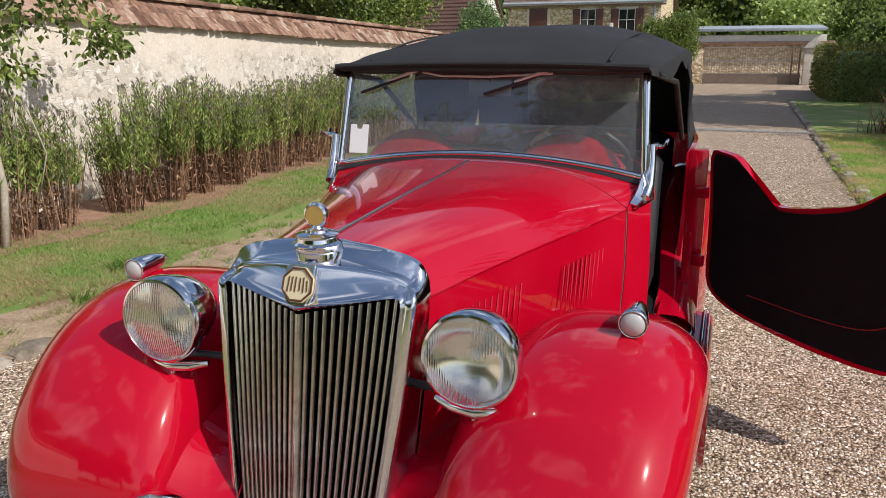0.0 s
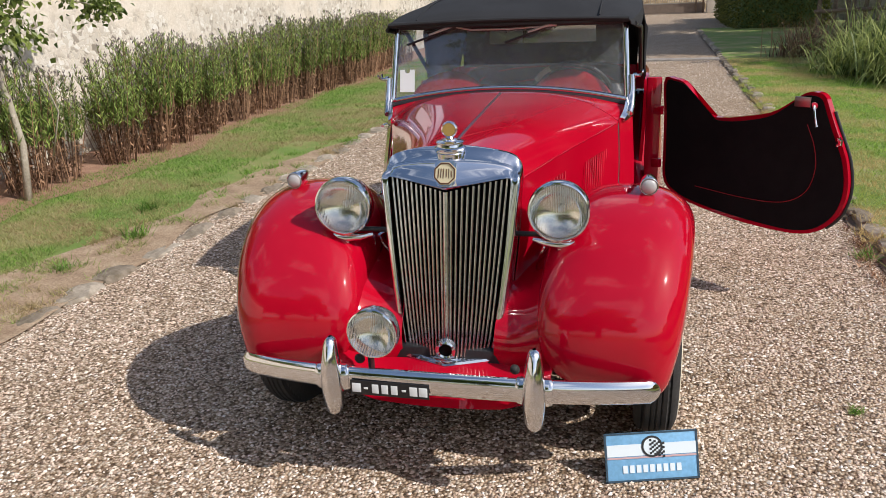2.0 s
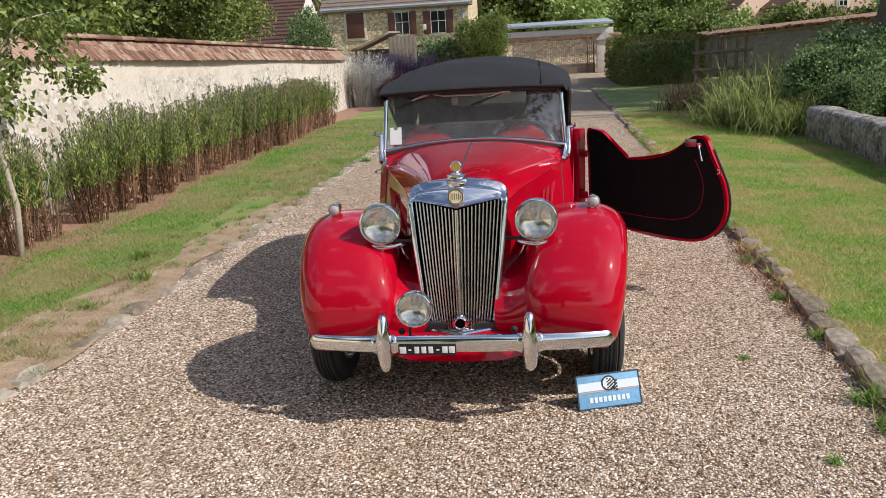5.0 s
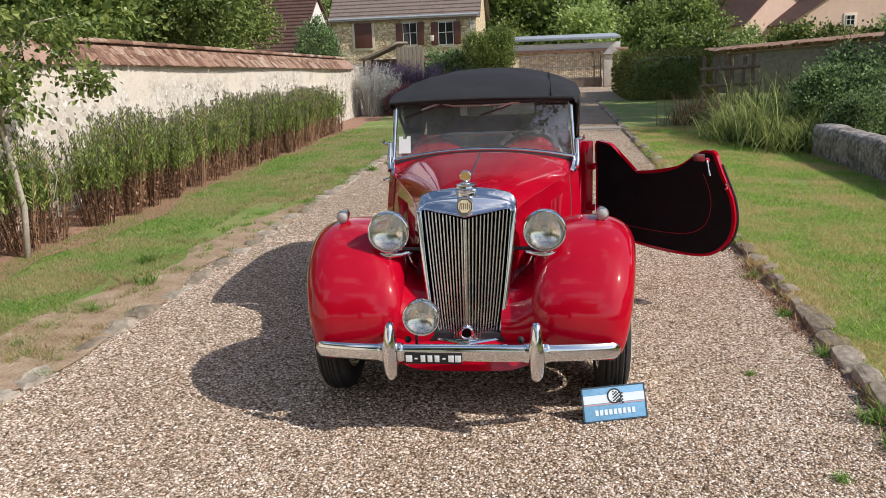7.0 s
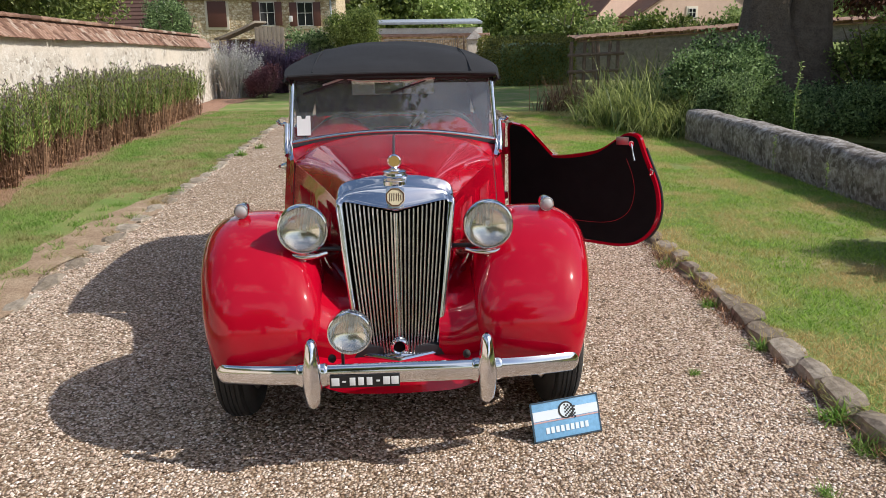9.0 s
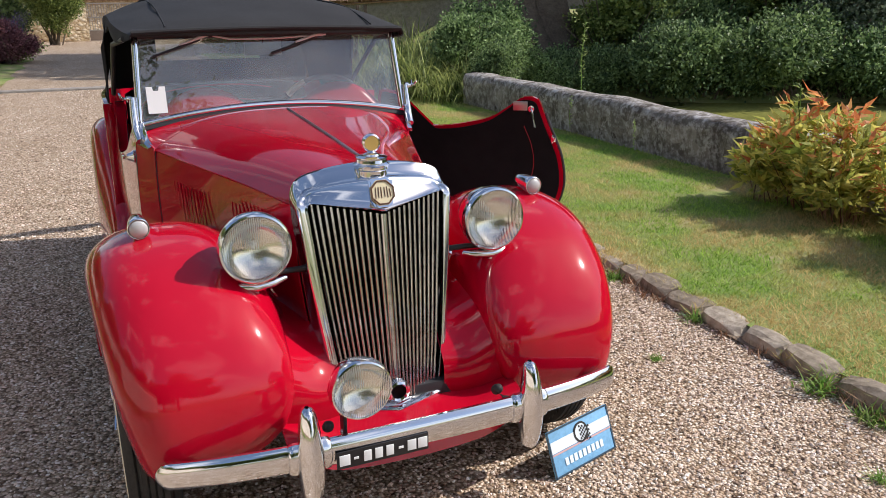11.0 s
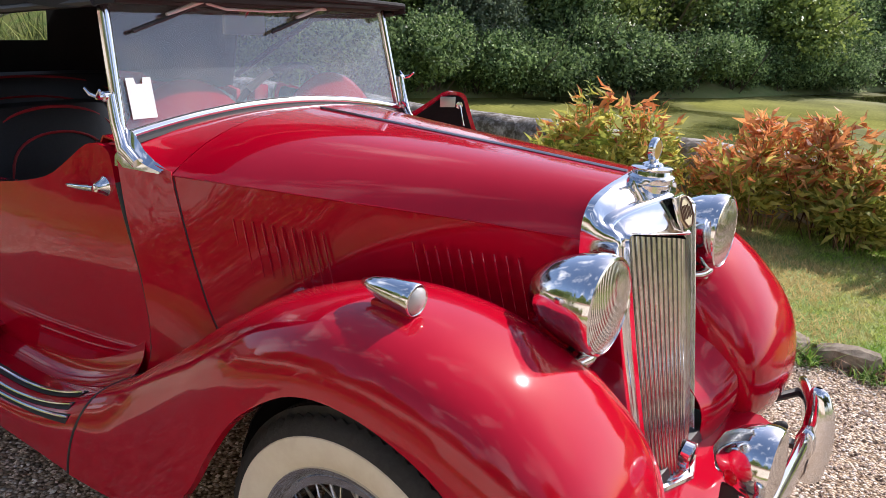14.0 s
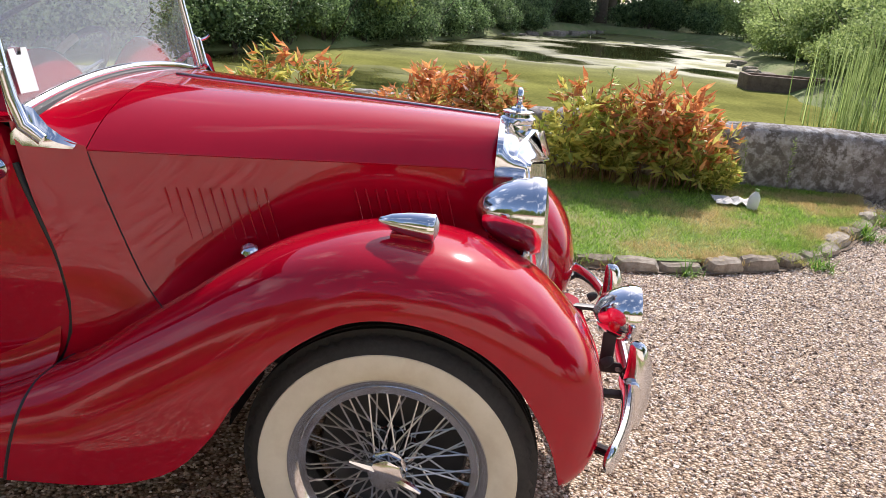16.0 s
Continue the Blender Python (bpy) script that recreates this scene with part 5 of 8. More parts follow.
for x in np.linspace(-0.375, 0.375, 25):
    e = abs(x) / 0.375
    P.append([(x, y + 0.05 * e ** 2, z + 0.055 * max(0, e - 0.55) ** 1.5 * 3) for y, z in ((-0.30, 0.435), (-0.40, 0.405), (-0.48, 0.392), (-0.55, 0.388), (-0.585, 0.372), (-0.60, 0.33))])
car_part("apron", sheet(P, flip=True), RED, solid=0.004)
car_part("tow_ring", tube([(0.0 + 0.020 * math.cos(a), -0.60, 0.408 + 0.018 * math.sin(a)) for a in np.linspace(0, 2 * math.pi, 17)[:-1]], 0.004, 6, closed=True), STEEL)


def cheek():
    P = []
    S = smooth_rows(WING, 56)[3:34]
    for cy, cz, cx, ey, ez, ex, iy, iz, ix in S:
        xb = 0.165 + 0.02 * (iz - 0.45) + max(0.0, (iy + 0.25)) * 0.28
        row = []
        for k in range(9):
            f = k / 8
            row.append((-(ix + (xb - ix) * f), iy + 0.10 * f * max(0, -iy) , iz - 0.05 * f + 0.03 * math.sin(math.pi * f) * 0 - 0.02 * math.sin(f * math.pi)))
        P.append(row)
    return sheet(P)


both("cheek_panel", cheek, RED, solid=0.003)

# windscreen
W_B, W_T = (0.580, 1.000, 1.118), (0.558, 1.082, 1.468)


def screen_point(u, v):
    """u from -1 to 1 across, v from 0 to 1 up."""
    xb, xt = W_B[0] * u, W_T[0] * u
    zb = W_B[2] + 0.058 * (1 - u * u)
    z = zb + (W_T[2] - zb) * v
    f = (z - W_B[2]) / (W_T[2] - W_B[2])
    return (xb + (xt - xb) * v, W_B[1] + (W_T[1] - W_B[1]) * f, z)


screen = thing("windscreen", "", "")
screen.parent = car
for key in list(screen.keys()):
    del screen[key]


def frame_bar(points, w, d):
    P = []
    n = len(points)
    for i, p in enumerate(points):
        p = Vector(p)
        t = (Vector(points[min(i + 1, n - 1)]) - Vector(points[max(i - 1, 0)])).normalized()
        nrm = Vector((0, -0.973, 0.23))
        s = t.cross(nrm).normalized()
        P.append([p + s * a * w + nrm * b * d for a, b in [(-1, -1)] + [(-math.cos(g), 0.1 + 1.1 * math.sin(g)) for g in np.linspace(0, math.pi, 9)] + [(1, -1)]])
    own = sheet(P, close_v=True)
    bmesh.ops.holes_fill(own, edges=[e for e in own.edges if e.is_boundary], sides=14)
    bmesh.ops.recalc_face_normals(own, faces=own.faces)
    return own


part("bottom_rail", frame_bar([screen_point(u, 0) for u in np.linspace(-1.02, 1.02, 25)], 0.013, 0.010), CHROME, screen)
# dark metal on this rail stands in for the shade under the hood
part("top_rail", frame_bar([screen_point(u, 1) for u in np.linspace(-1.02, 1.02, 9)], 0.010, 0.009), DARK, screen)
for s in (-1, 1):
    part("side_rail", frame_bar([screen_point(s, v) for v in np.linspace(0, 1, 6)], 0.014, 0.010), CHROME, screen)
P = [[Vector(screen_point(u, v)) + Vector((0, 0.002, 0)) for v in np.linspace(0, 1, 6)] for u in np.linspace(-1, 1, 13)]
pane = part("pane", sheet(P), GLASS, screen, "clear glass")
pane.visible_shadow = False
part("seal", tube([Vector(screen_point(u, 0)) + Vector((0, -0.008, -0.022)) for u in np.linspace(-1.0, 1.0, 25)], 0.0135, 8), DARK, screen, "black rubber seal")
for s in (-1, 1):
    # stanchion with its base plate and wing nut
    own = tube([(s * 0.598, 1.012, 1.23), (s * 0.600, 0.995, 1.16), (s * 0.598, 0.972, 1.095), (s * 0.590, 0.93, 1.062)], [0.013, 0.015, 0.018, 0.016], 10)
    post = part("stanchion", own, CHROME, screen, "chrome windscreen stanchion")
    P = []
    for y, zt, zb in ((1.005, 1.10, 1.046), (0.985, 1.145, 1.044), (0.96, 1.135, 1.043), (0.93, 1.092, 1.042), (0.90, 1.068, 1.041), (0.865, 1.050, 1.040)):
        xo = 0.553 + (y - 0.87) * 0.26 + 0.014
        P.append([(s * (xo - 0.004), y, zb), (s * (xo + 0.004), y, zb), (s * (xo + 0.002), y, (zt + zb) / 2), (s * (xo - 0.018), y, zt)])
    part("base_plate", sheet(P), CHROME, post, solid=0.005)
    own = lathe([(0, 0), (0.014, 0), (0.014, 0.016), (0.008, 0.02), (0.007, 0.035), (0, 0.036)], 14, aim((s * 0.600, 1.018, 1.225), (s, 0, 0)))
    for d in (-1, 1):
        tube([(s * 0.630, 1.018, 1.225), (s * 0.640, 1.018 + d * 0.018, 1.232), (s * 0.645, 1.018 + d * 0.034, 1.246)], [0.006, 0.006, 0.004], 8, own)
    part("wing_nut", own, CHROME, post)
    for y in (0.90, 0.945):
        part("screw", lathe([(0, 0), (0.006, 0), (0.004, 0.003), (0, 0.003)], 10, aim((s * (0.566 + (y - 0.9) * 0.26), y, 1.053), (s, 0, 0.1))), STEEL, post)
# wipers hang from the top rail
ARM = material("wiper_metal", (0.66, 0.66, 0.66), 0.45, 0.35)
for xp, xe in ((-0.25, -0.50), (0.24, -0.01)):
    own = tube([(xp, 1.045, 1.480), (xp - 0.05, 1.050, 1.462), (xp + (xe - xp) * 0.55, 1.052, 1.432)], [0.008, 0.007, 0.006], 8)
    lathe([(0, 0), (0.013, 0), (0.011, 0.014), (0, 0.016)], 12, aim((xp, 1.06, 1.480), (0, -1, 0.2)), own)
    wp = part("wiper_arm", own, ARM, screen)
    part("wiper_blade", tube([(xe, 1.046, 1.388), (xe + (xp - xe) * 0.5, 1.050, 1.428), (xe + (xp - xe) * 0.78, 1.054, 1.452)], 0.006, 6), DARK, wp)
part("wiper_rod", tube([(-0.25, 1.055, 1.466), (-0.18, 1.055, 1.452), (0.0, 1.055, 1.450), (0.24, 1.055, 1.462)], 0.0045, 6), ARM, screen)
part("sticker", slab([(-0.038, -0.055), (0.038, -0.055), (0.038, 0.055), (0.014, 0.055), (0.010, 0.038), (-0.010, 0.038), (-0.014, 0.055), (-0.038, 0.055)], 0.001, m=aim((-0.503, 1.020, 1.215), (0, -0.973, 0.23))), WHITE_PAPER, screen, "notched white paper sticker")
own = block((0.165, 0.014, 0.062), (-0.02, 1.165, 1.405), 0.004)
mirror = car_part("rear_view_mirror", own, material("mirror_back", (0.42, 0.42, 0.40), 0.3, 0.7))
part("mirror_stem", tube([(-0.02, 1.16, 1.43), (-0.02, 1.13, 1.465)], 0.006, 8), CHROME, mirror)

# dashboard with two humps, wheel and seats
own = sheet([[(x, 1.022 + 0.10 * f, 1.105 + 0.008 * f + 0.140 * max(0.0, 1 - ((abs(x) - 0.300) / 0.215) ** 2) ** 0.8 * math.sin(min(1.0, f / 0.72) * math.pi / 2) - 0.25 * max(0.0, f - 0.8) ** 1.3) for f in np.linspace(0, 1.15, 14)] for x in np.linspace(-0.575, 0.575, 61)])
dash = car_part("dashboard", own, RED, "red dashboard with two humps", solid=0.006)
part("dash_front", block((1.14, 0.02, 0.20), (0, 1.14, 0.99), 0.005), LEATHER, dash)
sw = thing("steering_wheel", "", "")
sw.parent = car
for key in list(sw.keys()):
    del sw[key]
SWM = aim((0.29, 1.36, 1.085), (0, 0.86, 0.5))
for name, mat, a0, a1 in (("rim", DARK, 0, 2 * math.pi),):
    part(name, tube([SWM @ Vector((0.205 * math.cos(a), 0.205 * math.sin(a), 0)) for a in np.linspace(a0, a1, 41)[:-1]], 0.012, 8, closed=True), mat, sw)
part("rim_wrap", tube([SWM @ Vector((0.205 * math.cos(a), 0.205 * math.sin(a), 0)) for a in np.linspace(0.55, 1.05, 9)], 0.0145, 8), BONE, sw, "pale worn band on the wheel")
part("hub", lathe([(0, -0.03), (0.035, -0.03), (0.035, 0.01), (0, 0.02)], 20, SWM), DARK, sw)
for a in (0.3, math.pi - 0.3, -math.pi / 2):
    part("spoke", tube([SWM @ Vector((0.02 * math.cos(a), 0.02 * math.sin(a), 0)), SWM @ Vector((0.2 * math.cos(a), 0.2 * math.sin(a), 0))], 0.006, 6), STEEL, sw)
part("column", tube([SWM @ Vector((0, 0, -0.02)), (0.29, 0.95, 0.85)], 0.02, 10), DARK, sw)


def seat(x, y, w, back_top, name):
    s = thing(name, "", "")
    s.parent = car
    for key in list(s.keys()):
        del s[key]
    part("cushion", block((w, 0.52, 0.16), (x, y - 0.25, 0.60), 0.05, seg=3), LEATHER, s)
    P = []
    for z, d in ((0.55, 0.0), (0.7, 0.03), (0.85, 0.08), (back_top - 0.06, 0.12), (back_top - 0.01, 0.15), (back_top, 0.19)):
        P.append([(x + w / 2 * math.copysign(abs(math.sin(a)) ** 0.6, math.sin(a)), y + d - 0.05 * math.cos(a), z - 0.06 * abs(math.sin(a)) ** 5 * (z > 0.9)) for a in np.linspace(-math.pi / 2, math.pi / 2, 15)])
    back = part("backrest", sheet(P, flip=True), LEATHER, s, "black leather backrest", solid=0.05)
    part("piping", tube([(x + w * 0.46 * math.sin(a), y + 0.065 + 0.03 * math.cos(a), 0.72 + (back_top - 0.735) * math.cos(a) ** 0.35) for a in np.linspace(-1.55, 1.55, 25)], 0.006, 6), PIPING, back, "red piping")
    part("inner_piping", tube([(x + w * 0.34 * math.sin(a), y + 0.04 + 0.02 * math.cos(a), 0.70 + (back_top - 0.80) * math.cos(a) ** 0.35) for a in np.linspace(-1.55, 1.55, 21)], 0.005, 6), PIPING, back)
    return s


seat(-0.30, 1.78, 0.54, 1.10, "front_seat")
seat(0.30, 1.78, 0.54, 1.10, "front_seat")
seat(0.0, 2.62, 1.12, 1.12, "rear_seat")


# soft top
HOOD = [  # y, half width, edge z, crown z
    (0.985, 0.578, 1.480, 1.500),
    (1.020, 0.588, 1.482, 1.518),
    (1.120, 0.606, 1.490, 1.552),
    (1.400, 0.631, 1.515, 1.610),
    (1.800, 0.632, 1.535, 1.645),
    (2.200, 0.637, 1.535, 1.655),
    (2.550, 0.627, 1.520, 1.640),
    (2.800, 0.607, 1.470, 1.585),
    (2.980, 0.582, 1.380, 1.480),
]
P = []
for y, w, ze, zc in smooth_rows(HOOD, 34):
    row = []
    for x in np.linspace(-1, 1, 35):
        z = ze + (zc - ze) * (1 - abs(x) ** 2.6)
        row.append((w * x, y, z + 0.006 * math.sin(y * 9 + x * 3) * (abs(x) < 0.9)))
    drop = (0.055 + 0.028 * math.sin(y * 7.0)) * min(1.0, 0.30 + 2.2 * max(0.0, y - 1.0))
    row = [(-w - 0.008, y, ze - drop)] + [(-w - 0.006, y, ze - drop * 0.45)] + row + [(w + 0.006, y, ze - drop * 0.45), (w + 0.008, y, ze - drop)]
    P.append(row)
hood = car_part("soft_top", sheet(P, flip=True), CLOTH, "black cloth soft top, raised", solid=0.006)
part("front_rail", block((1.15, 0.05, 0.030), (0, 1.02, 1.483), 0.012), CLOTH, hood)
part("front_binding", tube([(x, 0.984 + 0.012 * x * x, 1.484 + 0.014 * (1 - (x / 0.6) ** 2)) for x in np.linspace(-0.575, 0.575, 15)], 0.010, 8), CLOTH, hood)
for s in (-1, 1):
    P = []
    for y, zb in ((2.02, 1.40), (2.06, 1.12), (2.2, 1.09), (2.5, 1.09), (2.8, 1.08), (2.99, 1.08)):
        w = np.interp(y, [r[0] for r in HOOD], [r[1] for r in HOOD])
        ze = np.interp(y, [r[0] for r in HOOD], [r[2] for r in HOOD])
        P.append([(s * (w + 0.004 + (0.665 - w) * f), y - 0.03 * math.sin(f * math.pi), ze - 0.02 + (zb - ze) * f) for f in np.linspace(0, 1, 8)])
    part("quarter_panel", sheet(P, flip=s > 0), CLOTH, hood, solid=0.006)
    part("seam", tube([(s * 0.44, y, zc + 0.004 - (zc - ze) * (0.44 / w) ** 2.6) for y, w, ze, zc in smooth_rows(HOOD[1:-1], 20)], 0.004, 6), CLOTH, hood)
    part("hood_bow", tube([(s * 0.60, 1.05, 1.46), (s * 0.63, 1.5, 1.42), (s * 0.64, 2.0, 1.15)], 0.012, 8), DARK, hood)
# back panel with its small window
WX, WZ0, WZ1 = 0.33, 1.24, 1.38
P = []
own = bmesh.new()
for x0, x1, f0, f1 in ((-0.62, -WX, 1.08, 1.48), (WX, 0.62, 1.08, 1.48), (-WX, WX, 1.08, WZ0), (-WX, WX, WZ1, 1.49)):
    sheet([[(x, 3.02 + 0.10 * (1.4 - z) - 0.10 * (x / 0.62) ** 4, z - 0.05 * (x / 0.62) ** 4 * (z > 1.4)) for z in np.linspace(f0, f1, 5)] for x in np.linspace(x0, x1, 7)], bm=own)
part("back_panel", own, CLOTH, hood, solid=0.005)
pw = part("rear_window", sheet([[(x, 3.02 + 0.10 * (1.4 - z), z) for z in (WZ0, WZ1)] for x in (-WX, WX)]), clear("celluloid", (0.8, 0.8, 0.74), 0.1, 1.4), hood, "yellowed clear rear window")

# ---- plants ----
def leaf_mesh(P, D, L, W, rng, curl=0.15):
    """Kite-shaped leaves at points P along directions D, lengths L and widths W."""
    D = D / (np.linalg.norm(D, axis=1, keepdims=True) + 1e-9)
    R = rng.normal(size=D.shape)
    S = np.cross(D, R)
    S /= np.linalg.norm(S, axis=1, keepdims=True) + 1e-9
    N = np.cross(S, D)
    L, W = np.asarray(L).reshape(-1, 1), np.asarray(W).reshape(-1, 1)
    A = P
    M = P + D * L * 0.45 + N * L * curl
    V = np.stack([A, M + S * W, P + D * L, M - S * W], axis=1).reshape(-1, 3)
    n = len(P)
    F = np.arange(4 * n).reshape(n, 4)
    return V, F


def joined(parts):
    V, F, M, base = [], [], [], 0
    for v, f, m in parts:
        V.append(np.asarray(v))
        F += (np.asarray(f) + base).tolist()
        M += [m] * len(f)
        base += len(v)
    return np.vstack(V), F, M


def ribbons(starts, dirs, lengths, width, droop, rng, seg=5):
    """Arching blades, tapered to a point."""
    n = len(starts)
    dirs = dirs / np.linalg.norm(dirs, axis=1, keepdims=True)
    side = np.cross(dirs, np.tile([0, 0, 1.0], (n, 1)))
    side /= np.linalg.norm(side, axis=1, keepdims=True) + 1e-9
    flat_dir = dirs * [1, 1, 0]
    V = np.zeros((n, seg + 1, 2, 3))
    p = starts.copy()
    d = dirs.copy()
    for k in range(seg + 1):
        w = width * (1 - (k / seg) ** 1.5) + 0.0006
        V[:, k, 0], V[:, k, 1] = p + side * w, p - side * w
        d = d + (flat_dir * 0.5 - np.array([0, 0, 1.0])) * (droop.reshape(-1, 1) * (k + 1) / seg)
        d /= np.linalg.norm(d, axis=1, keepdims=True)
        p = p + d * (lengths.reshape(-1, 1) / seg)
    V = V.reshape(-1, 3)
    F = []
    for k in range(seg):
        a = np.arange(n) * (seg + 1) * 2 + 2 * k
        F.append(np.stack([a, a + 1, a + 3, a + 2], axis=1))
    return V, np.vstack(F)


def stems(starts, ends, r, bend=0.0, rng=None):
    """Thin three-sided stalks."""
    n = len(starts)
    mid = (starts + ends) / 2 + (rng.normal(size=starts.shape) * bend if rng is not None else 0)
    V = []
    for q, rr in ((starts, r), (mid, r * 0.85), (ends, r * 0.5)):
        for a in (0, 2.1, 4.2):
            V.append(q + np.array([math.cos(a) * rr, math.sin(a) * rr, 0]))
    V = np.stack(V, axis=1).reshape(-1, 3)
    F = []
    base = np.arange(n) * 9
    for k in range(2):
        for j in range(3):
            a, b = base + 3 * k + j, base + 3 * k + (j + 1) % 3
            F.append(np.stack([a, b, b + 3, a + 3], axis=1))
    return V, np.vstack(F)


def mesh_of(name, V, F, mats, idx=None, smooth=False):
    me = bpy.data.meshes.new(name)
    me.from_pydata(V.tolist(), [], F if isinstance(F, list) else F.tolist())
    for m in mats:
        me.materials.append(m)
    if idx is not None:
        me.polygons.foreach_set("material_index", idx)
    if smooth:
        me.polygons.foreach_set("use_smooth", [True] * len(me.polygons))
    return me


def planted(name, meshes, at, turn, scale, label, category, group=""):
    """A plant: an empty at its foot with its parts on shared meshes."""
    t = tagged(new(name), label, category, group)
    t.matrix_world = Matrix.Translation(at) @ Euler((0, 0, turn)).to_matrix().to_4x4() @ Matrix.Scale(scale, 4)
    for pname, me in meshes:
        o = new(pname, me)
        o.parent = t
        if pname not in ("trunk", "body", "stem", "branch"):
            o["kind"] = "stuff"
    return t


# tall asters along the wall: bare brown feet, leafy green tops
def aster(seed, tall=1.0):
    rng = np.random.default_rng(seed)
    n = 70
    a, rad = rng.uniform(0, 2 * math.pi, n), 0.22 * np.sqrt(rng.uniform(0, 1, n))
    foot = np.stack([rad * np.cos(a) * 0.8, rad * np.sin(a), np.zeros(n)], 1)
    h = tall * rng.uniform(0.70, 1.14, n)
    head = foot * [1.7, 1.8, 0] + np.stack([rng.normal(0, 0.05, n), rng.normal(0, 0.05, n), h], 1)
    sv, sf = stems(foot, head, 0.0048, 0.018, rng)
    G, B, T = [], [], []
    for i in range(n):
        m = 46
        t = 1.0 - rng.uniform(0.40, 0.56) * rng.uniform(0, 1, m) ** 1.1
        p = foot[i] + (head[i] - foot[i]) * t[:, None]
        az = rng.uniform(0, 2 * math.pi, m)
        d = np.stack([np.cos(az), np.sin(az), rng.uniform(0.5, 2.2, m)], 1)
        G.append((p, d, rng.uniform(0.07, 0.12, m) * (1.2 - 0.6 * t)))
        m = 6
        t = rng.uniform(0.06, 0.48, m)
        p = foot[i] + (head[i] - foot[i]) * t[:, None]
        az = rng.uniform(0, 2 * math.pi, m)
        B.append((p, np.stack([np.cos(az), np.sin(az), rng.uniform(-1.4, 0.2, m)], 1), rng.uniform(0.04, 0.08, m)))
        m = 5
        T.append((head[i] + rng.normal(0, 0.016, (m, 3)), np.stack([rng.normal(0, 0.5, m), rng.normal(0, 0.5, m), np.ones(m)], 1), rng.uniform(0.02, 0.045, m)))
    gl, bl, tl = (np.hstack([g[2] for g in X]) for X in (G, B, T))
    gv, gf = leaf_mesh(np.vstack([g[0] for g in G]), np.vstack([g[1] for g in G]), gl, gl * 0.08, rng)
    bv, bf = leaf_mesh(np.vstack([b[0] for b in B]), np.vstack([b[1] for b in B]), bl, bl * 0.13, rng)
    tv, tf = leaf_mesh(np.vstack([b[0] for b in T]), np.vstack([b[1] for b in T]), tl, tl * 0.22, rng)
    V, F, M = joined([(sv, sf, 0), (bv, bf, 0)])
    return [("undergrowth", mesh_of("undergrowth", V, F, [LEAF_DRY], M)), ("foliage", mesh_of("foliage", gv, gf, [LEAF_ASTER])), ("bloom", mesh_of("bloom", tv, tf, [LEAF_TIP]))]


ASTERS = [aster(20 + k) for k in range(5)]
r = random.Random(5)
y = 0.3
k = 0
while y < 15.4:
    planted("aster", ASTERS[k % 5], (-4.86 + r.uniform(-0.10, 0.08), y, 0.01), r.uniform(0, 6.28), r.uniform(0.92, 1.10) * (1.0 - 0.004 * y), "tall aster clump, green above and brown dry stems below", "plant", "asters along the wall")
    k += 1
    y += r.uniform(0.46, 0.60) if not 3.3 < y < 4.0 else 0.80
for i in range(9):
    planted("aster", ASTERS[i % 5], (-5.25 + r.uniform(-0.05, 0.05), 6.0 + i * 1.05, 0.01), r.uniform(0, 6.28), r.uniform(0.95, 1.12), "tall aster clump, green above and brown dry stems below", "plant", "asters along the wall")


# crowns of leaves in clumps
def crown(seed, blobs, per, leaf, spread, mat, droop=0.0, core=True):
    """blobs: (x, y, z, rx, ry, rz). Leaves gather in tufts over each blob."""
    rng = np.random.default_rng(seed)
    PV, PD, PL = [], [], []
    for bx, by, bz, rx, ry, rz in blobs:
        tufts = max(8, per // 26)
        u = rng.normal(size=(tufts, 3))
        u /= np.linalg.norm(u, axis=1, keepdims=True)
        rad = rng.uniform(0.62, 1.08, tufts) ** 0.7
        c = np.array([bx, by, bz]) + u * rad[:, None] * np.array([rx, ry, rz])
        who = rng.integers(0, tufts, per)
        p = c[who] + rng.normal(0, spread, (per, 3)) * np.array([1, 1, 0.8])
        d = u[who] * 0.8 + rng.normal(0, 0.8, (per, 3)) - np.array([0, 0, droop])
        PV.append(p), PD.append(d), PL.append(leaf * rng.uniform(0.6, 1.3, per))
        if core:
            m = per // 6
            q = rng.normal(size=(m, 3))
            q = q / np.linalg.norm(q, axis=1, keepdims=True) * rng.uniform(0.3, 0.8, (m, 1)) * np.array([rx, ry, rz]) + np.array([bx, by, bz])
            PV.append(q), PD.append(rng.normal(size=(m, 3))), PL.append(leaf * rng.uniform(1.6, 2.6, m))
    P, D, L = np.vstack(PV), np.vstack(PD), np.hstack(PL)
    V, F = leaf_mesh(P, D, L, L * 0.34, rng)
    return mesh_of("crown", V, F, [mat])


def trunk_mesh(points, radii, limbs=(), n=10, bark=None):
    own = tube(points, radii, n)
    for lp, lr in limbs:
        tube(lp, lr, 7, own)
    me = bpy.data.meshes.new("trunk")
    own.normal_update()
    own.to_mesh(me)
    own.free()
    me.materials.append(bark or BARK)
    me.polygons.foreach_set("use_smooth", [True] * len(me.polygons))
    return me


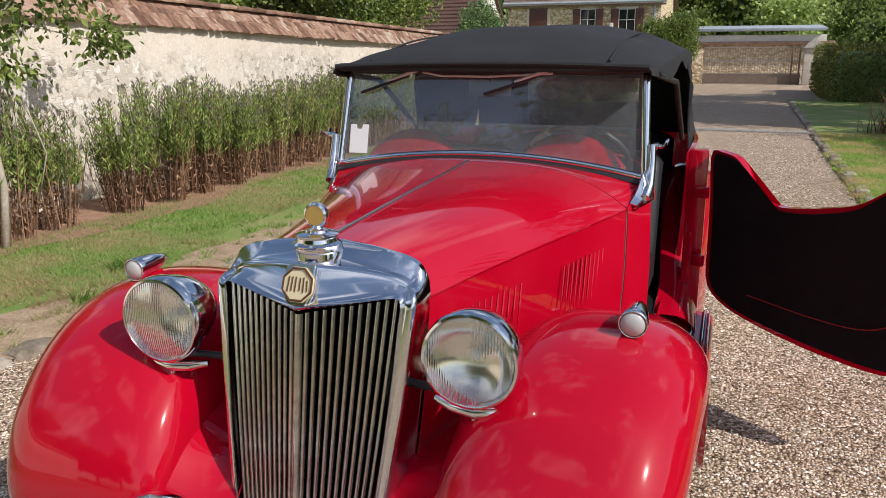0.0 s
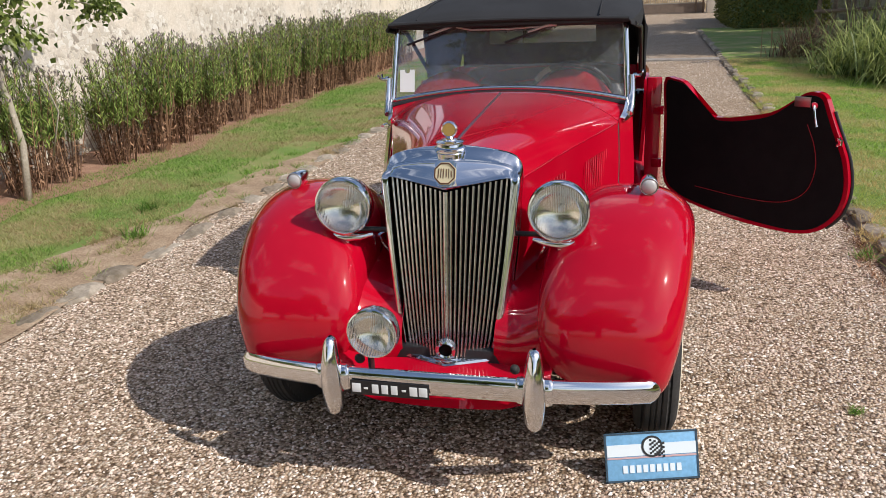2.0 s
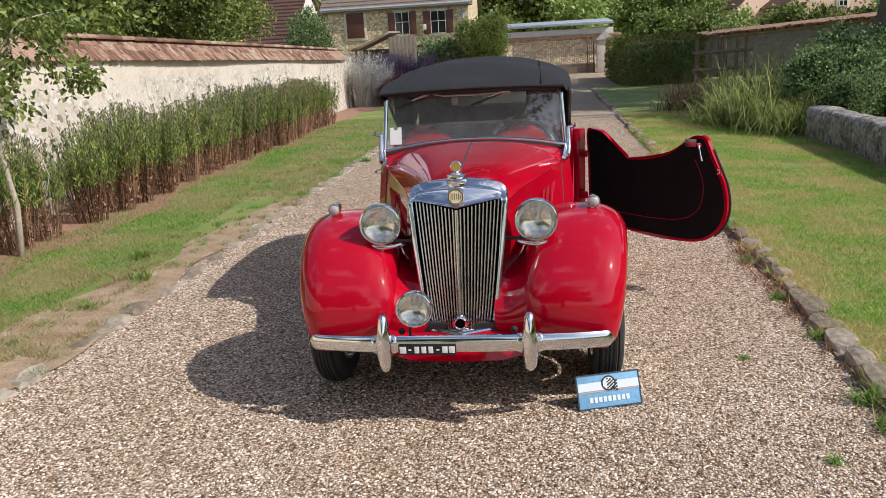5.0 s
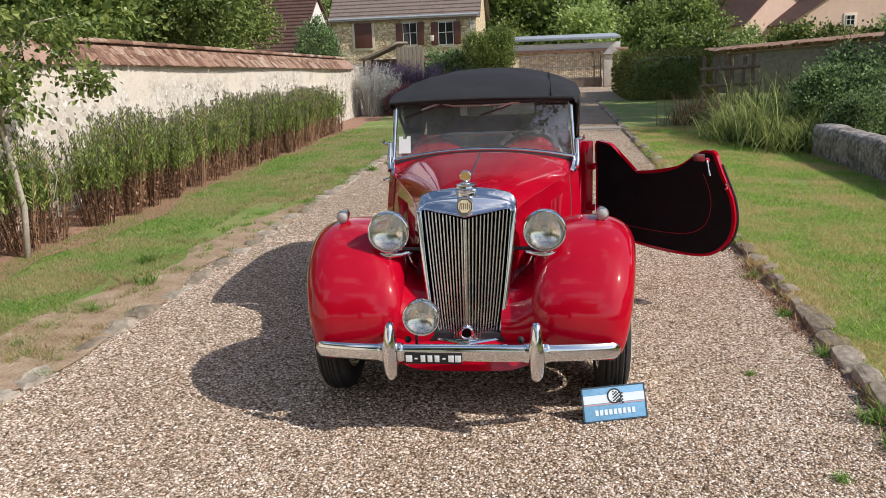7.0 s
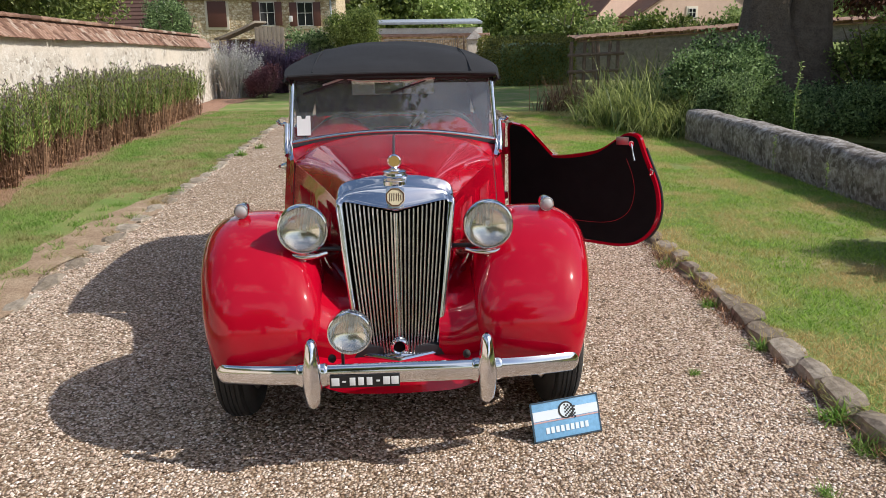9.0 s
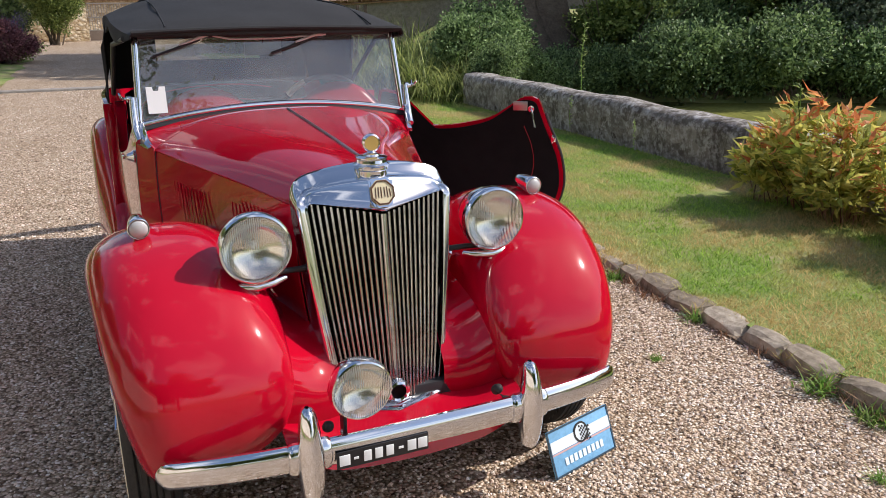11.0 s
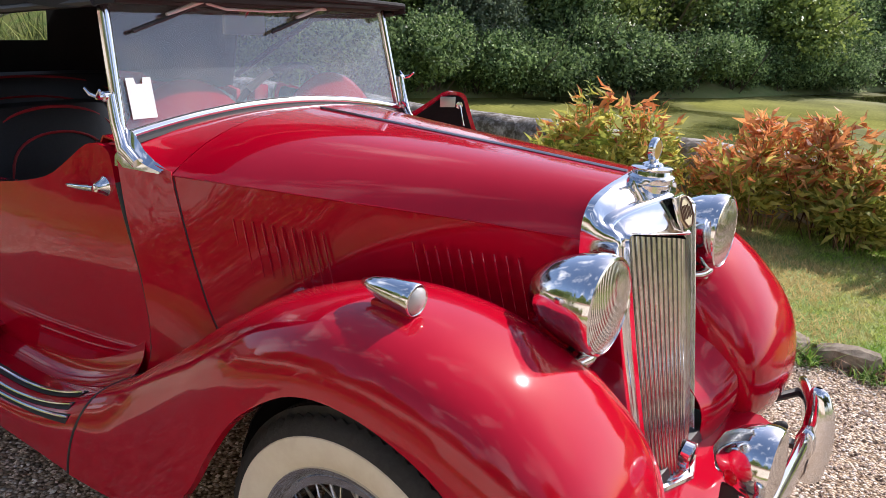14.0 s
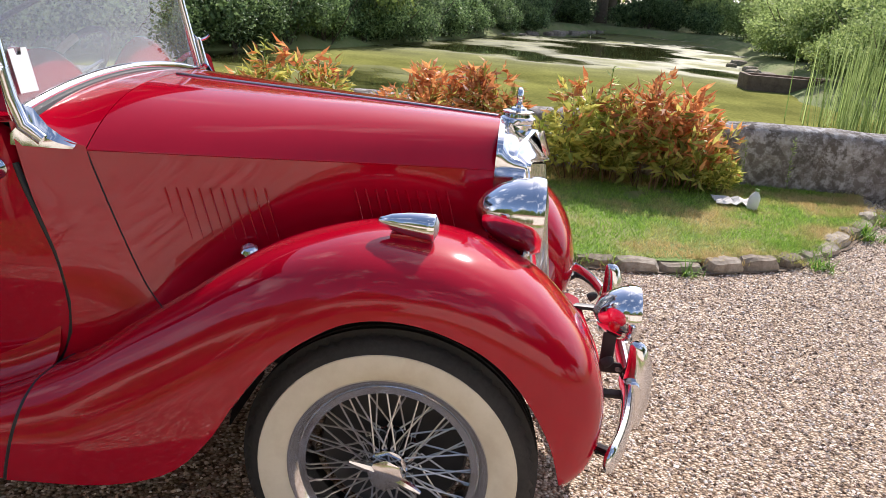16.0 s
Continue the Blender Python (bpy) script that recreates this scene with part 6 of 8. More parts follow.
def random_tree(seed, height, spread, mat, per=1500, leaf=0.16, low=0.35):
    r = random.Random(seed)
    top = (r.uniform(-0.3, 0.3), r.uniform(-0.3, 0.3), height * 0.8)
    pts = [(0, 0, -0.3), (0.05, 0.0, height * 0.15), (top[0] * 0.5, top[1] * 0.5, height * 0.45), top]
    rad = [height * 0.045, height * 0.034, height * 0.024, height * 0.008]
    limbs, blobs = [], []
    for k in range(9):
        a = 2.4 * k + r.uniform(-0.4, 0.4)
        z0 = height * (low + 0.05 * k)
        rr = spread * r.uniform(0.5, 0.85) * (1.0 - 0.04 * k)
        e = (rr * math.cos(a), rr * math.sin(a), z0 + height * r.uniform(0.08, 0.22))
        limbs.append(([(top[0] * 0.4, top[1] * 0.4, z0 - height * 0.06), (e[0] * 0.5, e[1] * 0.5, (z0 + e[2]) / 2 + 0.1), e], [height * 0.014, height * 0.010, height * 0.003]))
        blobs.append((*e, spread * r.uniform(0.34, 0.5), spread * r.uniform(0.34, 0.5), height * r.uniform(0.11, 0.17)))
    blobs.append((top[0], top[1], height * 0.86, spread * 0.5, spread * 0.5, height * 0.16))
    return [("trunk", trunk_mesh(pts, rad, limbs)), ("crown", crown(seed, blobs, per, leaf, leaf * 1.5, mat))]


def shrub(seed, w, d, h, mat, per=1200, leaf=0.09):
    r = random.Random(seed)
    blobs = [(r.uniform(-0.35, 0.35) * w, r.uniform(-0.35, 0.35) * d, h * r.uniform(0.35, 0.72), w * r.uniform(0.22, 0.36), d * r.uniform(0.22, 0.36), h * r.uniform(0.22, 0.34)) for _ in range(7)]
    rng = np.random.default_rng(seed)
    n = 14
    foot = np.stack([rng.normal(0, 0.06 * w, n), rng.normal(0, 0.06 * d, n), np.full(n, -0.1)], 1)
    tip = np.stack([rng.normal(0, 0.25 * w, n), rng.normal(0, 0.25 * d, n), h * rng.uniform(0.5, 0.85, n)], 1)
    V, F = stems(foot, tip, 0.012 * h + 0.004, 0.03, rng)
    return [("undergrowth", mesh_of("undergrowth", V, F, [BARK])), ("crown", crown(seed, blobs, per, leaf, leaf * 1.3, mat))]


# the old tree beside the pond, and the ivy-hung row beyond the water
def big_trunk():
    own = bmesh.new()
    for dx, lean in ((-0.20, -0.10), (0.52, 0.30)):
        P = []
        for z, rr in ((-0.4, 1.7), (0.3, 1.25), (0.9, 0.90), (1.5, 0.68), (2.2, 0.54), (3.5, 0.45), (6.0, 0.34), (9.0, 0.2)):
            P.append([(dx + lean * z / 6 + rr * (1 + 0.13 * math.sin(5 * a + z) + 0.06 * math.sin(11 * a)) * math.cos(a) * 0.9, rr * (1 + 0.13 * math.sin(5 * a + z)) * math.sin(a), z) for a in np.linspace(0, 2 * math.pi, 25)[:-1]])
        sheet(P, close_v=True, bm=own)
    me = bpy.data.meshes.new("trunk")
    bmesh.ops.recalc_face_normals(own, faces=own.faces)
    own.to_mesh(me)
    own.free()
    me.materials.append(BARK)
    me.polygons.foreach_set("use_smooth", [True] * len(me.polygons))
    return me


# high blobs stand out of view, added to shade drive, lawn and bank
blobs = [(2.0 + 3.4 * math.cos(a), 5.4 + 4.2 * math.sin(a), 7.6 + 0.8 * math.sin(3 * a), 2.3, 2.3, 1.5) for a in np.linspace(0, 5.5, 8)] + [(0, 4.0, 10.0, 3.0, 3.0, 1.8), (1.8, 3.0, 6.6, 2.2, 2.0, 1.1), (0.2, 4.0, 7.0, 2.2, 2.0, 1.2), (4.6, -3.6, 5.7, 2.0, 1.9, 0.8), (2.6, -2.4, 6.0, 1.8, 1.8, 0.8), (6.0, -2.2, 5.6, 1.6, 1.6, 0.7)]
low_boughs = [(2.9, 1.3, 2.75, 1.3, 0.9, 0.62), (4.6, 1.0, 2.60, 1.4, 0.9, 0.70), (6.3, 0.6, 2.35, 1.3, 0.9, 0.75), (5.6, -0.6, 3.2, 1.4, 1.0, 0.7)]
boughs = trunk_mesh([(0.4, 0.2, 2.6), (2.2, 0.8, 3.1), (4.4, 0.9, 2.9), (6.6, 0.5, 2.5)], [0.16, 0.12, 0.08, 0.03], [([(0.4, 0, 3.8), (3.0, -0.4, 4.0), (5.8, -0.6, 3.4)], [0.13, 0.09, 0.03]), ([(0.3, -0.2, 4.4), (2.4, -2.0, 5.6), (4.8, -3.8, 5.8)], [0.15, 0.10, 0.04])])
planted("old_tree", [("trunk", big_trunk()), ("branch", boughs), ("crown", crown(3, blobs, 1500, 0.26, 0.36, LEAF_COPPER)), ("low_foliage", crown(4, low_boughs, 2200, 0.11, 0.16, LEAF_COPPER, 0.5))], (8.3, 14.2, 0), 0, 1, "old broad copper-leaved tree with thick twin grey trunk", "tree")
IVY = [random_tree(40 + k, 4.6, 2.6, LEAF_DARK, 2200, 0.115, 0.08) for k in range(3)]
MIX = [random_tree(50 + k, 6.5, 3.2, LEAF_TREE, 800, 0.22, 0.12) for k in range(3)]
r = random.Random(8)
LINE = smooth_rows([(21.5, 9.0), (27.0, 6.6), (33.0, 4.4), (40.0, 2.0)], 7)
for k, (x, y) in enumerate(LINE):
    planted("tree", (IVY + IVY)[k % 3], (x + r.uniform(-0.4, 0.4), y + r.uniform(0.2, 0.8), 0), r.uniform(0, 6), r.uniform(0.9, 1.15), "dense dark tree hung with ivy beside the pond", "tree", "trees beyond the pond")
for k, (x, y) in enumerate(((26.5, 10.5), (31, 9), (37, 6.5), (44, 3.0), (31, 14))):
    planted("tree", MIX[k % 3], (x, y, 0), r.uniform(0, 6), r.uniform(1.35, 1.6), "tall green tree behind the pond", "tree", "trees beyond the pond")
BANK = [shrub(60 + k, 3.0, 2.2, 1.9, LEAF_DARK, 1600, 0.085) for k in range(3)]
SH = smooth_rows([(5.9, 12.3), (8.0, 12.3), (10.9, 10.5), (14.9, 8.7), (18.8, 6.3), (25.4, 4.4), (32.2, 2.7), (40.0, 0.2)], 23)
for k, (x, y) in enumerate(SH):
    planted("shrub", BANK[k % 3], (x + r.uniform(-0.3, 0.3), y - 0.5, -0.35), r.uniform(0, 6), r.uniform(0.85, 1.1) * (0.58 if x < 9 else 1.0), "dark shrub on the pond bank", "shrub", "shrubs on the pond bank")
for k, (x, y) in enumerate(((44.5, 0.6), (46.0, -0.8), (47.0, -2.4), (47.6, -6.9), (47.4, -8.6), (46.2, -10.2))):
    planted("shrub", BANK[k % 3], (x, y, -0.2), r.uniform(0, 6), r.uniform(1.0, 1.25), "dark shrub on the far bank", "shrub", "shrubs on the pond bank")
BACK = [shrub(64 + k, 3.0, 2.4, 2.2, (LEAF_TREE, LEAF_DARK, LEAF_TREE)[k], 1800, 0.085) for k in range(3)]
for k, (x, y) in enumerate(smooth_rows([(10.2, 12.2), (14.5, 10.4), (18.5, 8.2), (23.5, 5.0)], 9)):
    planted("shrub", BACK[k % 3], (x + r.uniform(-0.3, 0.3), y + 0.5, 0), r.uniform(0, 6), r.uniform(0.85, 1.15) * (1.0 if x < 13 else 1.35), "leafy green shrub crowding the pond bank", "shrub", "shrubs on the pond bank")
LITE = [shrub(75 + k, 2.6, 2.4, 1.7, LEAF_LIGHT, 1900, 0.07) for k in range(2)]
# its unseen upper part is added to throw shade along the bank
planted("shrub", shrub(82, 3.4, 2.4, 5.0, LEAF_DARK, 3600, 0.09), (16.2, 9.4, 0), 1.4, 1.0, "tall ivy-hung shrub standing over the pond", "shrub")
planted("shrub", shrub(81, 3.2, 2.2, 3.6, LEAF_SILVERGREEN, 3600, 0.085), (13.9, 9.9, 0), 0.4, 1.0, "pale-leaved shrub lit by the sun beside the pond", "shrub")
for k, (x, y, s) in enumerate(((17.0, -8.4, 1.1), (22.5, -9.2, 1.3), (27.0, -9.6, 1.4), (33.0, -11.0, 1.6), (40.0, -11.5, 1.3), (47, -11, 1.4), (17.5, -9.2, 1.3), (20.5, -9.6, 1.5), (24.0, -10.4, 1.5), (27, -11.5, 1.8))):
    planted("shrub", LITE[k % 2], (x, y, -0.1), r.uniform(0, 6), s, "light green willowy shrub on the pond bank", "shrub", "shrubs on the near bank")
STEMMED = [random_tree(56 + k, 7.0, 3.2, LEAF_TREE, 800, 0.22, 0.48) for k in range(2)]
for k, (x, y) in enumerate(((52, -8), (50.5, -1), (49, -15), (51.5, -4.6), (60, -6), (62, -1), (64, -11))):
    planted("tree", STEMMED[k % 2], (x, y, 0), r.uniform(0, 6), r.uniform(1.3, 1.6), "green tree on the far lawn", "tree", "trees on the far lawn")


for k, (x, y) in enumerate(((66, 8), (68, 2), (70, -4), (69, -10), (71, -17), (67, -23), (58, 4), (76, 0), (77, -8), (78, -14))):
    planted("tree", MIX[k % 3], (x, y, 0), r.uniform(0, 6), r.uniform(1.5, 1.9), "dense green tree at the garden's far end", "tree", "trees on the far lawn")


# trees behind the left wall and in the distance
LEFT = [random_tree(90 + k, 7.0, 3.4, LEAF_TREE, 2900, 0.125, 0.18) for k in range(2)]
for k, (x, y, s) in enumerate(((-10.5, 9.5, 1.0), (-10.0, 15.0, 0.95), (-10.8, 20.5, 0.9), (-12.5, 3.0, 1.1))):
    planted("tree", LEFT[k % 2], (x, y, 0), k * 1.3, s, "leafy green tree behind the tiled wall", "tree", "trees behind the wall")
FAR = [random_tree(100 + k, 9.0, 4.0, (LEAF_TREE, LEAF_LIGHT, LEAF_TREE)[k], 600, 0.38, 0.12) for k in range(3)]
for k, (x, y, s) in enumerate(((-2.5, 60, 1.0), (3.0, 58, 0.8), (7.0, 62, 0.95), (11.5, 60, 0.9), (16, 66, 1.1), (9.0, 47, 0.55), (6.5, 47, 0.5), (21, 68, 1.2), (28, 64, 1.2), (34, 58, 1.2), (33, 52, 0.9), (38, 40, 0.9), (-8, 72, 1.2), (-18, 70, 1.3), (27, 40, 0.62), (32, 31, 0.85), (11.5, 70, 1.15), (1.5, 66, 1.1), (36, 34, 0.9))):
    planted("tree", FAR[k % 3], (x, y, 0), k * 0.9, s, "green tree in the distance behind the yard", "tree", "distant trees")


# climbing greenery behind the garden wall
VINE = [shrub(84 + k, 3.0, 1.4, 2.35, (LEAF_TREE, LEAF_LIGHT, LEAF_TREE)[k], 900, 0.12) for k in range(3)]
for k in range(9):
    planted("shrub", VINE[k % 3], (6.2 + 1.75 * k, 29.2 - 0.38 * k, 0.0), k * 1.1, (1.28 if k == 0 else 1.0) + 0.03 * k, "leafy green climber above the garden wall", "shrub", "greenery behind the garden wall")


# round bush, hedges, lavender and smoke bush at the end of the drive
planted("shrub", shrub(110, 2.0, 1.8, 3.2, LEAF_TREE, 3400, 0.075), (-2.3, 33.0, 0), 0, 1, "round green bush before the stone house", "shrub")
planted("shrub", shrub(111, 2.8, 1.6, 2.1, LEAF_DARK, 1100, 0.10), (-4.5, 33.5, 0), 0, 1, "dark green hedge bush by the shed", "shrub")
planted("shrub", shrub(112, 2.0, 1.8, 3.6, LEAF_DARK, 2800, 0.085), (-9.4, 30.6, 0), 0, 1, "dark conifer bush beside the barn", "shrub")


def spiky(seed, n, h, mats, w):
    rng = np.random.default_rng(seed)
    a = rng.uniform(0, 2 * math.pi, n)
    foot = np.stack([rng.normal(0, 0.12, n), rng.normal(0, 0.12, n), np.zeros(n)], 1)
    d = np.stack([np.cos(a) * w, np.sin(a) * w, np.ones(n)], 1)
    L = h * rng.uniform(0.6, 1.1, n)
    V, F = ribbons(foot, d, L, 0.008, np.full(n, 0.05), rng, 4)
    P = (foot + d / np.linalg.norm(d, axis=1, keepdims=True) * L[:, None] * 0.72)
    who = rng.integers(0, n, n * 14)
    Q = foot[who] + (P[who] - foot[who]) * rng.uniform(0.45, 1.3, (n * 14, 1)) + rng.normal(0, 0.015, (n * 14, 3))
    lv, lf = leaf_mesh(Q, rng.normal(size=Q.shape) + [0, 0, 0.8], rng.uniform(0.04, 0.09, len(Q)), rng.uniform(0.008, 0.016, len(Q)), rng)
    return [("undergrowth", mesh_of("undergrowth", V, F, [mats[0]])), ("bloom", mesh_of("bloom", lv, lf, [mats[1]]))]


SILVER = spiky(5, 330, 1.75, (LEAF_SILVER, LEAF_SILVER), 0.36)
VIOLET = spiky(6, 420, 1.7, (LEAF_PURPLE, LEAF_VIOLET), 0.55)
planted("lavender", SILVER, (-5.1, 20.3, 0), 0, 1.0, "tall silvery-mauve flowering shrub at the wall's end", "shrub")
planted("lavender", SILVER, (-4.7, 20.9, 0), 1.2, 0.8, "tall silvery-mauve flowering shrub at the wall's end", "shrub")
for x, y, s in ((-4.7, 22.3, 1.0), (-4.0, 22.6, 1.05), (-3.3, 22.9, 0.9), (-5.2, 23.2, 1.1)):
    planted("lavender", VIOLET, (x, y, 0), x * 3, s, "dusky violet lavender clump behind the wall's end", "shrub", "violet lavender")
planted("shrub", shrub(120, 1.5, 1.2, 1.25, LEAF_BURGUNDY, 1600, 0.06), (-3.0, 22.4, 0), 0, 0.9, "dark burgundy leaved bush among lavender", "shrub")
planted("shrub", shrub(121, 1.0, 0.9, 1.15, LEAF_BURGUNDY, 1500, 0.05), (-4.15, 20.4, 0), 1, 0.85, "small reddish purple bush beside the verge", "shrub")
planted("shrub", shrub(122, 1.6, 1.2, 0.8, LEAF_ASTER, 800, 0.07), (-2.9, 23.2, 0), 1, 1, "low dark green bush behind the verge", "shrub")


def hedge_mesh(seed, w, d, h, n, leaf, mat):
    rng = np.random.default_rng(seed)
    u = rng.uniform(-1, 1, (n, 3))
    ax = rng.integers(0, 5, n)
    for k, (i, v) in enumerate(((0, -1), (0, 1), (1, -1), (1, 1), (2, 1))):
        u[ax == k, i] = v
    P = np.stack([u[:, 0] * w / 2, u[:, 1] * d / 2, (u[:, 2] + 1) * h / 2], 1)
    N = np.zeros((n, 3))
    for k, (i, v) in enumerate(((0, -1), (0, 1), (1, -1), (1, 1), (2, 1))):
        N[ax == k, i] = v
    bul = np.array([noise.noise((p[0] * 0.9, p[1] * 0.9, p[2] * 0.9)) for p in P])
    P = P + N * (0.16 * bul[:, None] + rng.normal(0, 0.035, (n, 1)))
    P[:, 2] -= 0.10 * (np.abs(u[:, 1]) > 0.9) * (u[:, 2] > 0.8)
    V, F = leaf_mesh(P - N * leaf * 0.4, N + rng.normal(0, 0.6, (n, 3)), leaf * rng.uniform(0.6, 1.3, n), leaf * 0.3 * np.ones(n), rng)
    return mesh_of("foliage", V, F, [mat])


HB = bmesh.new()
block((2.35, 7.1, 1.42), (0, 0, 0.71), 0.25, HB)
me = bpy.data.meshes.new("body")
HB.to_mesh(me)
HB.free()
me.materials.append(LEAF_DARK)
planted("hedge", [("foliage", hedge_mesh(9, 2.6, 7.4, 1.6, 16000, 0.085, LEAF_YELLOW)), ("body", me)], (4.45, 27.0, 0), 0.0, 1.0, "clipped hedge, yellow-green on top and dark at the sides", "hedge")

# ornamental grass, reeds
def tuft(seed, n, h, width, mat, spread, lean=0.75, droop=0.45):
    rng = np.random.default_rng(seed)
    a = rng.uniform(0, 2 * math.pi, n)
    foot = np.stack([rng.normal(0, spread, n), rng.normal(0, spread, n), np.zeros(n)], 1)
    d = np.stack([np.cos(a) * lean * rng.uniform(0.1, 1, n), np.sin(a) * lean * rng.uniform(0.1, 1, n), np.ones(n)], 1)
    V, F = ribbons(foot, d, h * rng.uniform(0.6, 1.25, n), width, droop * rng.uniform(0.2, 1.2, n), rng, 6)
    return [("foliage", mesh_of("foliage", V, F, [mat]))]


GRASS = [tuft(130 + k, 520, 1.12, 0.0115, LEAF_REED, 0.28, 1.0, 0.75) for k in range(2)]
for k, (x, y, s) in enumerate(((3.9, 11.3, 0.95), (4.3, 10.2, 1.05), (4.8, 11.2, 1.2), (4.5, 12.4, 1.2), (4.55, 9.35, 0.72), (5.1, 12.6, 1.15))):
    planted("ornamental_grass", GRASS[k % 2], (x, y, 0.03), k, s, "arching pale green ornamental grass clump", "grass clump", "grasses beside the pond wall")
for x, y, s, w in ((5.35, 10.3, 1.0, 1), (6.0, 11.4, 1.15, 2), (5.2, 9.2, 0.7, 3)):
    planted("shrub", shrub(140 + w, 1.3, 1.3, 1.5, LEAF_DARK, 1700, 0.055), (x, y, 0), w, s, "leafy green shrub behind the ornamental grass", "shrub", "shrubs behind the grass")
DRYG = tuft(134, 260, 0.75, 0.007, LEAF_DRY, 0.2)
for k, (x, y) in enumerate(((3.45, 14.2), (3.9, 14.8), (4.5, 14.6))):
    planted("ornamental_grass", DRYG, (x, y, 0.03), k, 1.0, "dry rust-brown grass clump", "grass clump", "grasses beside the pond wall")
CAT = tuft(136, 46, 1.9, 0.010, LEAF_LIGHT, 0.42, 0.16, 0.06)
for k, (x, y) in enumerate(((11.2, -5.6), (11.6, -6.0), (12.1, -6.2), (12.4, -5.9), (12.8, -6.6), (12.0, -6.7))):
    planted("reed", CAT, (x, y, -0.40), k, 0.80 + 0.05 * k, "tall green reeds standing in the pond", "reeds", "reeds")


# peonies turning orange along the pond wall
def peony(seed, h, gold):
    rng = np.random.default_rng(seed)
    n = 16
    a = rng.uniform(0, 2 * math.pi, n)
    rad = 0.16 * np.sqrt(rng.uniform(0, 1, n))
    foot = np.stack([rad * np.cos(a), rad * np.sin(a), np.zeros(n)], 1)
    out_by = rng.uniform(0.03, 0.46, n)
    hh = h * (1.0 - 0.9 * out_by) * rng.uniform(0.72, 1.0, n)
    head = np.stack([np.cos(a) * out_by * h, np.sin(a) * out_by * h, hh], 1)
    sv, sf = stems(foot, head, 0.005, 0.03, rng)
    P, D, L = [], [], []
    for i in range(n):
        for t in np.linspace(0.30, 1.0, 9):
            c = foot[i] + (head[i] - foot[i]) * t
            for side in range(2):
                az = rng.uniform(0, 6.28)
                out = np.array([math.cos(az), math.sin(az), rng.uniform(0.0, 0.8)])
                q = c + out * rng.uniform(0.03, 0.07)
                for j in range(5):
                    P.append(q + out * 0.012 * j)
                    D.append(out + rng.normal(0, 0.5, 3))
                    L.append(rng.uniform(0.08, 0.17))
    P, D, L = np.array(P), np.array(D), np.array(L)
    high = P[:, 2] / h + rng.normal(0, 0.20, len(P))
    warm = high > (0.86 if gold else 0.52)
    V1, F1 = leaf_mesh(P[warm], D[warm], L[warm], L[warm] * 0.12, rng)
    V2, F2 = leaf_mesh(P[~warm], D[~warm], L[~warm], L[~warm] * 0.12, rng)
    return [("undergrowth", mesh_of("undergrowth", sv, sf, [LEAF_DRY])), ("orange_foliage", mesh_of("orange_foliage", V1, F1, [LEAF_ORANGE])), ("golden_foliage", mesh_of("golden_foliage", V2, F2, [LEAF_GOLD]))]


PEONY = [peony(140, 0.92, True), peony(141, 0.95, False), peony(142, 0.85, False), peony(143, 0.62, True)]
for k, (x, y, v, s) in enumerate(((4.12, 2.08, 3, 1.05), (4.14, 1.72, 0, 1.0), (4.10, 1.42, 0, 0.85), (4.15, 0.82, 2, 0.72), (4.06, 0.50, 1, 0.94), (4.16, 0.08, 1, 0.98), (4.02, -0.15, 3, 0.95), (4.10, -0.74, 0, 0.95), (4.16, -1.02, 0, 0.85), (4.06, -1.34, 2, 1.05), (4.16, -1.62, 2, 0.95), (4.12, -1.88, 3, 0.60))):
    planted("peony", PEONY[v], (x, y, 0.05), k * 1.1, s, "peony bush with leaves turning yellow and orange" if v in (0, 3) else "peony bush with orange autumn leaves", "plant", "peonies along the pond wall")
WEED = tuft(150, 70, 0.16, 0.006, LEAF_GRASS, 0.06, 1.2, 0.5)


def leafy_stalk(seed, h):
    rng = np.random.default_rng(seed)
    V, F = stems(np.array([[0, 0, 0.0]]), np.array([[0.03, 0.02, h]]), 0.006, 0.01, rng)
    m = 60
    t = rng.uniform(0.2, 1, m)
    P = np.stack([0.03 * t, 0.02 * t, h * t], 1)
    az = rng.uniform(0, 6.28, m)
    lv, lf = leaf_mesh(P, np.stack([np.cos(az), np.sin(az), rng.uniform(0.1, 0.8, m)], 1), rng.uniform(0.04, 0.08, m), rng.uniform(0.007, 0.012, m), rng)
    return [("stem", mesh_of("stem", V, F, [LEAF_GRASS])), ("leaves", mesh_of("leaves", lv, lf, [LEAF_LIGHT]))]


STALK = leafy_stalk(3, 0.95)
planted("weed", STALK, (4.05, 1.92, 0.05), 0, 1.0, "single tall green weed stalk", "weed")
planted("weed", STALK, (4.1, -0.95, 0.05), 2, 1.0, "single tall green weed stalk", "weed")
for k, (x, y, s) in enumerate(((4.35, -2.15, 0.45), (4.38, -2.55, 0.5), (4.3, 4.2, 0.4), (4.4, 5.6, 0.5), (4.85, 6.1, 0.9))):
    planted("weed", STALK, (x, y, 0.05 if x < 4.8 else 0.5), k, s, "green weed growing at the stone wall", "weed", "weeds at the pond wall")
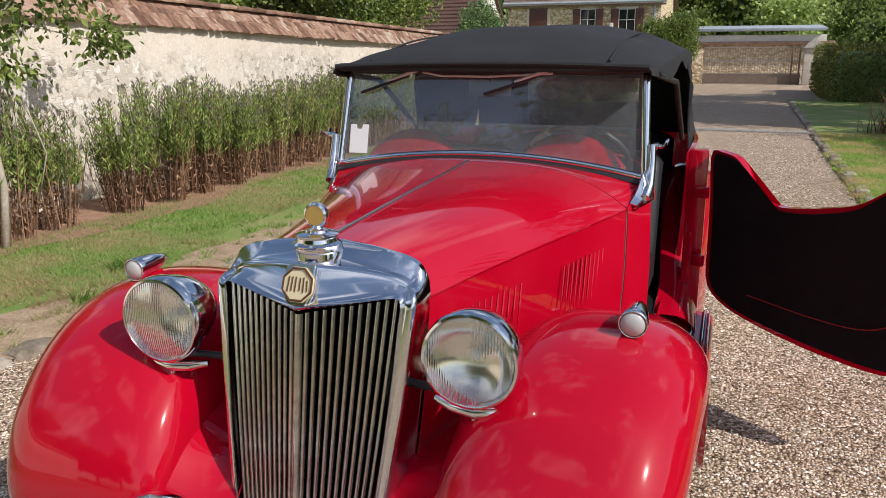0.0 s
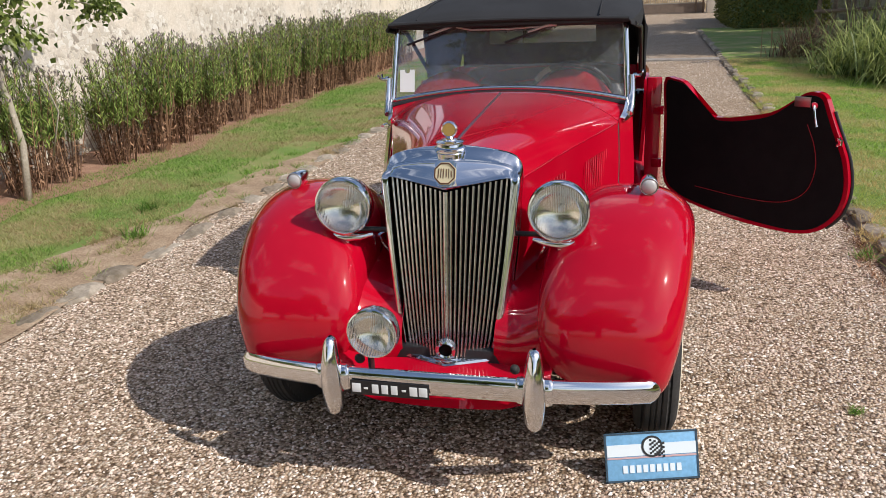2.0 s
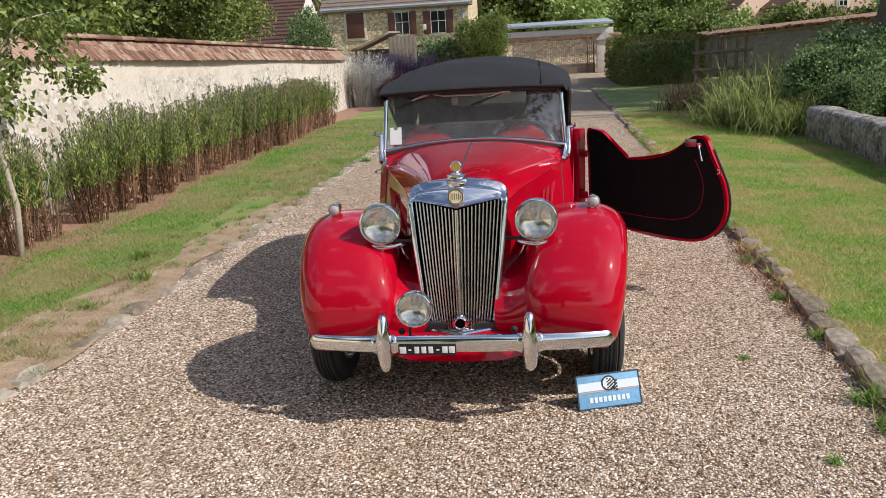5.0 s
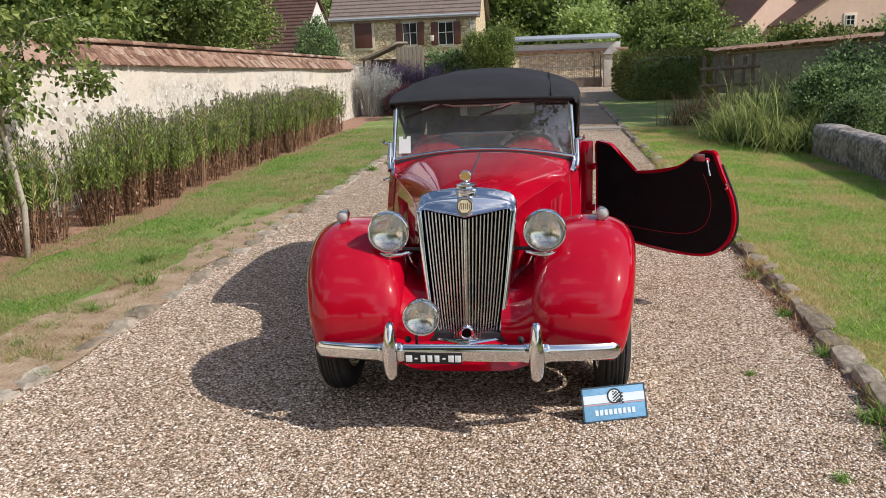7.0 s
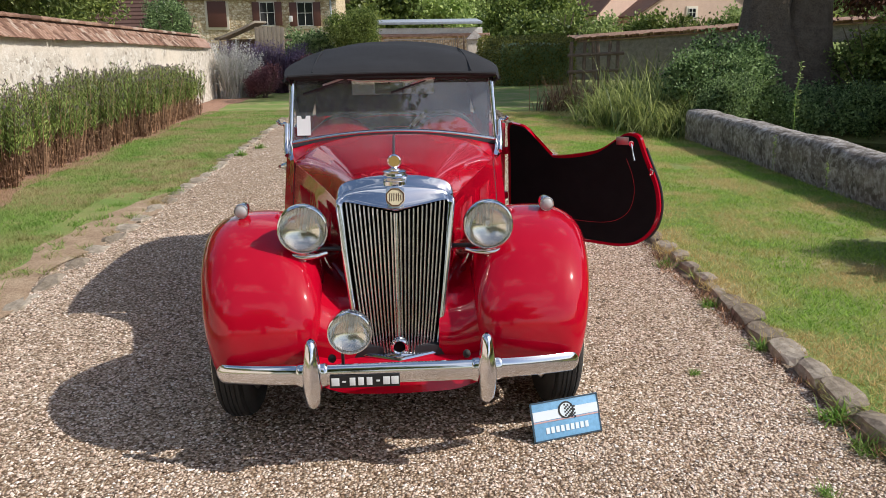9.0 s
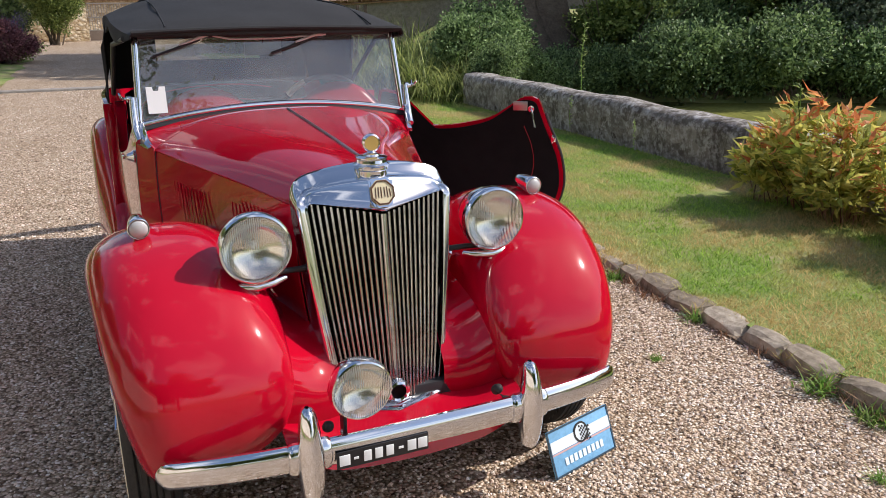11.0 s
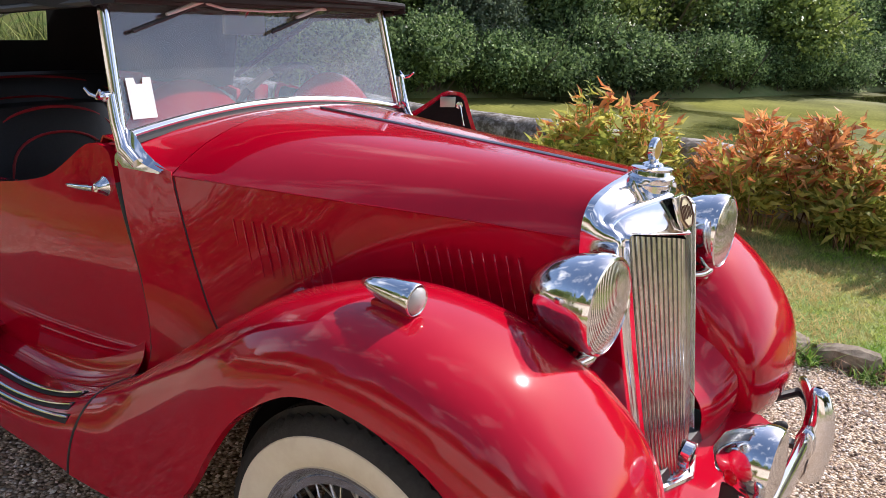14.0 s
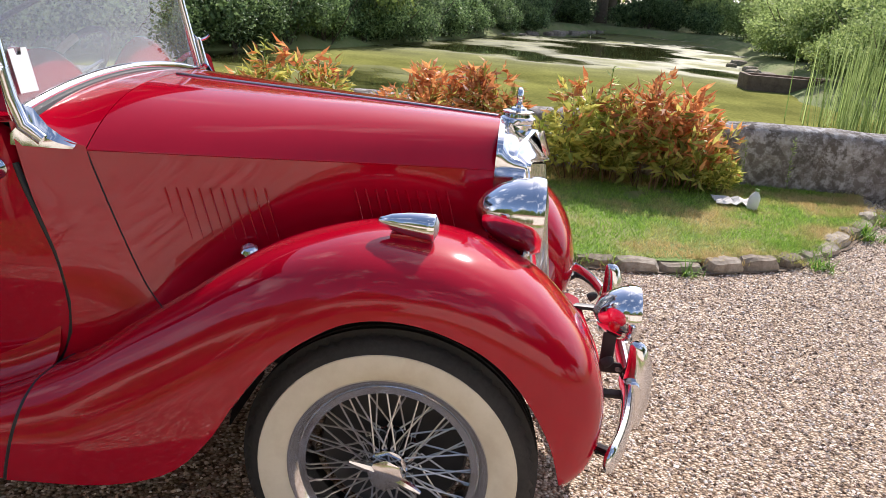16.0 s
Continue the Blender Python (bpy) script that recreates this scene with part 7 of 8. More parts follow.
for k, (x, y, s) in enumerate(((1.96, -0.35, 0.75), (1.94, -0.6, 0.6), (1.98, 0.5, 0.5), (1.96, 1.2, 0.5), (1.98, 2.1, 0.6), (2.05, -1.3, 0.6), (2.45, -2.2, 0.7), (3.3, -2.8, 1.1), (3.75, -3.15, 1.0), (-2.95, 1.92, 0.9), (-3.0, 1.2, 0.6), (-3.3, 2.6, 0.8), (1.5, 0.2, 0.25), (1.6, -0.9, 0.3), (-2.45, 8.4, 0.8), (-2.3, 9.2, 0.7))):
    planted("weed", WEED, (x, y, 0.0), k * 1.7, s, "small green weed tuft in the gravel", "weed", "weeds in the gravel")

# young tree at the bed's near end, its leafy branches hanging over
limbs = [([(0.0, 0.0, 1.35), (0.15, 0.35, 1.75), (0.35, 0.95, 1.62)], [0.012, 0.008, 0.004]), ([(0.0, 0.0, 1.6), (0.0, 0.5, 2.05), (-0.1, 1.1, 2.2)], [0.014, 0.009, 0.004]), ([(0.02, 0, 1.75), (0.3, 0.2, 2.2), (0.5, 0.6, 2.3)], [0.012, 0.008, 0.003]),
         ([(0, 0, 1.2), (0.2, -0.3, 1.6), (0.3, -0.7, 1.8)], [0.012, 0.008, 0.004]), ([(0, 0, 1.5), (-0.3, 0.2, 1.9), (-0.5, 0.6, 2.2)], [0.012, 0.008, 0.004]), ([(0.1, 0.3, 0.35), (0.25, 0.3, 0.75), (0.2, 0.2, 1.15)], [0.008, 0.006, 0.004])]
SAP = [("trunk", trunk_mesh([(0.0, 0.0, -0.1), (0.03, 0.05, 0.5), (-0.03, 0.02, 1.2), (0.03, 0.0, 1.8), (0.0, 0.1, 2.4)], [0.035, 0.03, 0.024, 0.016, 0.006], (), 8, PALE_BARK)),
       *[("branch", trunk_mesh(p, q, (), 6, PALE_BARK)) for p, q in limbs],
       ("crown", crown(160, [(0.30, 0.85, 1.66, 0.16, 0.30, 0.10), (0.15, 0.45, 1.95, 0.28, 0.35, 0.20), (-0.1, 0.95, 2.2, 0.30, 0.35, 0.2), (0.35, 0.35, 2.3, 0.3, 0.35, 0.2), (-0.35, 0.5, 2.1, 0.3, 0.3, 0.25), (0.2, -0.5, 1.9, 0.3, 0.35, 0.3), (0, 0, 2.4, 0.4, 0.4, 0.3), (0.1, 0.1, 1.55, 0.2, 0.25, 0.2)], 300, 0.072, 0.085, LEAF_TREE, 0.6, False))]
planted("sapling", SAP, (-4.62, 2.75, 0), 0.0, 1.0, "young leafy tree with thin pale trunk over the flower bed", "tree")


# unseen trees behind the path, added to close the garden and darken reflections
for k, (x, y, s) in enumerate(((-11, -15, 1.2), (-6.5, -16, 1.1), (-1.5, -17, 1.45), (-12, -8, 1.1), (-13, -2.5, 1.0))):
    planted("tree", LEFT[k % 2], (x, y, 0), k * 1.9, s, "leafy green tree behind the path, unseen, added for darker reflections", "tree", "trees round the garden")


# grass blades and gravel
def blades(name, pts, z, h, mat, label, seed):
    rng = np.random.default_rng(seed)
    n = len(pts)
    P = np.stack([pts[:, 0], pts[:, 1], np.full(n, z)], 1)
    a = rng.uniform(0, 2 * math.pi, n)
    L = h * rng.uniform(0.4, 1.0, n) * (1.0 + 0.9 * rng.uniform(0, 1, n) ** 4)
    tip = P + np.stack([rng.normal(0, 0.85, n) * L, rng.normal(0, 0.85, n) * L, L], 1)
    S = np.stack([np.cos(a), np.sin(a), np.zeros(n)], 1) * 0.0034
    V = np.stack([P + S, P - S, tip], 1).reshape(-1, 3)
    ob = raw(name, V.tolist(), np.arange(3 * n).reshape(n, 3).tolist(), mat, None, label)
    return tagged(ob, category="grass", kind="stuff")


def scatter(n, x0, x1, y0, y1, keep, seed, near=0.0):
    rng = np.random.default_rng(seed)
    x = rng.uniform(x0, x1, n)
    y = y0 + (y1 - y0) * rng.uniform(0, 1, n) ** (1.0 + near)
    ok = np.array([keep(a, b) for a, b in zip(x, y)])
    return np.stack([x, y], 1)[ok]


def thick(a, b, seed):
    return noise.noise((a * 0.9, b * 0.9, seed)) * 0.5 + 0.5 * noise.noise((a * 3, b * 3, seed))


def kerb_x(y):
    return float(np.interp(y, [-3.2, -3.03, -2.56, -2.07, -1.47, -0.93, 0, 30], [4.46, 3.86, 3.12, 2.52, 2.18, 2.06, 2.07, 2.12]))


pts = scatter(150000, -4.75, -2.6, -2.0, 16, lambda a, b: thick(a, b, 1.0) > (-0.62 if a < -3.3 or b > 5.5 else (0.06 if a < -3.0 else 0.30)), 3, 0.7)
blades("grass", pts, 0.006, 0.031, LEAF_GRASS, "short patchy grass of the verge", 4)
pts = scatter(210000, 2.10, 4.5, -3.2, 14, lambda a, b: a > kerb_x(b) + 0.03 and thick(a, b, 5.0) > -0.42, 5, 0.6)
blades("grass", pts, 0.053, 0.029, LEAF_LAWN, "short green grass of the lawn", 6)


def pebbles(pts, seed, size):
    rng = np.random.default_rng(seed)
    n = len(pts)
    s = size * rng.uniform(0.55, 1.35, (n, 1)) * rng.uniform(0.7, 1.3, (n, 3)) * np.array([1.15, 0.9, 0.62])
    base = np.array([(1, 0, 0), (0, 1, 0), (-1, 0, 0), (0, -1, 0), (0.1, 0.1, 1), (0, 0, -0.6)], float)
    a = rng.uniform(0, 2 * math.pi, n)
    V = base[None] * s[:, None, :] + rng.normal(0, 0.15, (n, 6, 3)) * s[:, None, :]
    x = V[..., 0] * np.cos(a)[:, None] - V[..., 1] * np.sin(a)[:, None]
    y = V[..., 0] * np.sin(a)[:, None] + V[..., 1] * np.cos(a)[:, None]
    V = np.stack([x + pts[:, :1], y + pts[:, 1:], V[..., 2] + s[:, 2:3] * 0.45], -1).reshape(-1, 3)
    tri = np.array([(0, 1, 4), (1, 2, 4), (2, 3, 4), (3, 0, 4), (1, 0, 5), (2, 1, 5), (3, 2, 5), (0, 3, 5)])
    F = (np.arange(n)[:, None, None] * 6 + tri[None]).reshape(-1, 3)
    ob = raw("gravel", V.tolist(), F.tolist(), PEBBLE, None, "loose pale gravel stones on the drive")
    return tagged(ob, category="gravel", kind="stuff")


def on_drive(a, b):
    return -2.62 + 0.25 * noise.noise((b * 0.7, 0, 3)) < a < kerb_x(b) - 0.06 if b > -3.2 else True


pebbles(scatter(165000, -3.0, 4.6, -3.6, 3.6, on_drive, 21, 0.15), 22, 0.0068)
pebbles(scatter(26000, -2.7, 2.2, 3.4, 15.0, on_drive, 23, 0.5), 24, 0.0085)
pebbles(scatter(5200, -3.35, -2.45, -4.0, 9.0, lambda a, b: thick(a, b, 9.0) > (-0.1 if a > -2.75 else 0.12), 25), 26, 0.0085)
rng = np.random.default_rng(31)
c = np.stack([rng.uniform(-3.6, -2.55, 240), rng.uniform(-3.5, 9.0, 240)], 1)
blades("grass", np.repeat(c, 34, 0) + rng.normal(0, 0.035, (240 * 34, 2)), 0.008, 0.055, LEAF_GRASS, "straggling grass tufts on the bare edge", 32)
c = K[rng.integers(100, 156, 130)] + rng.normal(0, 0.05, (130, 2)) + (0.03, 0.06)
blades("grass", np.repeat(c, 26, 0) + rng.normal(0, 0.03, (130 * 26, 2)), 0.04, 0.055, LEAF_LAWN, "grass tufts along the curved kerb", 34)
c = np.stack([rng.uniform(2.02, 2.2, 150), rng.uniform(-1.0, 11.0, 150)], 1)
blades("grass", np.repeat(c, 30, 0) + rng.normal(0, 0.03, (150 * 30, 2)), 0.03, 0.06, LEAF_LAWN, "grass tufts hanging over the kerb", 33)
c = np.stack([rng.uniform(1.94, 2.02, 60), rng.uniform(-1.0, 5.0, 60)], 1)
blades("grass", np.repeat(c, 22, 0) + rng.normal(0, 0.025, (60 * 22, 2)), 0.01, 0.05, LEAF_DRY, "dry withered grass at the foot of the kerb", 35)

# ---- buildings and small things ----
ROOF_BROWN = mottled("brown_tile_roof", [(0.3, (0.07, 0.035, 0.028)), (0.7, (0.14, 0.075, 0.055))], 2.5, 0.9, 0.3, 40, 0.02)
ROOF_GREY = mottled("grey_brown_roof", [(0.3, (0.16, 0.12, 0.10)), (0.7, (0.27, 0.21, 0.175))], 2.5, 0.9, 0.3, 30, 0.02)
ROOF_TAN = mottled("weathered_roof_boards", [(0.3, (0.19, 0.16, 0.12)), (0.7, (0.31, 0.27, 0.21))], 2.5, 0.9, 0.3, 30, 0.02)
ZINC = mottled("zinc_roof", [(0.3, (0.30, 0.34, 0.38)), (0.7, (0.42, 0.46, 0.50))], 2.0, 0.5, 0.1, 20, 0.01)
PEACH = mottled("peach_render", [(0.3, (0.62, 0.42, 0.32)), (0.7, (0.72, 0.52, 0.41))], 2.0, 0.9, 0.1, 30, 0.01)
SHUTTER = material("brown_shutter", (0.10, 0.035, 0.022), 0.5)
TRIM = material("cream_trim", (0.70, 0.62, 0.50), 0.8)
WHITEWASH = mottled("whitewash", [(0.3, (0.66, 0.63, 0.58)), (0.7, (0.78, 0.75, 0.70))], 2, 0.9, 0.1, 30, 0.01)
IRON = material("painted_iron", (0.34, 0.31, 0.27), 0.6, 0.3)
DARKPANE = material("dark_window_glass", (0.02, 0.022, 0.025), 0.05)


def rubble_material():
    mat = material("rubble_stone", (0.45, 0.36, 0.25), 0.95, spec=0.2)
    v = node(mat, "ShaderNodeTexVoronoi", Scale=7.0)
    mat.node_tree.links.new(place_of(mat, (1, 1, 1.4)), v.inputs["Vector"])
    sep = node(mat, "ShaderNodeSeparateColor")
    mat.node_tree.links.new(v.outputs["Color"], sep.inputs[0])
    c = ramp(mat, sep.outputs[0], [(0, (0.42, 0.31, 0.19)), (0.5, (0.66, 0.54, 0.37)), (1, (0.82, 0.73, 0.58))])
    j = ramp(mat, v.outputs["Distance"], [(0.35, (1, 1, 1)), (0.7, (0.8, 0.74, 0.64))])
    put(mat, "Base Color", mix(mat, 1.0, c, j, "MULTIPLY"))
    bump(mat, v.outputs["Distance"], 0.6, -0.05)
    return mat


RUBBLE = rubble_material()


def gable_house(name, x0, x1, y0, y1, eaves, ridge, wall, roof, label, over=0.3, along="x"):
    h = thing(name, label, "house", at=((x0 + x1) / 2, y0, 0))
    h.matrix_world = Matrix.Identity(4)
    own = block((x1 - x0, y1 - y0, eaves), ((x0 + x1) / 2, (y0 + y1) / 2, eaves / 2))
    ym, xm = (y0 + y1) / 2, (x0 + x1) / 2
    if along == "x":
        for x in (x0, x1):
            a, b, c = (own.verts.new(p) for p in ((x, y0, eaves), (x, y1, eaves), (x, ym, ridge)))
            own.faces.new((a, b, c))
    else:
        for y in (y0, y1):
            a, b, c = (own.verts.new(p) for p in ((x0, y, eaves), (x1, y, eaves), (xm, y, ridge)))
            own.faces.new((a, b, c))
    part("wall", own, wall, h, smooth=False)
    for s in (-1, 1):
        n = 10
        P = []
        for k in range(n + 1):
            f = k / n
            if along == "x":
                yy = ym + s * ((y1 - y0) / 2 + over) * f
                zz = ridge + (eaves - ridge) * f * ((y1 - y0) / 2 + over) / ((y1 - y0) / 2) + 0.05
                P.append([(x0 - over, yy, zz), (x1 + over, yy, zz)])
            else:
                xx = xm + s * ((x1 - x0) / 2 + over) * f
                zz = ridge + (eaves - ridge) * f * ((x1 - x0) / 2 + over) / ((x1 - x0) / 2) + 0.05
                P.append([(xx, y0 - over, zz), (xx, y1 + over, zz)])
        part("roof", sheet(P), roof, h, smooth=False, solid=0.10)
        if s == -1 and along == "x":
            # rows of tiles as low steps down the slope
            rows = 16
            for k in range(rows):
                f = (k + 0.5) / rows
                yy = ym + s * ((y1 - y0) / 2 + over) * f
                zz = ridge + (eaves - ridge) * f * ((y1 - y0) / 2 + over) / ((y1 - y0) / 2) + 0.07
                part("tile_course", block((x1 - x0 + 2 * over, 0.05, 0.05), ((x0 + x1) / 2, yy, zz)), roof, h, smooth=False)
    return h


def window(house, x, y, w, z0, z1, shutters=True, closed=False):
    wn_ = part("window", block((w + 0.3, 0.08, z1 - z0 + 0.3), (x, y - 0.03, (z0 + z1) / 2), 0.01), TRIM, house, "cream stone window surround")
    if closed:
        part("shutter", block((w, 0.06, z1 - z0), (x, y - 0.10, (z0 + z1) / 2), 0.01), SHUTTER, wn_, "closed brown wooden shutter")
        return
    part("pane", block((w, 0.02, z1 - z0), (x, y - 0.08, (z0 + z1) / 2)), DARKPANE, wn_)
    for dx in (-w / 2 + 0.03, 0, w / 2 - 0.03):
        part("mullion", block((0.035, 0.04, z1 - z0), (x + dx, y - 0.10, (z0 + z1) / 2)), WHITEWASH, wn_)
    for f in (0.02, 0.55, 0.98):
        part("glazing_bar", block((w, 0.04, 0.03), (x, y - 0.10, z0 + (z1 - z0) * f)), WHITEWASH, wn_)
    for s in (-1, 1) if shutters else ():
        part("shutter", block((w * 0.46, 0.05, z1 - z0), (x + s * w * 0.735, y - 0.11, (z0 + z1) / 2), 0.01), SHUTTER, wn_, "open brown wooden shutter")


house = gable_house("stone_house", -13.6, -4.2, 48, 56, 4.35, 8.0, RUBBLE, ROOF_GREY, "two-storey rubble stone house with brown shutters and tiled roof")
window(house, -11.6, 48, 1.15, 2.45, 4.0, closed=True)
window(house, -8.5, 48, 0.95, 2.5, 3.92)
window(house, -6.15, 48, 1.0, 2.45, 3.88)
part("drainpipe", tube([(-4.55, 47.9, 4.3), (-4.55, 47.9, 0)], 0.06, 8), ZINC, house)
part("gutter", tube([(-13.8, 47.65, 4.28), (-4.0, 47.65, 4.28)], 0.08, 8), ZINC, house)
part("wall_lamp", block((0.22, 0.15, 0.35), (-7.05, 47.85, 2.9), 0.03), WHITEWASH, house)
barn = gable_house("barn", -27.2, -11.05, 31.9, 39.1, 2.2, 4.85, WHITEWASH, ROOF_BROWN, "low barn with dark brown tiled roof and whitewashed gable", 0.14)
shed = thing("shed", "small lean-to shed with pale board wall and sagging roof", "shed")
for k in range(7):
    part("board", block((0.165, 0.04, 2.18 + 0.02 * (k % 3)), (-6.17 + 0.175 * k, 31.0, 1.09 + 0.01 * (k % 3)), 0.006), ROOF_TAN, shed)
part("side_wall", block((0.08, 2.4, 2.2), (-6.22, 32.2, 1.10), 0.01), TIMBER, shed)
part("back_wall", block((2.9, 0.08, 1.7), (-6.5, 33.4, 0.85), 0.01), TIMBER, shed)
part("roof", sheet([[(-6.15 - 1.75 * f, 30.8, 2.36 - 0.70 * f - 0.04 * math.sin(f * math.pi)), (-6.15 - 1.75 * f, 33.6, 2.40 - 0.70 * f)] for f in np.linspace(0, 1, 7)]), ROOF_TAN, shed, solid=0.09)
for y in (30.95, 33.3):
    part("post", tube([(-7.72, y, 0.0), (-7.72, y, 1.70)], 0.05, 7), TIMBER, shed)


def turned(h, x, y, by):
    h.matrix_world = Matrix.Translation((x, y, 0)) @ Euler((0, 0, radians(by))).to_matrix().to_4x4() @ Matrix.Translation((-x, -y, 0))


peach = gable_house("peach_house", 13.75, 21.0, 54, 66, 3.2, 6.2, PEACH, ROOF_BROWN, "peach rendered house with brown tiled roof, gable to the yard", 0.35, "y")
turned(peach, 13.75, 54, 33)
wing = gable_house("peach_house", 16.4, 27.5, 53, 61, 3.0, 6.4, PEACH, ROOF_BROWN, "long peach rendered house with small window and brown tiled roof", 0.35, "y")
window(wing, 20.6, 53, 0.62, 2.75, 3.4, shutters=False)
turned(wing, 16.4, 53, 12)


# yard end: long outbuilding, gate and pillar
out = thing("outbuilding", "low stone outbuilding with grey zinc roof behind the gate", "outbuilding")
part("wall", block((6.4, 0.5, 1.75), (1.3, 40.3, 0.88)), RUBBLE, out, smooth=False)
part("fascia", block((6.1, 0.5, 0.35), (1.15, 40.1, 1.98), 0.02), WHITEWASH, out)
part("roof", block((6.1, 3.5, 0.14), (1.12, 41.3, 2.50), 0.02, m=Matrix.Translation((0, 41.3, 2.5)) @ Euler((0.06, 0, 0)).to_matrix().to_4x4() @ Matrix.Translation((0, -41.3, -2.5))), ZINC, out)
part("tile_edge", block((6.5, 0.40, 0.16), (1.35, 39.95, 1.78), 0.03), CLAY, out)
pillar = thing("gate_pillar", "rubble gate pillar with pointed stone cap", "gate pillar")
part("shaft", block((0.75, 0.6, 1.55), (3.45, 36.0, 0.775), 0.03), WALL, pillar)
own = bmesh.new()
P4 = [own.verts.new((3.45 + sx * 0.45, 36 + sy * 0.38, 1.55)) for sx, sy in ((-1, -1), (1, -1), (1, 1), (-1, 1))]
tip = own.verts.new((3.45, 36, 1.98))
own.faces.new(P4)
for k in range(4):
    own.faces.new((P4[k], P4[(k + 1) % 4], tip))
part("cap", own, STONE, pillar, smooth=False)
gate = thing("metal_gate", "closed pale iron bar gate with solid lower panel", "gate")
for k in range(38):
    part("bar", block((0.022, 0.022, 1.15), (-0.95 + 0.105 * k, 36.0, 1.02)), IRON, gate, smooth=False)
for z in (0.46, 1.0, 1.58):
    part("rail", block((4.0, 0.04, 0.05), (1.0, 36.0, z)), IRON, gate, smooth=False)
part("panel", block((4.0, 0.03, 0.42), (1.0, 36.0, 0.24)), mottled("rusty_panel", [(0.3, (0.16, 0.12, 0.09)), (0.7, (0.26, 0.20, 0.16))], 4, 0.8, 0.1), gate, "rusty lower panel", smooth=False)
for x in (2.62, 2.92):
    part("post", block((0.07, 0.07, 1.7), (x, 35.95, 0.85), 0.01), TIMBER, gate)
for x0, x1, nm in ((-4.8, -1.05, "wall_gate_left"), (3.85, 6.0, "wall_gate_right")):
    tagged(part(nm, block((x1 - x0, 0.4, 1.5), ((x0 + x1) / 2, 36.2, 0.75), 0.02), RUBBLE, None, "rubble yard wall beside the gate"), category="wall", kind="structure")

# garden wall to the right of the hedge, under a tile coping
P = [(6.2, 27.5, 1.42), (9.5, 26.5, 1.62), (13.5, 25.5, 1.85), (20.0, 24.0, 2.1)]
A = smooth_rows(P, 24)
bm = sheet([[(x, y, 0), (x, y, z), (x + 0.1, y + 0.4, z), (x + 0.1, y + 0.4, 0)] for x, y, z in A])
# the darker grey stone puts the trees' shade into this wall's colour
tagged(part("wall_garden", bm, STONE, None, "old rubble garden wall behind the pond trees, greyed for shade", smooth=False), category="wall", kind="structure")
cop = tagged(part("coping_garden", sheet([[(x, y - 0.15, z), (x + 0.05, y + 0.2, z + 0.24), (x + 0.1, y + 0.55, z)] for x, y, z in A]), CLAY, None, "clay tile coping of the garden wall", smooth=False, solid=0.05), category="wall coping", kind="structure")

r = random.Random(23)
for k in range(110):
    x, y, z = A[0] + (A[-1] - A[0]) * (k + 0.5) / 110
    z = float(np.interp(x, A[:, 0], A[:, 2]))
    y = float(np.interp(x, A[:, 0], A[:, 1]))
    t = new("tile", TILES[k % 5])
    t.parent = cop
    t.matrix_world = Matrix.Translation((x, y - 0.10, z + 0.035)) @ Euler((0, 0, radians(-102))).to_matrix().to_4x4() @ Euler((r.gauss(0, 0.06), -0.55 + r.gauss(0, 0.07), r.gauss(0, 0.08))).to_matrix().to_4x4() @ Matrix.Diagonal((1.7, 0.95, 1.6, 1))

# leaning trellis fence at the lawn's end
fence = thing("wooden_fence", "weathered grey wooden trellis fence leaning at the lawn", "fence")
for x, lean in ((4.3, 0.0), (4.62, 0.02), (4.95, -0.1), (5.08, -0.12), (5.2, 0.1), (5.5, 0.0)):
    part("post", tube([(x, 17, 0.0), (x + lean, 17, 1.52)], 0.048, 7), TIMBER, fence)
for z in (0.26, 0.76, 1.18):
    part("rail", tube([(4.2, 16.96, z), (5.65, 16.96, z + 0.04)], 0.045, 7), TIMBER, fence)

# blue cardboard sign leaning against the front tyre
sign = thing("sign", "pale blue advertising board with white band, propped before the tyre", "sign")
C = [Vector((0.572, -0.455, 0.005)), Vector((0.887, -0.360, 0.005))]
ux = (C[1] - C[0]).normalized()
uz = (Vector((0, 0, 1)) * 0.93 + Vector((-ux.y, ux.x, 0)) * 0.36).normalized()
un = ux.cross(uz)
SM = Matrix.Identity(4)
SM.col[0].xyz, SM.col[1].xyz, SM.col[2].xyz, SM.translation = ux, uz, un, C[0]
SW, SH_ = 0.326, 0.168
BLUE = mottled("blue_board", [(0.3, (0.16, 0.38, 0.60)), (0.7, (0.20, 0.43, 0.66))], 6, 0.45, 0.03)
PALE = material("pale_print", (0.70, 0.78, 0.82), 0.45)
PINK = material("rose_line", (0.55, 0.36, 0.36), 0.5)
NAVY = material("dark_edge", (0.03, 0.06, 0.09), 0.5)
BLACK = material("black_print", (0.02, 0.02, 0.02), 0.5)


def on_sign(name, x, y, w, h, d, mat, label=""):
    return part(name, block((w, h, 0.002), (x, y, d), 0.0, m=SM), mat, sign, label, smooth=False)


part("board", block((SW, SH_, 0.006), (SW / 2, SH_ / 2, -0.003), 0.001, m=SM), BLUE, sign)
for x, y, w, h in ((SW / 2, 0.003, SW, 0.006), (SW / 2, SH_ - 0.003, SW, 0.006), (0.003, SH_ / 2, 0.006, SH_), (SW - 0.003, SH_ / 2, 0.006, SH_)):
    on_sign("edge", x, y, w, h, 0.0012, NAVY)
on_sign("band", SW / 2, 0.108, SW - 0.014, 0.040, 0.0014, PALE)
on_sign("line", SW / 2, 0.082, SW - 0.014, 0.006, 0.0016, PINK)
for k in range(9):
    on_sign("letter_bar", 0.068 + 0.0235 * k, 0.043, 0.016, 0.026, 0.0016, PALE)
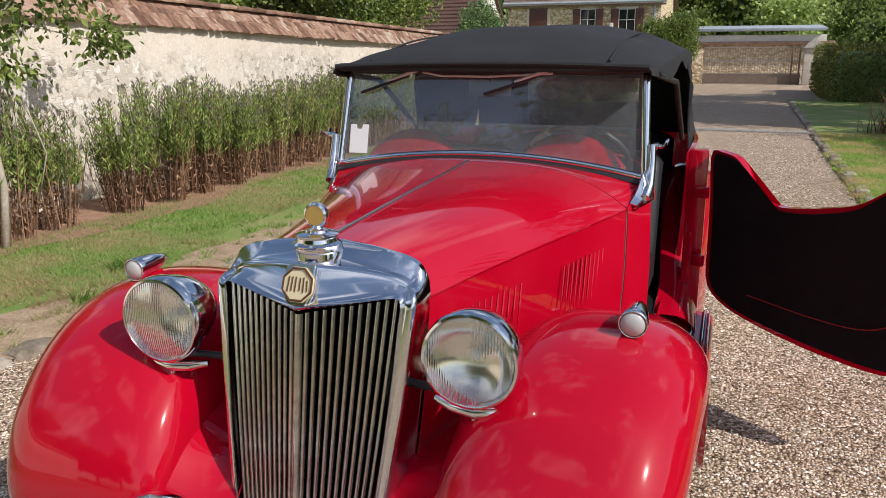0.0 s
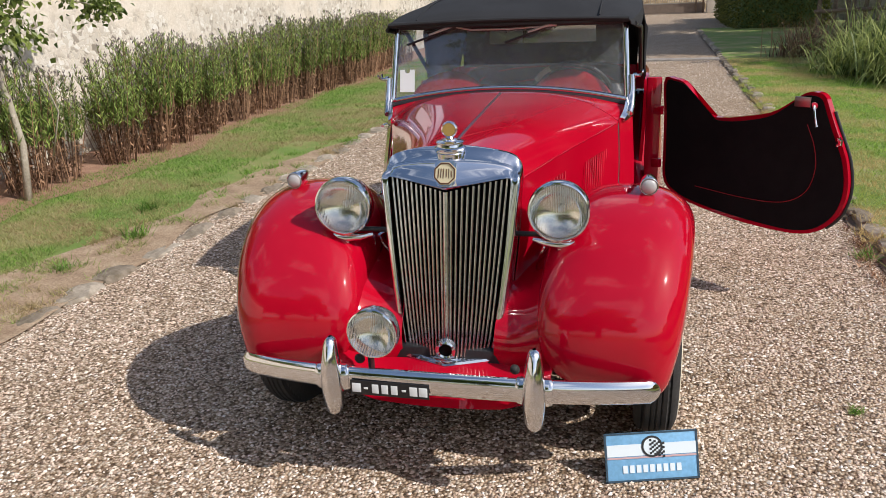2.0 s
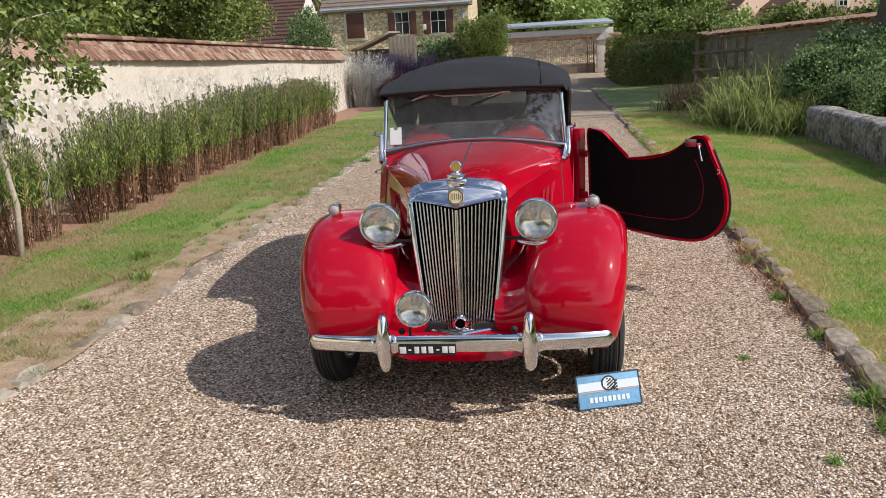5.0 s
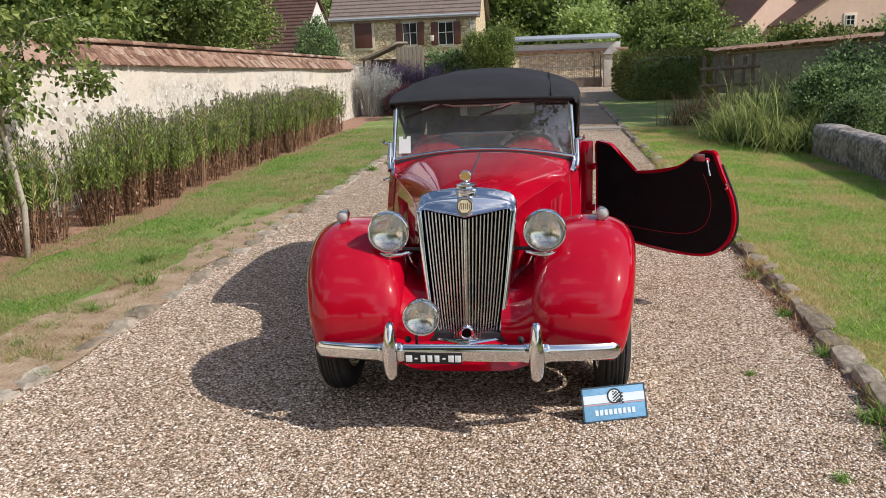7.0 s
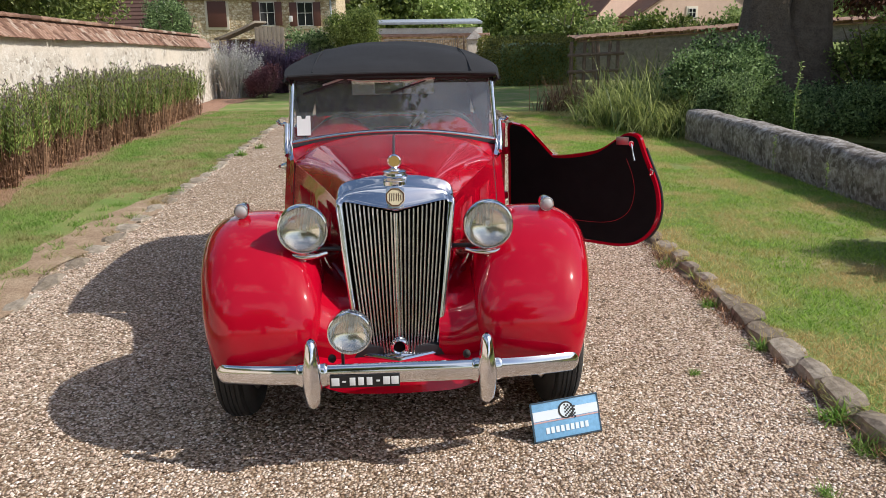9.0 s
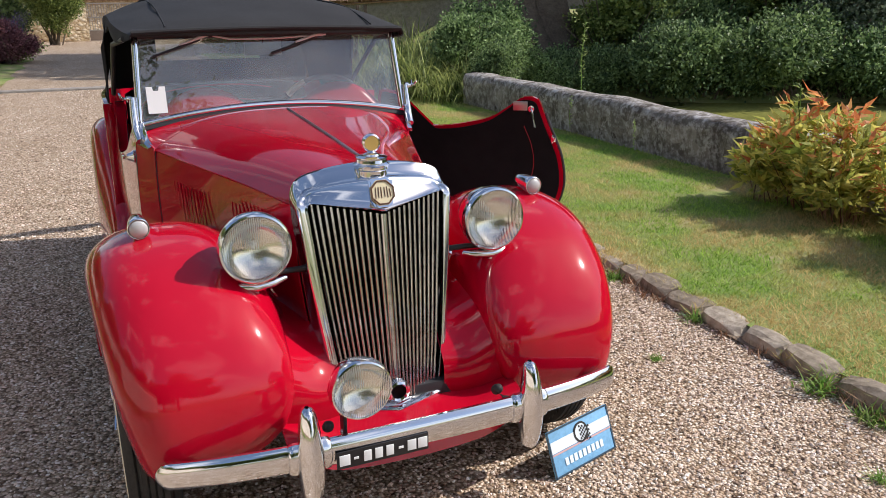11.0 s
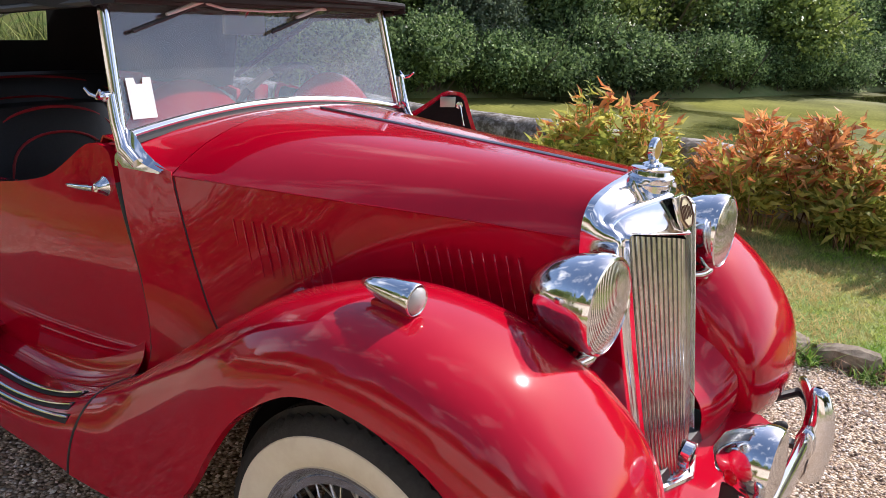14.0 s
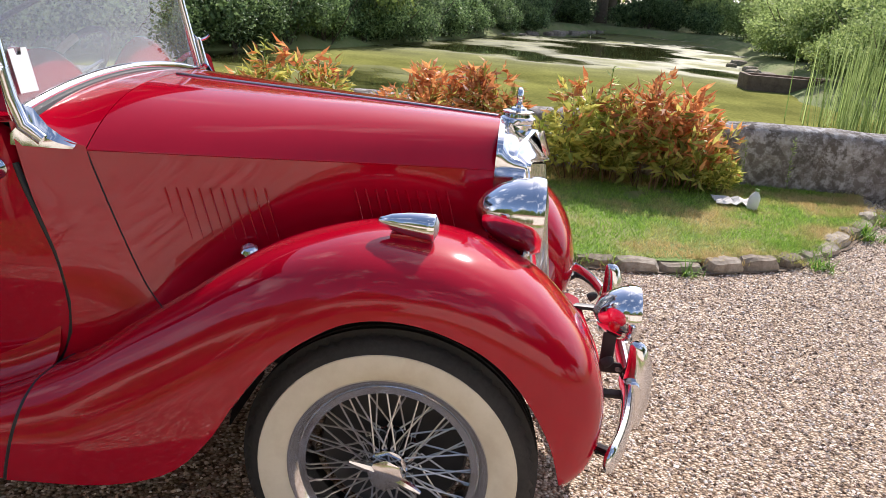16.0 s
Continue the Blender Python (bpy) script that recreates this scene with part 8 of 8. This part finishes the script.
part("emblem_ring", lathe([(0.030, 0), (0.037, 0), (0.037, 0.002), (0.030, 0.002), (0.030, 0)], 28, SM @ pose(0.165, 0.118, 0.0022), cap=False), BLACK, sign)
part("emblem_disc", lathe([(0, 0), (0.030, 0), (0.030, 0.0015), (0, 0.0015)], 24, SM @ pose(0.165, 0.118, 0.002)), PALE, sign)
own = bmesh.new()
for i in range(7):
    for j in range(7):
        if (i + j) % 2 == 0:
            block((0.0075, 0.0075, 0.001), (0.160 + 0.0075 * i, 0.140 - 0.0075 * j - 0.002 * i, 0.0045), 0.0, own, SM)
part("chequered_flag", own, BLACK, sign, smooth=False)

# litter by the pond wall, and the dark planter box afloat at the far bank
own = bmesh.new()
sheet([[(3.62 + 0.30 * u, -1.80 - 0.30 * v, 0.075 + 0.06 * abs(noise.noise((u * 4, v * 4, 1)))) for v in np.linspace(0, 1, 9)] for u in np.linspace(0, 0.7, 9)], bm=own)
tagged(part("cloth", own, mottled("grey_cloth", [(0.3, (0.5, 0.48, 0.45)), (0.7, (0.68, 0.66, 0.62))], 9, 0.9, 0.2), None, "crumpled pale grey cloth lying on the lawn", solid=0.006), category="cloth")
bottle = thing("bottle", "white plastic bottle with green label on the lawn", "bottle")
bmat = aim((3.62, -2.07, 0.10), (0.1, -0.15, 0.9))
part("body", lathe([(0, -0.045), (0.038, -0.045), (0.042, -0.035), (0.042, 0.05), (0.03, 0.075), (0.016, 0.09), (0.016, 0.10), (0, 0.10)], 20, bmat), material("white_plastic", (0.75, 0.76, 0.70), 0.4), bottle)
part("cap", lathe([(0.018, 0.098), (0.018, 0.118), (0, 0.12)], 16, bmat), material("green_plastic", (0.25, 0.4, 0.12), 0.4), bottle)
box = thing("planter_box", "dark wooden planter box at the pond's edge", "planter")
part("side", block((0.12, 2.0, 0.42), (17.9, -6.7, -0.20), 0.02), TIMBER, box)
part("side", block((0.12, 2.0, 0.42), (18.7, -6.7, -0.20), 0.02), TIMBER, box)
part("end", block((0.9, 0.12, 0.42), (18.3, -5.7, -0.20), 0.02), TIMBER, box)
part("end", block((0.9, 0.12, 0.42), (18.3, -7.7, -0.20), 0.02), TIMBER, box)
part("soil", block((0.75, 1.9, 0.3), (18.3, -6.7, -0.22)), SOIL, box)
STONEM = kerb_meshes(4, (0.9, 0.7, 0.5))
r = random.Random(17)
for k in range(16):
    f = k / 15
    s = new("rock", STONEM[k % 4])
    s.matrix_world = Matrix.Translation((34 + 12 * f + r.uniform(-0.5, 0.5), 0.9 - 5.4 * f + r.uniform(-0.3, 0.3), -0.40)) @ Euler((0, 0, r.uniform(0, 6))).to_matrix().to_4x4() @ Matrix.Scale(r.uniform(0.35, 0.75), 4)
    tagged(s, "pale boulder at the water's edge", "rock", "rocks on the far shore")
for k in range(9):
    s = new("rock", STONEM[k % 4])
    s.matrix_world = Matrix.Translation((19.2 + 0.9 * k + r.uniform(-0.3, 0.3), -6.9 - 0.06 * k + r.uniform(-0.25, 0.25), -0.33)) @ Euler((0, 0, r.uniform(0, 6))).to_matrix().to_4x4() @ Matrix.Scale(r.uniform(0.35, 0.7), 4)
    tagged(s, "pale boulder at the water's edge", "rock", "rocks on the near shore")
